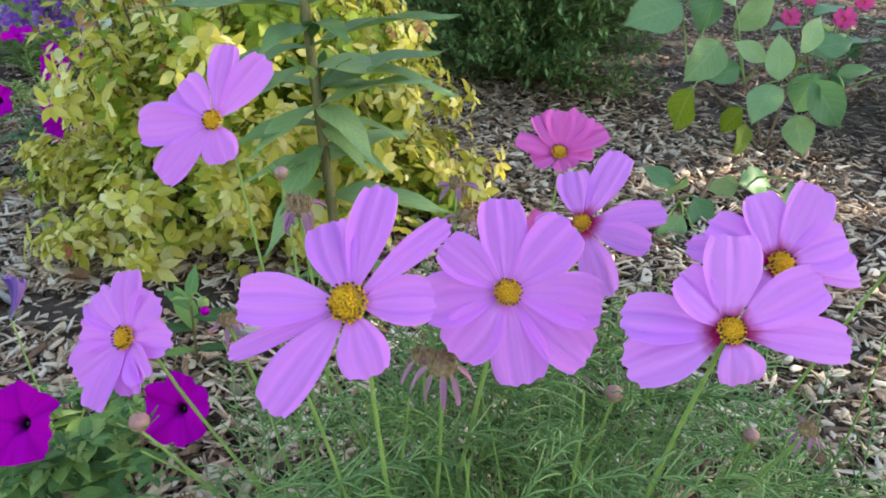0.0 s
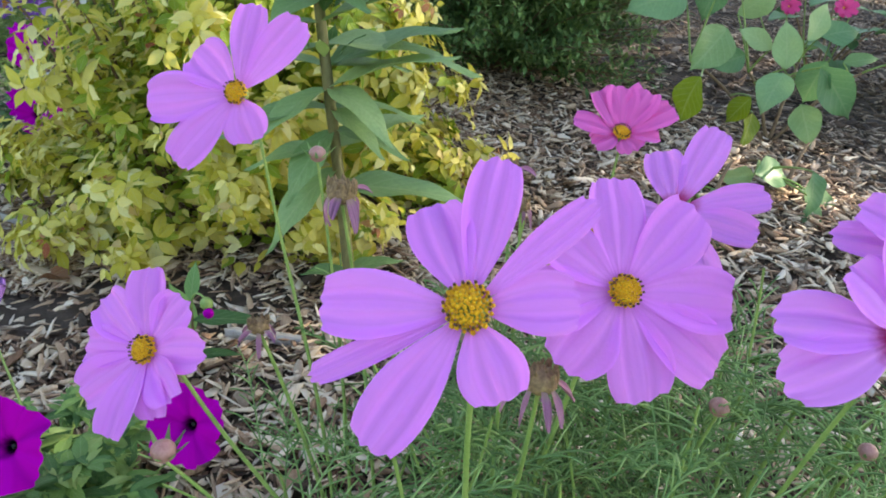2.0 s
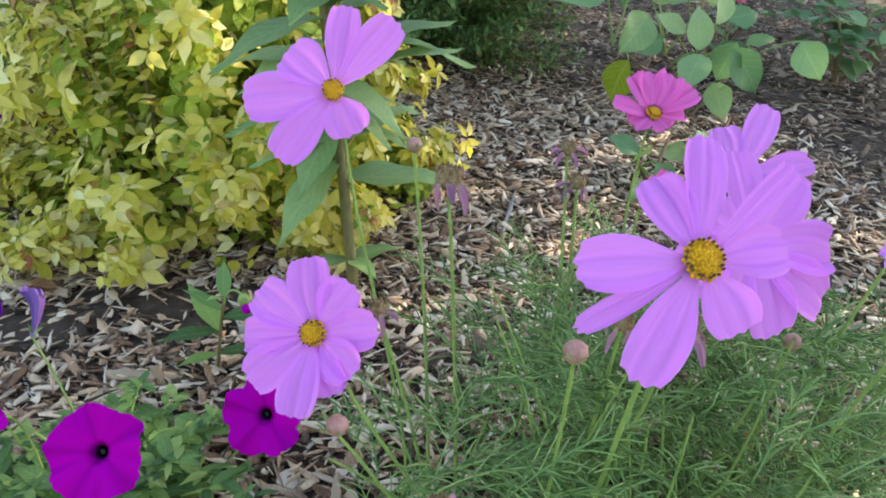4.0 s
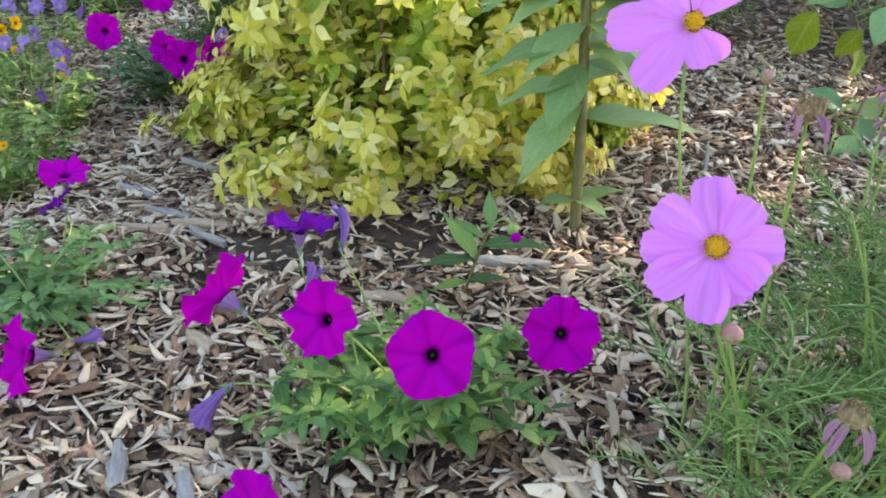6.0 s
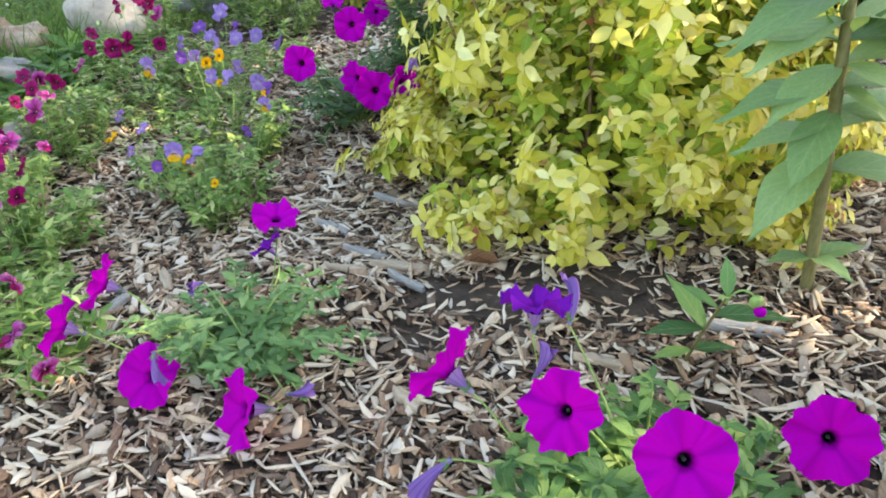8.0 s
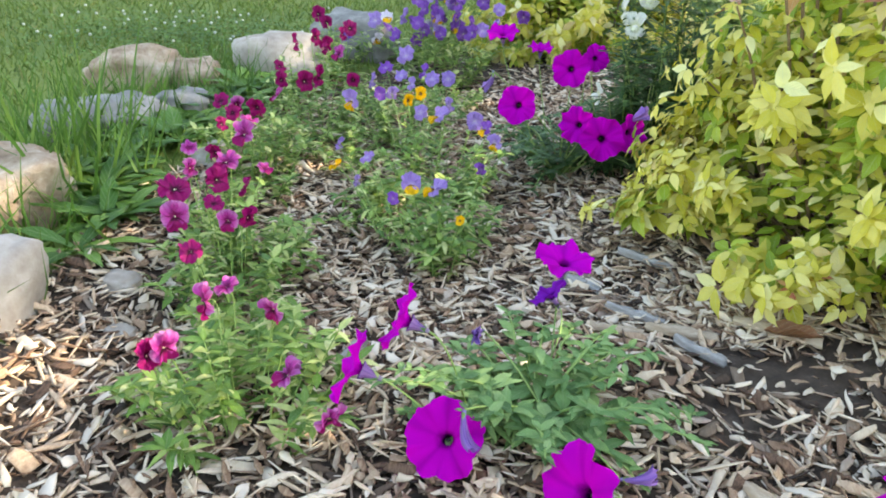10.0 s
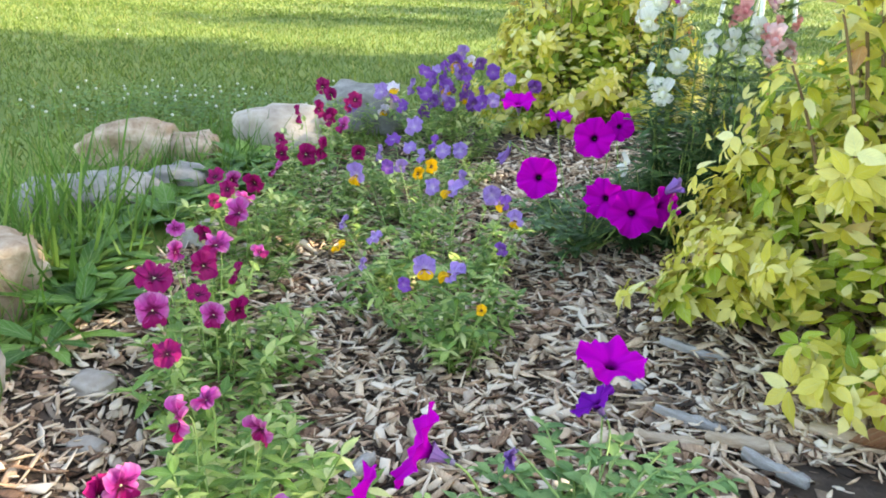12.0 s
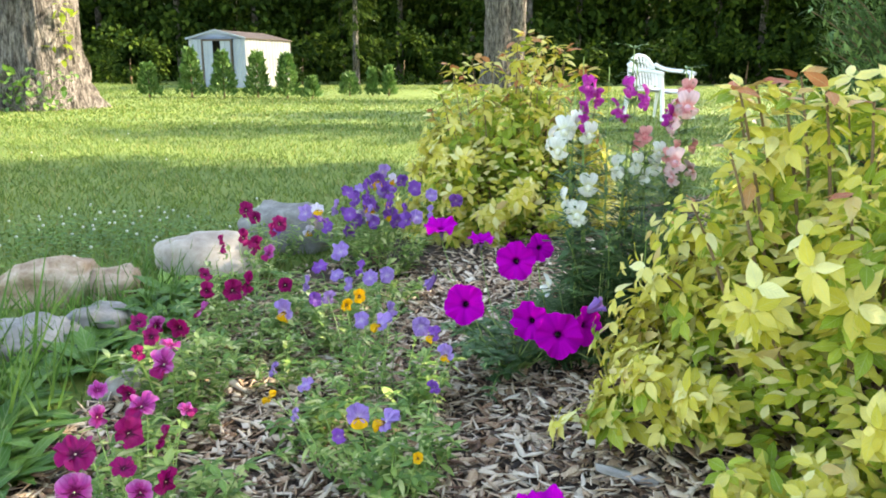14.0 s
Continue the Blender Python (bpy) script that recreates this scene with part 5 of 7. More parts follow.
pt1 = thing("petunia_plant", "petunia with large magenta-purple flowers and light green leaves", "flower plant", group="petunias")
R1 = (-0.50, 0.80, 0.09)
petunia_flower(pt1, (-0.612, 0.738, 0.261), -36, 30, 0.044, 1, 1.7, R1)
petunia_flower(pt1, (-0.488, 0.699, 0.242), -12, 38, 0.050, 2, 1.6, R1)
petunia_flower(pt1, (-0.323, 0.758, 0.225), -16, 32, 0.0465, 3, 1.5, R1)
petunia_flower(pt1, (-0.745, 0.839, 0.232), -122, 22, 0.054, 4, 1.6, R1)
petunia_flower(pt1, (-0.637, 0.838, 0.333), 175, 70, 0.040, 5, 2.2, R1, PETUNIA_VIOLET, label="violet flower seen from behind")
petunia_flower(pt1, (-0.69, 0.640, 0.060), -50, 35, 0.050, 6, 1.4, (-0.56, 0.76, 0.06))
wilted(pt1, (-0.578, 0.92, 0.29), 150, 55, 0.05, 7, R1)
wilted(pt1, (-0.762, 0.800, 0.075), -80, -40, 0.055, 8, (-0.62, 0.80, 0.08))
wilted(pt1, (-0.62, 0.81, 0.27), 100, 60, 0.035, 9, R1)
petunia_foliage(pt1, (-0.50, 0.78), 0.21, 0.15, 0.20, 30, 81, 0.046)
pt2 = thing("petunia_plant", "sprawling petunia with magenta and wilted violet flowers", "flower plant", group="petunias")
R2 = (-1.06, 1.06, 0.05)
petunia_flower(pt2, (-1.175, 0.950, 0.078), -14, 40, 0.048, 11, 1.3, R2)
petunia_flower(pt2, (-1.025, 0.888, 0.085), -58, 22, 0.056, 12, 1.2, R2)
petunia_flower(pt2, (-1.056, 1.25, 0.185), 30, 82, 0.042, 13, 1.6, R2)
petunia_flower(pt2, (-1.247, 1.006, 0.199), -86, 22, 0.042, 14, 1.4, R2)
petunia_flower(pt2, (-1.292, 0.955, 0.160), -86, 22, 0.044, 15, 1.4, R2)
petunia_flower(pt2, (-1.075, 1.235, 0.135), -100, 50, 0.030, 16, 1.6, R2, PETUNIA_VIOLET, label="small violet flower seen from its side")
wilted(pt2, (-1.152, 0.925, 0.098), 0, -50, 0.040, 17, R2)
wilted(pt2, (-1.17, 1.12, 0.12), -30, 20, 0.035, 18, R2)
wilted(pt2, (-0.94, 0.94, 0.07), 80, 10, 0.035, 19, R2)
petunia_foliage(pt2, (-1.08, 1.07), 0.22, 0.19, 0.17, 30, 82, 0.036, PETUNIA_GREY)
pt3 = thing("petunia_plant", "petunia with deep magenta flowers and grey-green leaves on wood chips", "flower plant", group="petunias")
R3 = (-1.08, 2.14, 0.06)
for k, (pos, yaw, pitch, R) in enumerate((((-1.196, 1.996, 0.201), -8, 16, 0.048), ((-1.084, 2.114, 0.27), -6, 14, 0.048), ((-1.023, 2.185, 0.287), 20, 14, 0.036), ((-1.055, 1.99, 0.168), -26, 12, 0.046),
                                         ((-0.993, 1.93, 0.160), 4, 18, 0.052), ((-0.926, 1.985, 0.163), 40, 8, 0.046), ((-1.271, 2.297, 0.316), -10, 72, 0.046), ((-1.167, 2.297, 0.284), 4, 80, 0.036))):
    petunia_flower(pt3, pos, yaw, pitch, R * 0.95, 20 + k, 1.6, R3)
wilted(pt3, (-1.267, 2.118, 0.214), 180, -60, 0.05, 29, R3)
wilted(pt3, (-0.915, 1.99, 0.205), 60, 40, 0.05, 30, R3)
petunia_foliage(pt3, (-1.08, 2.13), 0.22, 0.22, 0.22, 28, 83, 0.042, SNAP_LEAF)

# ---- pansies and violas ----
EYE_SPOT = rough_mat("pale_yellow_eye", [(0.3, (0.70, 0.62, 0.25)), (0.7, (0.85, 0.82, 0.62))], 200, 0.6)


def viola_face(plant, pos, yaw, pitch, r, top, side, lip, seed, root):
    """Five petals: two behind, two at the sides, a broad lip."""
    head = part("flower", mesh_of("flower", *blob(r * 0.085, 0.9, 6, 5)[:2], EYE_SPOT), plant, facing(pos, yaw, pitch))
    for k, (a, ln, w, mat, z) in enumerate(((116, 1.10, 1.16, top, -0.0014), (62, 1.06, 1.1, top, -0.0007), (190, 0.88, 0.92, side, 0.0006), (350, 0.88, 0.92, side, 0.001), (270, 0.95, 1.25, lip, 0.0016))):
        v, f, u = petal_shape(r * ln, r * w, (22 if k < 2 else 12) + (seed * 7) % 17, 44, 1.3, seed * 13 + k, 0.25, 0.66, 2, 7, 7)
        part("petal", mesh_of("petal", v, f, mat, u), head, pose(0, 0, z, 0, 0, a - 90))
    m = facing(pos, yaw, pitch)
    a, b = np.array(m @ Vector((0, 0, -0.002))), np.array(m @ Vector((0, r * 0.6, -r * 0.7)))
    stalk("flower_stalk", [a, b, np.array(root) * 0.5 + b * 0.5 + (0, 0, 0.02), np.array(root)], (0.0008, 0.0013), plant, None, 5)


def viola_foliage(plant, base, rx, ry, h, n, seed, leaf=0.034, mat=None, shapes=None, cap=110):
    rng = np.random.default_rng(seed)
    shapes = shapes or [leaf_shape(6, 0.38, 0.45, 0.2, 0.2), leaf_shape(6, 0.26, 0.5, 0.25, 0.35)]
    bunch, rest = [], []
    for k in range(n):
        a, e = rng.uniform(0, 6.28), math.sqrt(rng.uniform(0.02, 1))
        x, y = base[0] + rx * e * math.cos(a), base[1] + ry * e * math.sin(a)
        bx, by = base[0] + 0.55 * (x - base[0]), base[1] + 0.55 * (y - base[1])
        b = np.array((bx, by, floor_z(bx, by) - 0.005))
        t = np.array((x, y, floor_z(x, y) + h * rng.uniform(0.45, 1.05) * (1.05 - 0.4 * e)))
        c = bez([b, (b + t) / 2 + (0, 0, 0.02), t], 9)
        rest.append(tri(tube(c, (0.0016, 0.0009), 4)))
        for j in range(1, 9):
            for s in range(3 if j < 8 else 6):
                q = rng.uniform(0, 6.28)
                d = np.array((math.cos(q), math.sin(q), rng.uniform(-0.1, 0.8)))
                bunch.append((int(rng.integers(2)), frames(c[j], d, None, leaf * rng.uniform(0.55, 1.2))[0]))
    v, f, u = join(rest)
    tagged(part("stalk_tangle", mesh_of("stalk_tangle", v, f, STEM, u), plant), kind="stuff")
    order = rng.permutation(len(bunch))
    settle(plant, shapes, mat or PANSY_LEAF, [bunch[i] for i in order], cap)


def viola_bed(name, label, group, base, rx, ry, h, n, seed, flowers, leaf=0.034):
    plant = thing(name, label, "flower plant", group=group)
    rng = np.random.default_rng(seed)
    viola_foliage(plant, base, rx, ry, h, int(n * 0.72), seed, leaf)
    climb = []
    for k, (x, y, z, r, kind) in enumerate(flowers):
        top, side, lip = {"wine": (WINE, WINE, WINE), "rose": (ROSE, ROSE, WINE), "pink": (ROSE, ROSE, ROSE), "lilac": (LILAC, LILAC, LILAC), "yolk": (LILAC, LILAC, YOLK), "violet": (VIOLET, VIOLET, VIOLET),
                          "viyolk": (VIOLET, VIOLET, YOLK), "white": (PALE, PALE, YOLK), "gold": (YOLK, YOLK, YOLK)}[kind]
        bx, by = base[0] + 0.6 * (x - base[0]), base[1] + 0.6 * (y - base[1])
        viola_face(plant, (x, y, z + rng.uniform(-0.012, 0.008)), rng.uniform(-85, 85) + (8 if x < -1.3 else 0), rng.uniform(-25, 70), r * rng.uniform(0.78, 1.1) * (1.0 if kind in ("wine", "rose", "pink") else 0.92), top, side, lip, seed * 100 + k, (bx, by, floor_z(bx, by) + h * 0.35))
        # small leaves and pale sepals up the flower's stalk
        a, b = np.array((bx, by, floor_z(bx, by) + h * 0.35)), np.array((x, y + 0.012, z - r * 0.5))
        for q in range(9):
            t = rng.uniform(0.15, 0.95)
            d = rng.uniform(0, 6.28)
            climb.append((int(rng.integers(2)), frames(a + (b - a) * t + rng.normal(size=3) * 0.006, (math.cos(d), math.sin(d), rng.uniform(-0.1, 0.9)), None, leaf * rng.uniform(0.5, 1.05))[0]))
    settle(plant, [leaf_shape(6, 0.38, 0.45, 0.2, 0.2), leaf_shape(6, 0.22, 0.5, 0.25, 0.35)], PANSY_LEAF, climb, 60)
    return plant


viola_bed("pansy_plant", "pansy with rosy pink and wine-red flowers, bright green leaves", "pansies", (-1.46, 1.03), 0.18, 0.16, 0.18, 42, 301,
          ((-1.525, 1.079, 0.14, 0.024, "rose"), (-1.506, 1.104, 0.15, 0.022, "pink"), (-1.432, 1.087, 0.145, 0.025, "rose"), (-1.518, 0.956, 0.14, 0.025, "rose"), (-1.367, 0.966, 0.13, 0.022, "rose"),
           (-1.301, 0.92, 0.11, 0.022, "rose"), (-1.535, 0.945, 0.13, 0.022, "wine")))
viola_bed("pansy_plant", "pansy with dark wine-red and rose flowers among pale leaves", "pansies", (-1.66, 1.42), 0.16, 0.18, 0.21, 46, 302,
          ((-1.715, 1.358, 0.165, 0.034, "wine"), (-1.644, 1.353, 0.15, 0.021, "wine"), (-1.583, 1.349, 0.15, 0.028, "wine"), (-1.683, 1.295, 0.15, 0.024, "rose"), (-1.683, 1.446, 0.165, 0.026, "wine"),
           (-1.637, 1.468, 0.15, 0.018, "wine"), (-1.749, 1.584, 0.165, 0.024, "wine"), (-1.704, 1.533, 0.16, 0.027, "rose"), (-1.632, 1.543, 0.15, 0.019, "rose"), (-1.772, 1.517, 0.15, 0.022, "pink"),
           (-1.81, 1.591, 0.16, 0.022, "pink"), (-1.59, 1.294, 0.15, 0.022, "rose"), (-1.61, 1.203, 0.135, 0.022, "wine")))
viola_bed("pansy_plant", "pansy with wine-red flowers beside the stone edging", "pansies", (-1.79, 1.86), 0.17, 0.18, 0.21, 42, 303,
          ((-1.911, 1.949, 0.16, 0.026, "wine"), (-1.808, 1.928, 0.16, 0.024, "wine"), (-1.826, 1.77, 0.15, 0.020, "wine"), (-1.8, 2.034, 0.165, 0.026, "rose"), (-1.874, 1.952, 0.15, 0.024, "rose"),
           (-1.793, 1.842, 0.15, 0.022, "pink"), (-1.756, 1.735, 0.16, 0.038, "rose"), (-1.85, 1.88, 0.15, 0.022, "wine")))
viola_bed("pansy_plant", "pansy with dark red flowers at the bed's edge", "pansies", (-1.80, 2.36), 0.18, 0.26, 0.21, 50, 304,
          ((-1.926, 2.684, 0.18, 0.030, "wine"), (-1.966, 2.619, 0.17, 0.030, "wine"), (-1.888, 2.679, 0.17, 0.030, "wine"), (-1.901, 2.304, 0.16, 0.024, "wine"), (-1.853, 2.193, 0.15, 0.022, "wine"),
           (-1.789, 2.198, 0.165, 0.031, "wine"), (-1.763, 2.235, 0.165, 0.031, "wine"), (-1.661, 2.229, 0.16, 0.024, "wine"), (-1.802, 2.561, 0.17, 0.026, "rose"), (-1.86, 2.60, 0.165, 0.026, "wine")))
viola_bed("pansy_plant", "pansy with dark red flowers before the grey boulder", "pansies", (-1.93, 2.95), 0.13, 0.2, 0.19, 26, 305,
          ((-2.084, 3.18, 0.17, 0.034, "wine"), (-1.882, 2.937, 0.17, 0.034, "wine"), (-2.03, 3.12, 0.15, 0.030, "wine"), (-1.90, 2.90, 0.155, 0.028, "wine")))
viola_bed("viola_plant", "viola with lilac and yellow flowers on thin green stalks", "violas", (-1.30, 1.60), 0.14, 0.14, 0.18, 32, 311,
          ((-1.342, 1.521, 0.17, 0.023, "yolk"), (-1.294, 1.501, 0.165, 0.026, "yolk"), (-1.239, 1.457, 0.14, 0.012, "gold"), (-1.218, 1.763, 0.18, 0.024, "yolk"), (-1.528, 1.677, 0.175, 0.018, "lilac"),
           (-1.506, 1.593, 0.16, 0.020, "gold"), (-1.453, 1.626, 0.17, 0.021, "lilac"), (-1.459, 1.563, 0.14, 0.015, "lilac"), (-1.231, 1.658, 0.15, 0.015, "violet"), (-1.368, 1.489, 0.145, 0.014, "violet")))
viola_bed("viola_plant", "viola with many lilac flowers, some with yellow lips", "violas", (-1.38, 1.94), 0.18, 0.18, 0.20, 42, 312,
          ((-1.416, 1.961, 0.17, 0.027, "lilac"), (-1.367, 1.925, 0.175, 0.027, "yolk"), (-1.282, 1.918, 0.175, 0.028, "lilac"), (-1.253, 1.893, 0.17, 0.026, "viyolk"), (-1.476, 2.085, 0.17, 0.022, "gold"),
           (-1.45, 2.123, 0.175, 0.022, "gold"), (-1.599, 2.012, 0.17, 0.028, "yolk"), (-1.559, 2.123, 0.17, 0.020, "violet"), (-1.533, 2.148, 0.165, 0.020, "lilac"), (-1.359, 1.993, 0.18, 0.022, "lilac")))
viola_bed("viola_plant", "viola with pale violet-blue flowers on thin stalks", "violas", (-1.53, 2.36), 0.17, 0.2, 0.20, 38, 313,
          ((-1.45, 2.269, 0.175, 0.028, "lilac"), (-1.581, 2.527, 0.18, 0.034, "lilac"), (-1.62, 2.426, 0.17, 0.028, "violet"), (-1.619, 2.265, 0.17, 0.024, "lilac"), (-1.498, 2.25, 0.175, 0.024, "lilac"),
           (-1.55, 2.33, 0.17, 0.026, "lilac"), (-1.50, 2.42, 0.17, 0.026, "violet"), (-1.42, 2.36, 0.165, 0.024, "lilac")))
rng = np.random.default_rng(314)
crowd = [(-1.58 + rng.normal() * 0.13, 3.10 + rng.normal() * 0.09, 0.0, 0.032, ("violet", "viyolk", "violet", "lilac", "violet", "lilac", "white", "violet")[k % 8]) for k in range(46)]
crowd = [(x, y, 0.30 - 0.55 * (abs(x + 1.56) ** 1.4) + 0.28 * (y - 3.1) - rng.uniform(0, 0.13), r, c) for x, y, z, r, c in crowd]
viola_bed("viola_plant", "crowded viola clump of deep violet flowers with yellow centres", "violas", (-1.58, 3.10), 0.22, 0.20, 0.24, 34, 314, crowd, 0.045)

for k, (gx, gy, gr) in enumerate(((-1.56, 1.22, 0.12), (-1.74, 1.62, 0.13), (-1.86, 2.12, 0.14), (-1.66, 2.12, 0.13), (-1.72, 2.66, 0.16), (-1.50, 2.72, 0.16), (-1.44, 1.76, 0.12))):
    filler = thing("viola_seedling", "leafy green viola without flowers among the others", "flower plant", group="violas")
    viola_foliage(filler, (gx, gy), gr, gr, 0.12, 15, 330 + k, 0.032, None, None, 40)

# ---- snapdragons ----
def floret(plant, pos, yaw, s, mat, seed):
    """One two-lipped blossom: a pouch, two upper lobes, three lower lobes."""
    fl = part("blossom", mesh_of("blossom", *blob(s * 0.20, 1.8, 10, 7)[:2], mat, np.tile((0.5, 0.6), (70, 1))), plant, facing(pos, yaw, (seed * 17) % 50 - 15))
    part("palate", mesh_of("palate", *blob(s * 0.17, 0.8, 10, 7)[:2], mat, np.tile((0.5, 0.25), (70, 1))), fl, pose(0, -s * 0.12, s * 0.30))
    for k, (a, ln, w, rise, curl) in enumerate(((112, 0.72, 0.50, 34, 62), (68, 0.72, 0.50, 34, 62), (212, 0.52, 0.42, 40, 95), (270, 0.56, 0.44, 44, 100), (328, 0.52, 0.42, 40, 95))):
        v, f, u = petal_shape(s * ln * 1.2, s * w * 1.15, rise, curl, 0.5, seed * 7 + k, 0.6, 0.6, 2, 7, 7)
        part("lobe", mesh_of("lobe", v, f, mat, u), fl, pose(0, 0, s * 0.16, 0, 0, a - 90) @ pose(0, s * 0.10, 0))


def snapdragon(label, spikes, base, seed):
    """spikes: top x, y, z of each flowering part, its length, blossom size, material, how many."""
    plant = thing("snapdragon_plant", label, "flower plant", group="snapdragons")
    rng = np.random.default_rng(seed)
    shape = leaf_shape(5, 0.17, 0.45, 0.25, 0.25)
    bunch = []
    for k, (x, y, z, ln, s, mat, n) in enumerate(spikes):
        bx, by = base[0] + 0.45 * (x - base[0]), base[1] + 0.45 * (y - base[1])
        b, t = np.array((bx, by, floor_z(bx, by) - 0.01)), np.array((x, y, z))
        tip = t + (0, 0, 0.05 if mat else 0.0)
        c = bez([b, (b + t) / 2 + (rng.normal() * 0.02, 0, 0.02), tip], 24)
        v, f, u = tube(c, (0.003, 0.0012), 6)
        part("stem", mesh_of("stem", v, f, STEM, u), plant)
        for j in range(2, 24):
            if mat and c[j][2] > z - ln:
                continue
            for q in range(7):
                a = rng.uniform(0, 6.28)
                bunch.append((0, frames(c[j], (math.cos(a), math.sin(a), rng.uniform(0.0, 0.7)), None, rng.uniform(0.04, 0.085) * (1.15 - j / 40))[0]))
        for i in range(n):
            h = z - ln * (i + 0.3) / max(n, 1)
            a = rng.uniform(-120, 120)
            floret(plant, (x + s * 0.48 * math.sin(radians(a)), y - s * 0.48 * math.cos(radians(a)), h + rng.uniform(-0.006, 0.006)), a, s * rng.uniform(0.72, 0.92), mat, seed * 50 + k * 9 + i)
    settle(plant, [shape], SNAP_LEAF, bunch, 120)
    viola_foliage(plant, base, 0.15, 0.13, 0.36, 26, seed, 0.062, SNAP_LEAF, [leaf_shape(5, 0.17, 0.45, 0.25, 0.25), leaf_shape(5, 0.14, 0.5, 0.2, 0.4)], 60)
    return plant


snapdragon("snapdragon with magenta-purple blossom spikes", ((-0.94, 2.2, 0.678, 0.05, 0.036, MAGENTA_SNAP, 2), (-0.955, 2.19, 0.63, 0.07, 0.038, MAGENTA_SNAP, 3), (-0.882, 2.2, 0.655, 0.06, 0.040, MAGENTA_SNAP, 3), (-0.82, 2.2, 0.665, 0.08, 0.038, MAGENTA_SNAP, 4),
                                                             (-0.766, 2.2, 0.605, 0.04, 0.040, MAGENTA_SNAP, 2), (-0.829, 2.2, 0.745, 0.02, 0.02, None, 0)), (-0.85, 2.24), 401)
snapdragon("snapdragon with blush pink and coral blossoms", ((-0.699, 2.2, 0.655, 0.035, 0.036, CORAL_SNAP, 3), (-0.706, 2.2, 0.622, 0.055, 0.048, PINK_SNAP, 4), (-0.739, 2.2, 0.530, 0.03, 0.034, CORAL_SNAP, 2), (-0.700, 2.2, 0.535, 0.02, 0.032, CORAL_SNAP, 1), (-0.709, 2.19, 0.495, 0.05, 0.046, PINK_SNAP, 4),
                                                            (-0.796, 2.2, 0.556, 0.03, 0.032, CORAL_SNAP, 3), (-0.711, 2.2, 0.70, 0.02, 0.02, None, 0), (-0.577, 2.2, 0.57, 0.02, 0.04, PINK_SNAP, 1)), (-0.74, 2.22), 402)
snapdragon("snapdragon with white blossoms and dark green leaves", ((-0.981, 2.2, 0.588, 0.08, 0.046, WHITE_SNAP, 4), (-0.938, 2.2, 0.562, 0.03, 0.044, WHITE_SNAP, 1), (-0.918, 2.2, 0.440, 0.03, 0.044, WHITE_SNAP, 1), (-0.937, 2.19, 0.405, 0.05, 0.050, WHITE_SNAP, 2),
                                                                   (-0.829, 2.2, 0.490, 0.03, 0.048, WHITE_SNAP, 2), (-0.771, 2.21, 0.525, 0.09, 0.036, WHITE_SNAP, 3), (-1.035, 2.08, 0.225, 0.03, 0.04, WHITE_SNAP, 1), (-0.88, 2.1, 0.34, 0.02, 0.02, None, 0), (-0.80, 2.08, 0.36, 0.02, 0.02, None, 0),
                                                                   (-0.97, 2.14, 0.33, 0.02, 0.02, None, 0), (-0.74, 2.1, 0.38, 0.02, 0.02, None, 0)), (-0.89, 2.16), 403)

# ---- the tall broad-leaved plant before the golden bush ----
def broad_leaf(plant, at, d, size, seed, width=0.42, mat=None, droop=0.3):
    s = leaf_shape(14, width, 0.42, 0.22, droop, 0.12, 0.95 if width < 0.6 else 0.65)
    return part("leaf", mesh_of("leaf", s[0], s[1], mat or ZINNIA_LEAF, s[2]), plant, Matrix(frames(at, d, None, size)[0].tolist()))


tall = thing("zinnia_plant", "tall green plant with broad paired leaves on a stout stalk", "plant", group="broad-leaved plants")
zx, zy = -0.165, 1.225
c = bez([(zx, zy, floor_z(zx, zy) - 0.01), (-0.185, 1.23, 0.30), (-0.225, 1.24, 0.55), (-0.25, 1.25, 0.80)], 24)
v, f, u = tube(c, (0.0105, 0.007), 10)
part("stalk", mesh_of("stalk", v, f, OLIVE_STEM, u), tall)
for j, yaw, size, up, droop in ((3, 20, 0.07, 0.3, 0.2), (3, 200, 0.06, 0.2, 0.2), (3, 290, 0.06, 0.3, 0.3), (8, -8, 0.155, 0.12, 0.15), (9, 215, 0.125, -0.55, 0.3), (12, 190, 0.12, 0.1, 0.4), (12, 20, 0.10, 0.3, 0.5), (13, 310, 0.10, 0.1, 0.5),
                               (15, 5, 0.17, 0.15, 0.3), (17, 300, 0.09, 0.5, 0.5), (18, 180, 0.20, 0.0, 0.1), (18, 30, 0.16, 0.35, 0.2), (20, 175, 0.20, 0.12, 0.15), (20, 340, 0.18, 0.3, 0.3), (22, 60, 0.18, 0.3, 0.2), (22, 200, 0.18, 0.2, 0.2), (10, 185, 0.10, 0.1, 0.4), (10, 40, 0.12, 0.5, 0.3), (14, 20, 0.16, 0.5, 0.2), (14, 170, 0.12, 0.2, 0.3), (16, -15, 0.18, 0.55, 0.2), (16, 205, 0.13, 0.0, 0.4), (19, 310, 0.11, 0.4, 0.4), (19, 20, 0.19, 0.25, 0.2), (21, 140, 0.16, 0.3, 0.2), (13, 345, 0.15, 0.6, 0.2),
                               (11, 235, 0.10, -0.5, 0.3), (13, 215, 0.10, -0.25, 0.3), (12, 320, 0.08, -0.1, 0.4), (15, 200, 0.11, -0.2, 0.3), (17, 250, 0.09, 0.2, 0.4), (11, 340, 0.09, 0.05, 0.3), (14, 30, 0.10, 0.2, 0.3)):
    a = radians(yaw)
    broad_leaf(tall, c[j], (math.cos(a), math.sin(a) * 0.8, up), size * 1.4, j, 0.46, None, droop)
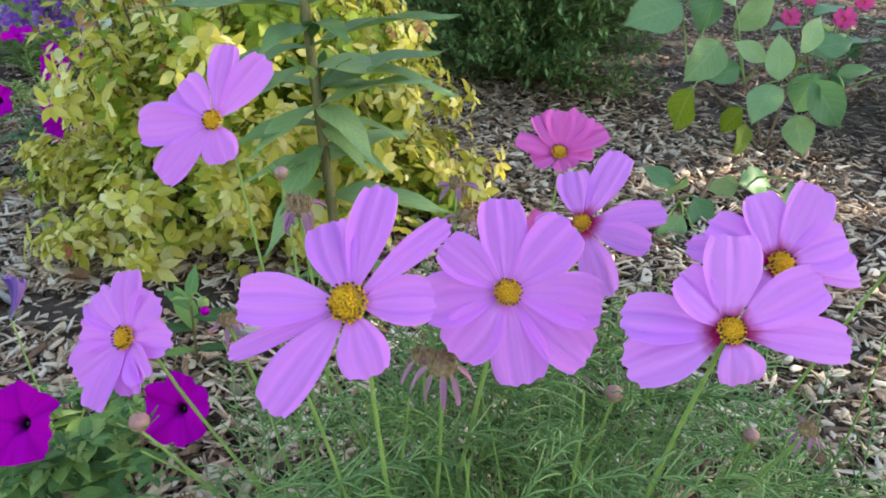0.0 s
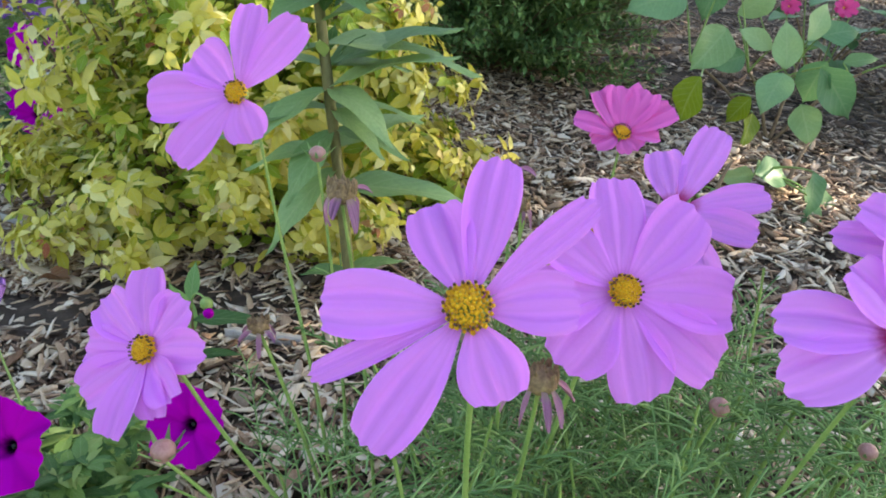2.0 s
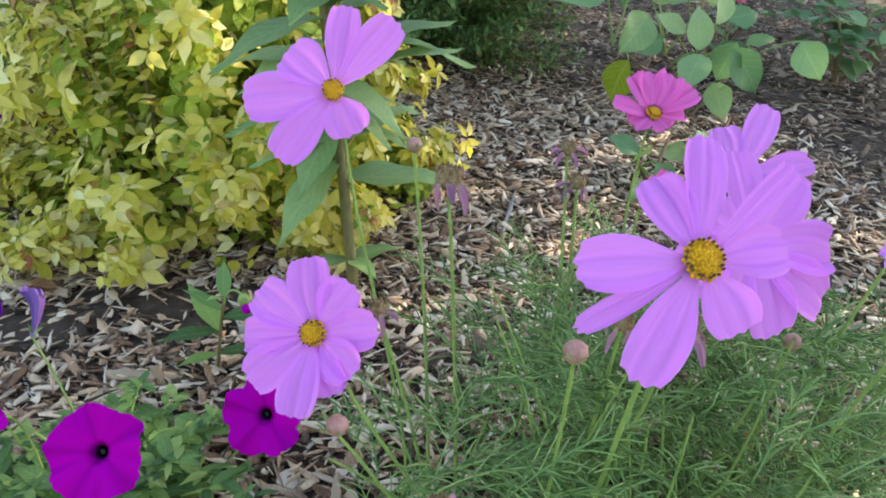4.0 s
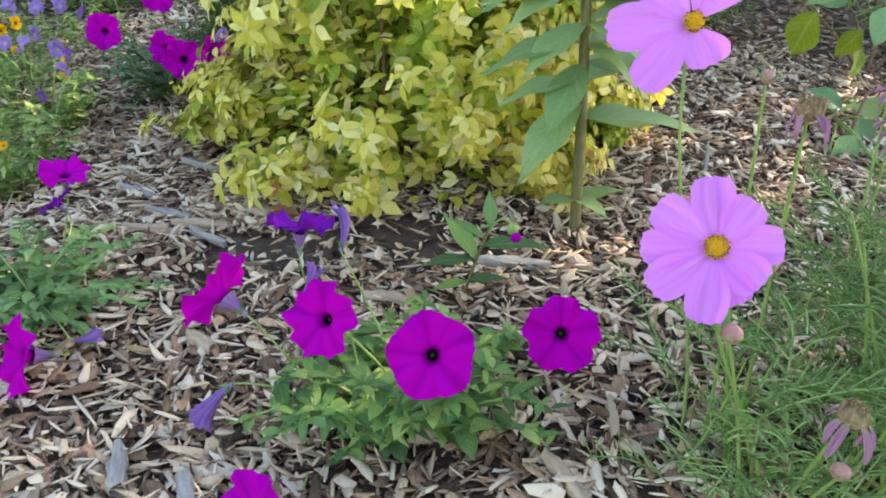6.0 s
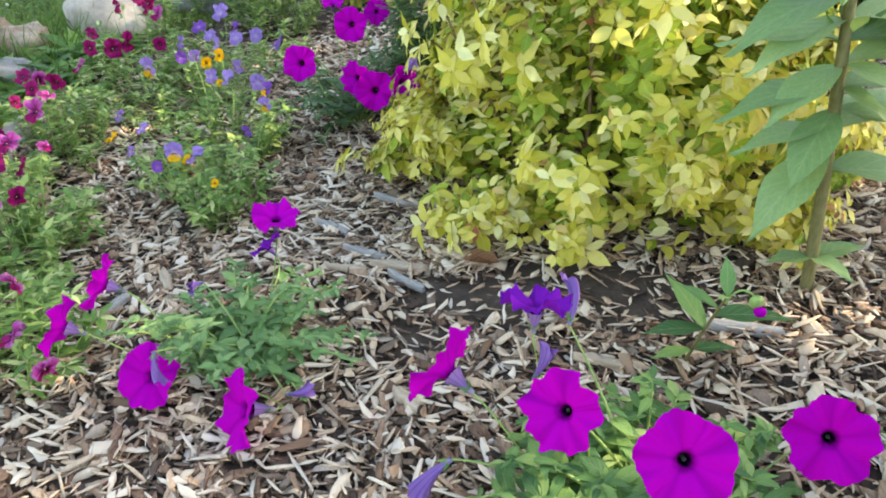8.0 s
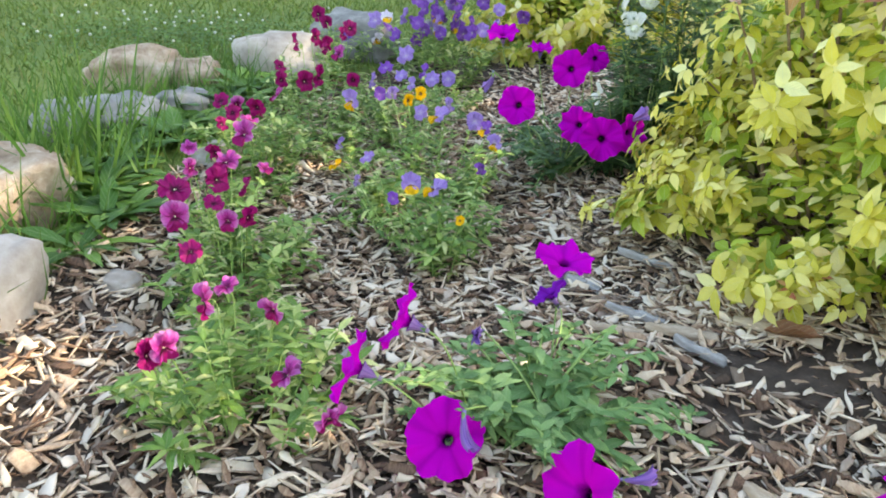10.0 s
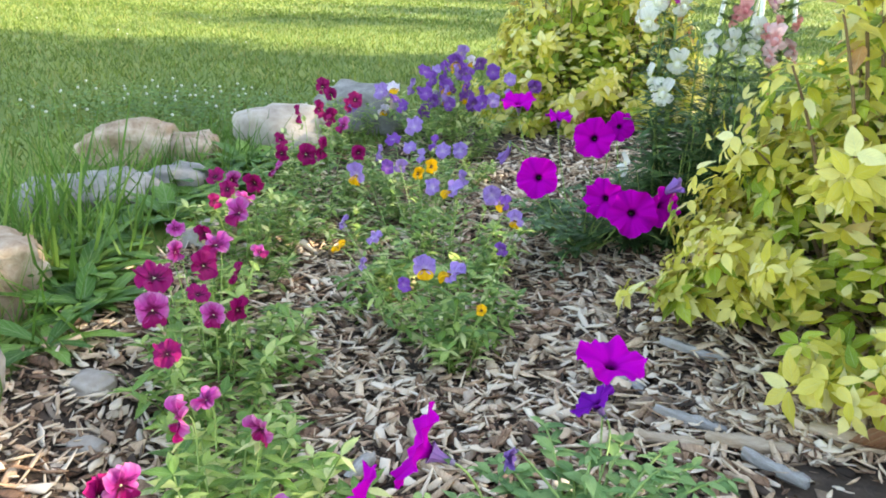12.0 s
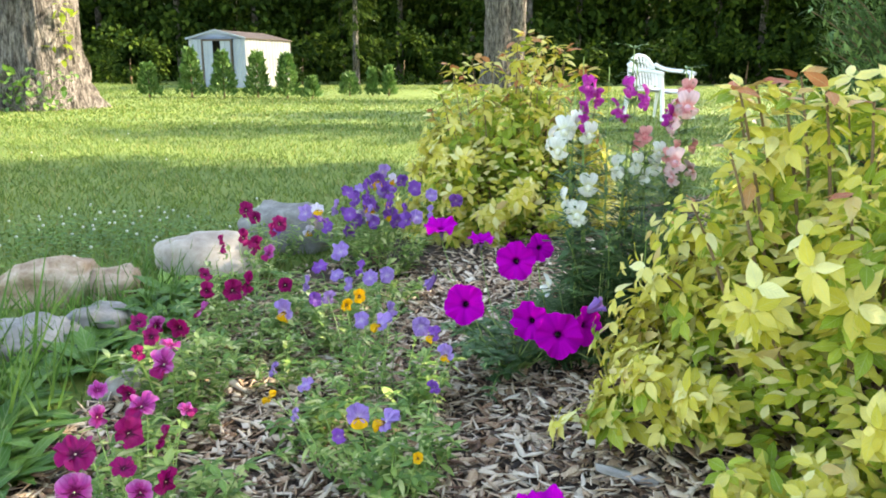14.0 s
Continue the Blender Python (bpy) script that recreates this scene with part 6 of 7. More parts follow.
for j in (14, 16, 19):
    for q in range(4):
        a = 1.6 * q + j
        broad_leaf(tall, c[j] + (0.02 * math.cos(a), 0.02 * math.sin(a), 0.02), (math.cos(a) * 0.5, math.sin(a) * 0.5, 0.8), 0.05, q, 0.4, FRESH, 0.3)

sprout = thing("zinnia_seedling", "small green seedling with a magenta bud", "plant", group="broad-leaved plants")
sx, sy = -0.395, 1.06
c = bez([(sx, sy, floor_z(sx, sy) - 0.01), (-0.385, 1.03, 0.16), (-0.375, 1.0, 0.235)], 12)
part("stalk", mesh_of("stalk", *tube(c, (0.003, 0.002), 6)[:2], OLIVE_STEM), sprout)
for j, yaw, size, up in ((3, 200, 0.05, 0.1), (3, 10, 0.055, 0.2), (6, 120, 0.075, 0.7), (6, 190, 0.07, 0.15), (8, 0, 0.085, 0.2), (9, 150, 0.05, 0.6), (11, 90, 0.045, 1.2), (11, 240, 0.03, 0.6)):
    a = radians(yaw)
    broad_leaf(sprout, c[j], (math.cos(a), math.sin(a) * 0.8, up), size * 1.3, j, 0.36, FRESH, 0.2)
stalk("bud_stalk", [(-0.375, 1.0, 0.225), (-0.37, 0.99, 0.265), (-0.352, 0.98, 0.262), (-0.345, 0.975, 0.245)], 0.0016, sprout)
part("bud", mesh_of("bud", *blob(0.009, 1.3)[:2], STEM), sprout, pose(-0.347, 0.975, 0.247, 30, 0, 0))
v, f, u = blob(0.0075, 1.2)
part("bud_petal", mesh_of("bud_petal", v, f, PETUNIA, np.tile((0.6, 0.8), (len(v), 1))), sprout, pose(-0.343, 0.966, 0.238, 60, 0, 30), "magenta petals showing at the bud's tip")

# ---- plants on the far side of the bed ----
def leafy_plant(label, x, y, tall_by, stems, size, seed, mat, flowers=()):
    p = thing("leafy_plant", label, "plant", group="broad-leaved plants")
    rng = np.random.default_rng(seed)
    b = np.array((x, y, floor_z(x, y) - 0.01))
    for k in range(stems):
        a = 6.28 * k / stems + rng.uniform(-0.4, 0.4)
        e = b + (math.cos(a) * tall_by * 0.62, math.sin(a) * tall_by * 0.45, tall_by * rng.uniform(0.7, 1.15))
        c = bez([b, (b + e) / 2 + (0, 0, 0.08), e], 12)
        part("stalk", mesh_of("stalk", *tube(c, (0.006, 0.0025), 6)[:2], BROWN_STEM), p)
        for j in range(3, 12, 2):
            for q in range(1 + j // 6):
                t = rng.uniform(0, 6.28)
                broad_leaf(p, c[j] + rng.normal(size=3) * 0.02, (math.cos(t), math.sin(t), rng.uniform(-0.2, 0.5)), size * rng.uniform(0.5, 1.1), j, 0.74, mat, 0.3)
    for fx, fy, fz, r in flowers:
        head = part("flower", mesh_of("flower", *blob(r * 0.3, 0.6)[:2], DISC), p, facing((fx, fy, fz), 0, 40))
        for k in range(14):
            v, f, u = petal_shape(r * (1 if k % 2 else 0.8), r * 0.55, 12 + 20 * (k % 2), 20, 0.4, seed + k, 0.3, 0.6, 1, 5, 6)
            part("petal", mesh_of("petal", v, f, ZINNIA_ROSE, u), head, pose(0, 0, 0.001 * k, 0, 0, 360 * k / 14))
        stalk("flower_stalk", [(fx, fy + 0.01, fz - 0.005), (fx * 0.6 + b[0] * 0.4, fy * 0.6 + b[1] * 0.4, fz * 0.5), b], (0.002, 0.003), p)
    return p


OLIVE_LEAF = leaf_mat("olive_round_leaf", [(0.0, (0.16, 0.23, 0.010)), (1.0, (0.26, 0.36, 0.02))], 0.4, 0.5, 40, 0.15)
BLUE_LEAF = leaf_mat("blue_green_leaf", [(0.0, (0.09, 0.21, 0.09)), (0.6, (0.15, 0.31, 0.13)), (1.0, (0.26, 0.43, 0.19))], 0.3, 0.45, 30, 0.08, 0.4, 0.3)


def leaf_spray(label, base, leaves, seed, stems=3):
    """A plant of few large rounded leaves: for each its middle, its heading in the upright plane, its length and material."""
    p = thing("leafy_plant", label, "plant", group="broad-leaved plants")
    rng = np.random.default_rng(seed)
    b = np.array((base[0], base[1], floor_z(*base) - 0.01))
    tops = [b + (0.16 * (k - (stems - 1) / 2), rng.uniform(0.04, 0.12), rng.uniform(0.14, 0.24) * min(1, max(q[2] for q in leaves) / 0.45)) for k in range(stems)]
    canes = [bez([b, b * 0.4 + t * 0.6 + (0, 0, 0.05), t], 12) for t in tops]
    for c in canes:
        part("stalk", mesh_of("stalk", *tube(c, (0.006, 0.003), 7)[:2], BROWN_STEM), p)
    for k, (x, y, z, turn, size, mat) in enumerate(leaves):
        a = radians(turn)
        d = np.array((math.cos(a), rng.uniform(-0.75, 0.35), math.sin(a)))
        d /= np.linalg.norm(d)
        s = leaf_shape(14, rng.uniform(0.52, 0.78), rng.uniform(0.38, 0.48), rng.uniform(0.1, 0.4), rng.uniform(0.05, 0.35), 0.16, rng.uniform(0.62, 0.9))
        size *= 0.84
        root = np.array((x, y, z)) - d * size * 0.5
        part("leaf", mesh_of("leaf", s[0], s[1], mat, s[2]), p, Matrix(frames(root, d, (rng.normal() * 0.6, -0.8, 0.7 + rng.normal() * 0.35), size)[0].tolist()))
        q = min((c[j] for c in canes for j in range(3, 12)), key=lambda w: np.linalg.norm(w - root))
        stalk("leaf_stalk", [q, (q + root) / 2 + (0, 0, 0.015), root], (0.0035, 0.002), p, STEM)
    return p


leaf_spray("broad-leaved green plant with rounded leaves on brown stalks", (0.985, 2.16),
           [(0.722, 2.10, 0.405, 225, 0.19, ZINNIA_LEAF), (0.671, 2.064, 0.273, 250, 0.17, OLIVE_LEAF), (0.813, 2.05, 0.256, 240, 0.12, OLIVE_LEAF), (0.859, 2.05, 0.201, 250, 0.13, OLIVE_LEAF),
            (0.87, 2.0, 0.331, 225, 0.15, BLUE_LEAF), (1.048, 2.1, 0.213, 285, 0.15, ZINNIA_LEAF), (0.998, 2.05, 0.341, 260, 0.17, BLUE_LEAF), (1.058, 2.0, 0.328, 315, 0.23, BLUE_LEAF),
            (1.125, 2.2, 0.463, 20, 0.15, BLUE_LEAF), (1.208, 2.2, 0.387, 20, 0.12, ZINNIA_LEAF), (0.952, 2.15, 0.423, 100, 0.16, ZINNIA_LEAF), (1.054, 2.2, 0.483, 60, 0.15, ZINNIA_LEAF),
            (0.889, 2.2, 0.424, 150, 0.13, ZINNIA_LEAF), (0.823, 2.2, 0.354, 200, 0.13, BLUE_LEAF), (0.62, 2.3, 0.499, 190, 0.22, BLUE_LEAF), (0.769, 2.3, 0.509, 250, 0.18, BLUE_LEAF), (0.92, 2.3, 0.511, 40, 0.17, ZINNIA_LEAF),
            (1.33, 2.1, 0.347, 300, 0.17, BLUE_LEAF), (0.80, 2.25, 0.58, 130, 0.16, ZINNIA_LEAF)], 501, 4)
leaf_spray("low broad-leaved seedling on the wood chips", (0.60, 1.62),
           [(0.54, 1.60, 0.209, 250, 0.13, ZINNIA_LEAF), (0.507, 1.62, 0.246, 150, 0.11, BLUE_LEAF), (0.52, 1.52, 0.150, 230, 0.12, ZINNIA_LEAF), (0.61, 1.58, 0.17, 300, 0.11, BLUE_LEAF), (0.46, 1.50, 0.12, 200, 0.10, ZINNIA_LEAF), (0.57, 1.46, 0.11, 270, 0.10, ZINNIA_LEAF)], 503, 2)
leaf_spray("low broad-leaved seedling on the wood chips", (0.82, 1.72),
           [(0.778, 1.70, 0.215, 2, 0.13, BLUE_LEAF), (0.70, 1.72, 0.19, 185, 0.10, ZINNIA_LEAF), (0.777, 1.52, 0.235, 280, 0.12, BLUE_LEAF), (0.86, 1.62, 0.18, 330, 0.12, ZINNIA_LEAF), (0.80, 1.55, 0.16, 240, 0.11, BLUE_LEAF)], 504, 2)
leafy_plant("broad-leaved green plant with pink blossoms behind", 1.40, 2.75, 0.36, 4, 0.12, 502, BLUE_LEAF, ((1.154, 2.6, 0.454, 0.036), (1.282, 2.5, 0.476, 0.042), (1.383, 2.6, 0.518, 0.036), (1.057, 2.6, 0.457, 0.026), (1.204, 2.6, 0.515, 0.026)))
leafy_plant("green leafy plant at the back of the bed", 1.75, 2.45, 0.36, 6, 0.15, 509, BLUE_LEAF)
leafy_plant("green leafy plant at the back of the bed", 2.3, 2.9, 0.5, 5, 0.14, 505, ZINNIA_LEAF)
leafy_plant("green leafy plant at the back of the bed", 0.95, 3.9, 0.4, 5, 0.13, 506, ZINNIA_LEAF)


def juniper(label, x, y, rx, ry, tall_by, seed, n):
    j = thing("juniper_shrub", label, "shrub", (x, y, floor_z(x, y)))
    rng = np.random.default_rng(seed)
    ribs = []
    P, D = [], []
    for k in range(n):
        a, e = rng.uniform(0, 6.28), rng.uniform(0.2, 1) ** 0.6
        end = np.array((rx * e * math.cos(a), ry * e * math.sin(a), tall_by * (1.05 - 0.85 * e ** 2) * rng.uniform(0.08, 1.0) ** 0.8 + 0.03))
        c = bez([(0, 0, -0.01), (end[0] * 0.4, end[1] * 0.4, end[2] * 0.8), end], 12)
        ribs.append(tri(tube(c, (0.006, 0.0015), 4)))
        s = rng.uniform(0.3, 1.0, 190)
        i = np.clip((s * 11).astype(int), 0, 10)
        q = c[i] + (c[i + 1] - c[i]) * (s * 11 - i)[:, None]
        d = (c[i + 1] - c[i]) / np.linalg.norm(c[i + 1] - c[i], axis=1, keepdims=True)
        P.append(q + rng.normal(size=(190, 3)) * 0.022)
        D.append(d * 0.8 + rng.normal(size=(190, 3)) * 0.6 + (0, 0, 0.2))
    P, D = np.concatenate(P), np.concatenate(D)
    P[:, 2] = np.maximum(P[:, 2], 0.01)
    s = leaf_shape(3, 0.34, 0.4, 0.3, 0.1)
    v, f, u = scatter(s[0], s[1], frames(P, D, None, rng.uniform(0.02, 0.045, len(P))), s[2])
    tagged(part("needles", mesh_of("needles", v, f, YEW, u), j), kind="stuff")
    v, f, u = join(ribs)
    tagged(part("branch_tangle", mesh_of("branch_tangle", v, f, BROWN_STEM, u), j), kind="stuff")


juniper("dark green juniper shrub behind the flower bed", 0.27, 2.78, 0.60, 0.54, 1.45, 61, 330)

# ---- weeds and long grass along the stones ----
def weed_rosette(x, y, n, size, seed):
    w = thing("weed", "green broad-leaved weed growing by the stones", "weed", (x, y, floor_z(x, y)), "weeds along the stones")
    rng = np.random.default_rng(seed)
    for k in range(n):
        a = 6.28 * k / n + rng.uniform(-0.3, 0.3)
        s = leaf_shape(10, 0.26, 0.6, 0.25, 0.35, 0.2)
        part("leaf", mesh_of("leaf", s[0], s[1], WEED, s[2]), w, Matrix(frames((0, 0, 0.005), (math.cos(a), math.sin(a), rng.uniform(0.3, 1.0)), None, size * rng.uniform(0.7, 1.15))[0].tolist()))


rng = np.random.default_rng(601)
for k in range(40):
    t = k / 39
    wx, wy = -1.98 - 0.14 * math.sin(3.1 * t) + rng.uniform(-0.12, 0.06), 1.45 + 1.35 * t + rng.uniform(-0.05, 0.05)
    weed_rosette(wx, wy, 8 + k % 4, rng.uniform(0.08, 0.16), 610 + k)

# ---- grass ----
BLADE_V = np.array([(-0.5, 0, 0), (0.5, 0, 0), (-0.38, 0.5, 0.05), (0.38, 0.5, 0.05), (0, 1, -0.06)])
BLADE_F = np.array([(0, 1, 3), (0, 3, 2), (2, 3, 4)])
BLADE_U = np.array([(0.2, 0), (0.8, 0), (0.2, 0.5), (0.8, 0.5), (0.5, 1)])


def blades(name, label, x, y, length, width, mat, seed, lean=0.35, category="grass"):
    rng = np.random.default_rng(seed)
    n = len(x)
    p = np.c_[x, y, height(x, y) - 0.012]
    d = np.c_[rng.normal(size=(n, 2)) * lean, np.ones(n)]
    m = frames(p, d, rng.normal(size=(n, 3)) + (0, 0, 0.2), length)
    m[:, :3, 0] *= (width / length)[:, None]
    v, f, u = scatter(BLADE_V, BLADE_F, m, BLADE_U)
    return tagged(part(name, mesh_of(name, v, f, mat, u)), label, category, kind="stuff")


rng = np.random.default_rng(701)
n = 170000
x, y = rng.uniform(-9.5, 1.8, n), rng.uniform(0.6, 9.5, n)
ok = (bed_inside(x, y) < 0.02) & (rng.uniform(0, 1, n) < 1.2 - (y - 1) / 9) & (x > -1.6 - 0.85 * y) & (x < -0.6 + 0.3 * y)
x, y = x[ok], y[ok]
blades("lawn_grass", "short green lawn grass with clover", x, y, rng.uniform(0.02, 0.05, len(x)) * (1 + 0.02 * y), rng.uniform(0.003, 0.0055, len(x)) * (1 + 0.10 * y), GRASS, 702, 0.6)
n = 150000
x, y = rng.uniform(-20, 9, n), rng.uniform(8.5, 30, n)
ok = (rng.uniform(0, 1, n) < 1.25 - y / 32) & (x > -1.1 - 0.75 * y) & (x < -0.6 + 0.45 * y)
x, y = x[ok], y[ok]
blades("far_lawn_grass", "lawn grass farther off", x, y, rng.uniform(0.03, 0.06, len(x)), rng.uniform(0.010, 0.022, len(x)), GRASS, 703, 0.7)
n = 1500
t = rng.uniform(0, 1, n)
x, y = -2.10 - 0.25 * np.sin(3.1 * t) + rng.normal(size=n) * 0.13, 1.15 + 1.9 * t + rng.normal(size=n) * 0.06
blades("long_grass", "long unmown grass along the edging stones", x, y, rng.uniform(0.06, 0.19, n), rng.uniform(0.003, 0.007, n), TALL_GRASS, 704, 0.5)
n = 90
x, y = -2.18 + rng.normal(size=n) * 0.07, 1.72 + rng.normal(size=n) * 0.12
blades("grass_tuft", "tuft of tall grass beside the stones", x, y, rng.uniform(0.22, 0.40, n), rng.uniform(0.006, 0.010, n), TALL_GRASS, 705, 0.4)

# clover patch beyond the stones
cl = leaf_shape(4, 0.9, 0.6, 0.1, 0.0)
n = 2600
x, y = -2.75 + rng.normal(size=n) * 0.32, 3.35 + rng.normal(size=n) * 0.26
a = rng.uniform(0, 6.28, n)
v, f, u = scatter(cl[0], cl[1], frames(np.c_[x, y, height(x, y) + rng.uniform(0.015, 0.05, n)], np.c_[np.cos(a), np.sin(a), rng.uniform(-0.1, 0.4, n)], None, rng.uniform(0.012, 0.02, n)), cl[2])
tagged(part("clover_leaves", mesh_of("clover_leaves", v, f, WEED, u)), "patch of small green clover leaves in the lawn", "clover", kind="stuff")
ball = mesh_of("clover_head", *blob(0.0065, 0.9, 8, 6)[:2], CLOVER)
for k in range(90):
    cx, cy = (-2.75 + rng.normal() * 0.36, 3.45 + rng.normal() * 0.25) if k < 60 else (rng.uniform(-6, 0), rng.uniform(5, 12))
    if bed_inside(np.array([cx]), np.array([cy]))[0] > -0.1:
        continue
    cz = floor_z(cx, cy)
    h = rng.uniform(0.035, 0.06)
    c = thing("clover_flower", "small white clover flower in the lawn", "clover", (cx, cy, cz), "clover flowers in the lawn")
    part("head", ball, c, pose(0, 0, h))
    part("stalk", mesh_of("stalk", *tube([(0, 0, -0.01), (0.002, 0, h)], 0.0012, 4)[:2], STEM), c)

# ---- wood chips ----
def chip_shape(seed):
    """A split sliver of wood: six-sided, ragged at the ends, one long along y."""
    rng = np.random.default_rng(seed)
    ys = np.array((-0.5, -0.2, 0.18, 0.5))
    w = np.array((0.10, 0.17, 0.16, 0.07)) * rng.uniform(0.45, 1.5, 4)
    th = np.array((0.035, 0.06, 0.055, 0.03)) * rng.uniform(0.7, 1.4, 4)
    bend = rng.uniform(-0.05, 0.05, 4)
    v = []
    for j in range(4):
        sk = rng.uniform(-0.12, 0.12)
        for sx, sz in ((-1, -1), (1, -1), (0.8, 1), (-0.75, 1)):
            v.append((sx * w[j] + bend[j], ys[j] + sk * sx, sz * th[j] * rng.uniform(0.6, 1.2)))
    f = grid_faces(4, 4, True).tolist() + [(3, 2, 1, 0), (12, 13, 14, 15)]
    return np.array(v), np.array(f), None


CHIPS = [chip_shape(800 + k) for k in range(8)]


# chip-free soil spots, widened under the golden bush to darken it like shade
BARE = ((-0.70, 1.22, 0.16), (-0.83, 1.13, 0.09), (-0.60, 1.31, 0.17), (-0.78, 1.25, 0.10), (-0.42, 1.24, 0.14))


def chip_poses(n, centre, reach, lo, hi, seed, layer, inner=0.0):
    """Poses of chips strewn about a centre, thinning out softly past their reach."""
    rng = np.random.default_rng(seed)
    r = np.sqrt(rng.uniform(inner, 1, n)) * reach + rng.normal(size=n) * 0.14 * reach
    a = rng.uniform(0, 6.2832, n)
    x, y = centre[0] + r * np.cos(a), centre[1] + r * np.sin(a)
    ok = (bed_inside(x, y) > rng.uniform(-0.03, 0.05, n)) & (y > -0.7)
    for bx, by, br in BARE:
        ok &= np.hypot(x - bx, (y - by) * 1.6) > br * rng.uniform(0.35, 1.25, n) * (rng.uniform(0, 1, n) < 0.78)
    x, y = x[ok], y[ok]
    n = len(x)
    ln = np.exp(rng.uniform(math.log(lo), math.log(hi), n))
    a = rng.uniform(0, 6.2832, n)
    p = np.c_[x, y, height(x, y) + rng.uniform(0.001, layer, n)]
    m = frames(p, np.c_[np.cos(a), np.sin(a), rng.normal(size=n) * 0.30], np.c_[rng.normal(size=(n, 2)) * 0.6, np.ones(n)], ln)
    m[:, :3, 0] *= (np.exp(rng.uniform(-1.15, 0.55, n)) * np.clip(0.035 / ln, 0.6, 1.4))[:, None]
    m[:, :3, 2] *= (0.65 * np.clip(0.035 / ln, 0.5, 1.2))[:, None]
    return m


def slab(name, label, x, y, length, width, turn, mat, seed, thick=0.012, lift=0.016):
    """A larger splintered piece of wood lying on the mulch."""
    rng = np.random.default_rng(seed)
    n = 9
    v = []
    for j in range(n):
        t = j / (n - 1)
        w = width / 2 * (0.35 + 0.65 * math.sin(math.pi * min(1, 0.12 + t * 0.9)) ** 0.5) * rng.uniform(0.8, 1.12)
        o = rng.uniform(-0.1, 0.1) * width
        for sx, sz in ((-1, 0), (-0.7, 1), (0.1, rng.uniform(0.9, 1.3)), (0.75, 1), (1, 0), (0, -0.5)):
            v.append((sx * w + o, (t - 0.5) * length + rng.uniform(-0.03, 0.03) * length * (j in (0, n - 1)), sz * thick * rng.uniform(0.7, 1.2)))
    f = grid_faces(6, n, True)
    ob = part(name, mesh_of(name, np.array(v), f, mat, None, None, False), None, pose(x, y, floor_z(x, y) + lift, rng.uniform(-5, 5), rng.uniform(-5, 5), turn))
    return tagged(ob, label, "wood piece", "larger wood pieces on the mulch")


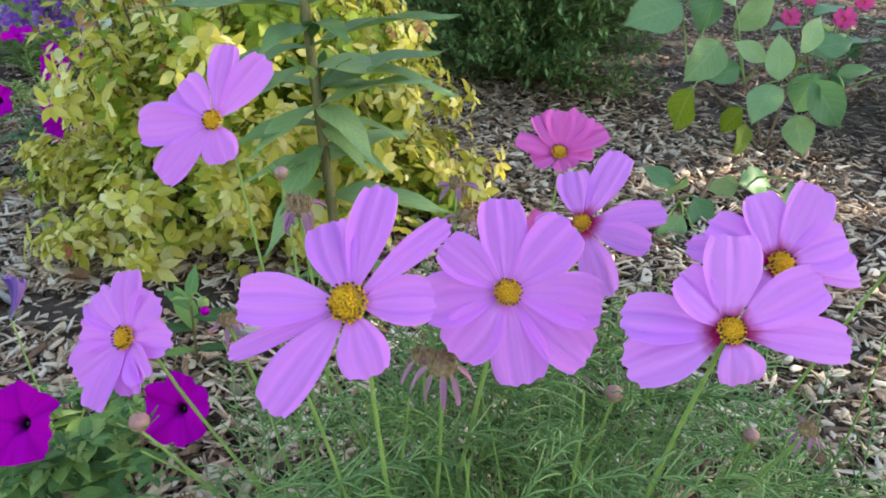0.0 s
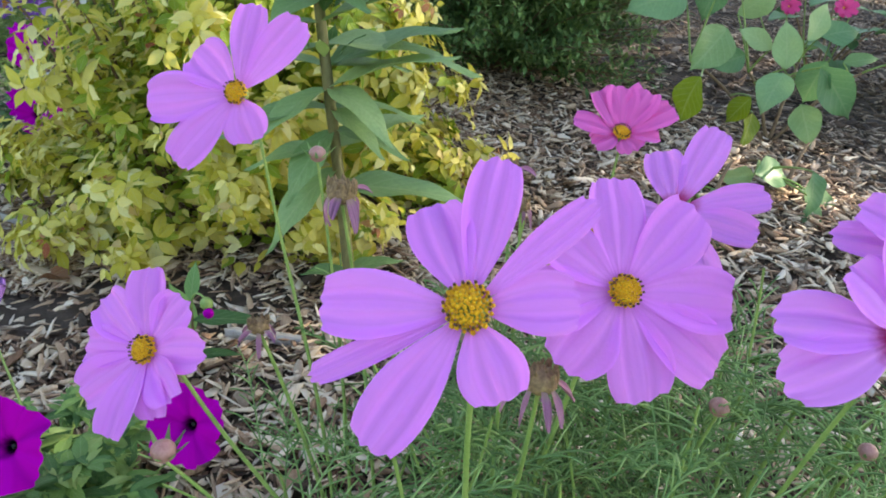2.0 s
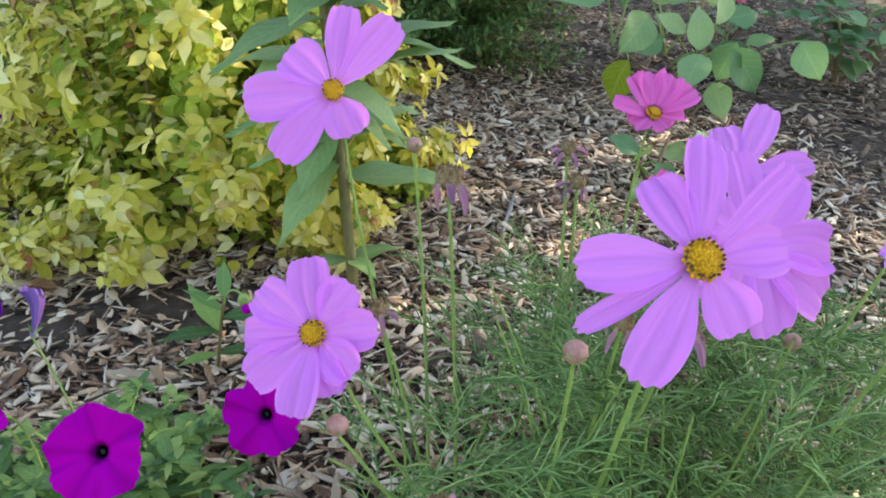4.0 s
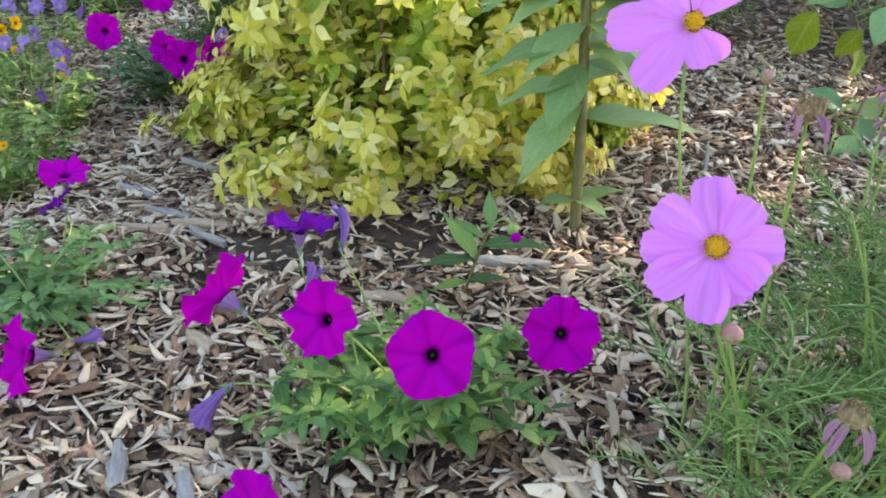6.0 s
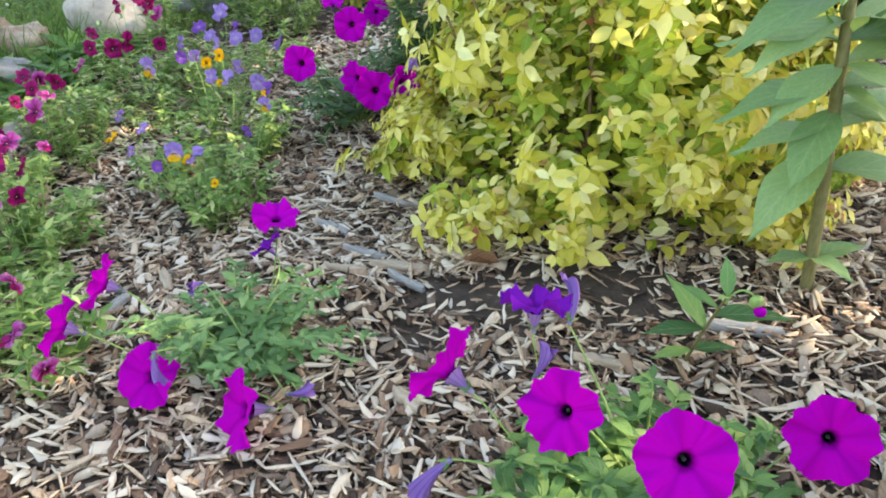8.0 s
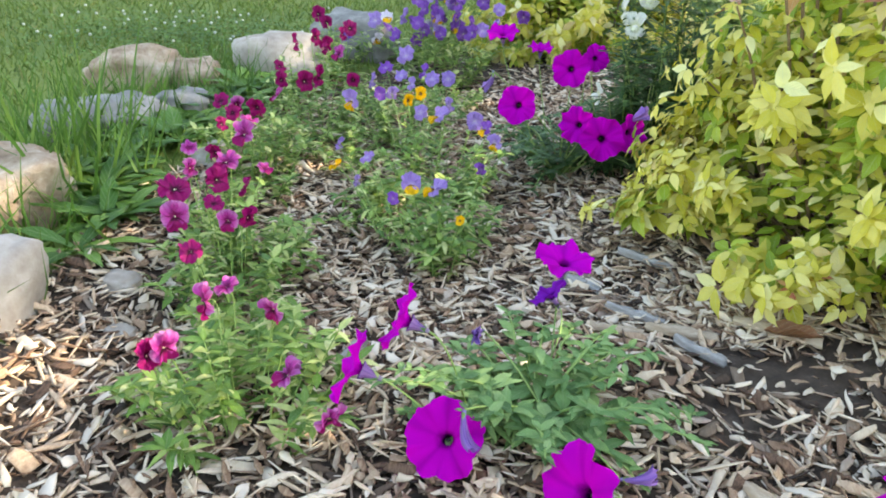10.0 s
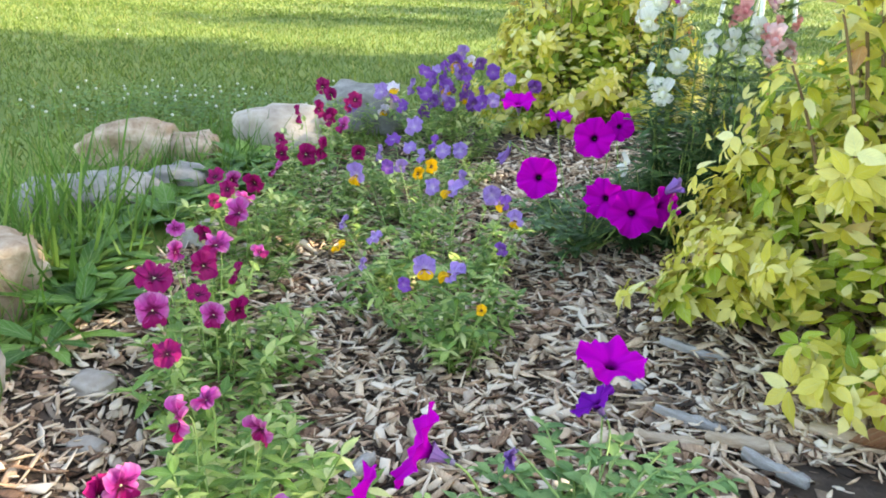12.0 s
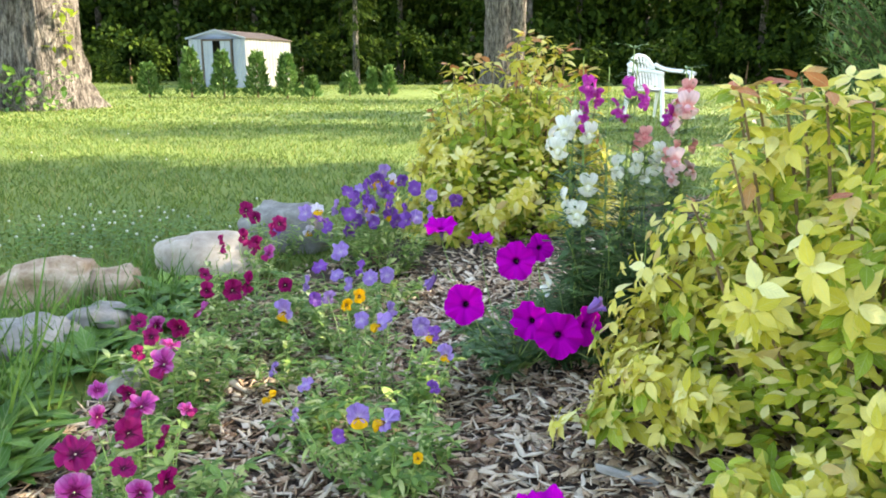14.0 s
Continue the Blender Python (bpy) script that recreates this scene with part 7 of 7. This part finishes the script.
GREY_WOOD = rough_mat("weathered_grey_wood", [(0.3, (0.20, 0.18, 0.16)), (0.55, (0.40, 0.375, 0.345)), (0.75, (0.54, 0.51, 0.47))], 22, 0.9, 0.003, 0.8, (8, 1, 8))
TAN_WOOD = rough_mat("split_tan_wood", [(0.3, (0.36, 0.25, 0.16)), (0.6, (0.58, 0.46, 0.33)), (0.8, (0.70, 0.60, 0.48))], 14, 0.9, 0.003, 0.8, (8, 1, 8))
RUST = leaf_mat("dry_brown_leaf", [(0.0, (0.24, 0.09, 0.04)), (1.0, (0.40, 0.20, 0.10))], 0.15, 0.6, 30, 0.2)
for k, (x, y, ln, w, turn, mat) in enumerate(((-0.30, 1.12, 0.15, 0.030, 82, GREY_WOOD), (-0.50, 1.05, 0.14, 0.022, 74, TAN_WOOD), (-0.86, 0.74, 0.10, 0.036, 12, GREY_WOOD), (-1.07, 0.74, 0.09, 0.045, -35, TAN_WOOD), (-0.77, 0.70, 0.085, 0.035, 20, GREY_WOOD),
                                            (-0.90, 1.60, 0.13, 0.022, 70, GREY_WOOD), (-0.72, 1.34, 0.16, 0.026, 66, TAN_WOOD), (-1.02, 1.50, 0.10, 0.03, 60, GREY_WOOD), (-0.32, 0.66, 0.10, 0.03, 25, TAN_WOOD), (-0.24, 0.74, 0.09, 0.022, -10, TAN_WOOD),
                                            (-1.30, 1.30, 0.09, 0.03, 30, TAN_WOOD), (-1.36, 1.22, 0.07, 0.028, -20, GREY_WOOD), (-0.96, 1.33, 0.10, 0.022, 80, TAN_WOOD), (-0.80, 0.98, 0.07, 0.035, 50, TAN_WOOD), (0.20, 1.50, 0.30, 0.014, -24, GREY_WOOD),
                                            (-0.93, 1.385, 0.12, 0.020, 74, GREY_WOOD), (-0.86, 1.33, 0.13, 0.028, 82, TAN_WOOD), (-0.84, 1.28, 0.10, 0.016, 58, GREY_WOOD))):
    slab("wood_slab", "split weathered piece of wood lying on the mulch", x, y, ln * 0.82, w * 0.72, turn, mat, 840 + k)
dry = new("dry_leaf", mesh_of("dry_leaf", *leaf_shape(9, 0.5, 0.45, 0.9, -0.25, 0.3)[:2], RUST, leaf_shape(9, 0.5, 0.45, 0.9, -0.25, 0.3)[2]))
dry.matrix_basis = Matrix(frames((-0.74, 1.335, floor_z(-0.74, 1.335) + 0.025), (0.8, -0.5, 0.05), None, 0.085)[0].tolist())
tagged(dry, "curled dry brown leaf lying under the golden bush", "dry leaf")
near = chip_poses(420, (-0.8, 1.05), 0.42, 0.028, 0.058, 811, 0.026)[:300]
meshes = [mesh_of("wood_chip", *c[:2], CHIP, None, None, False) for c in CHIPS]
for i, m in enumerate(near):
    part("wood_chip", meshes[i % 8], bed, Matrix(m.tolist()))
strewn = ((CHIP, "brown and grey wood chip mulch", ((56000, (-0.7, 1.35), 1.75, 0.014, 0.052, 0.024), (1500, (-0.7, 1.4), 1.8, 0.05, 0.085, 0.024))),
          (GAP_SHADE, "fine mulch crumbs darkened as shade between the chips", ((46000, (-0.7, 1.35), 1.6, 0.006, 0.022, 0.014),)),
          (SHADED_CHIP, "brown wood chips darkened as shaded at the back of the bed", ((52000, (1.2, 2.2), 3.4, 0.014, 0.055, 0.02), (9000, (3.0, 3.0), 3.6, 0.04, 0.09, 0.02))))
sd = 820
for mat, label, layers in strewn:
    rest = []
    for n, at, reach, lo, hi, layer in layers:
        m = chip_poses(n, at, reach, lo, hi, sd, layer)
        sd += 1
        for k in range(8):
            v, f, _ = scatter(CHIPS[k][0], CHIPS[k][1], m[k::8])
            rest.append((v, f, None))
    v, f, u = join(rest)
    tagged(part("wood_chips", mesh_of("wood_chips", v, f, mat, None, None, False), bed), label, kind="stuff")
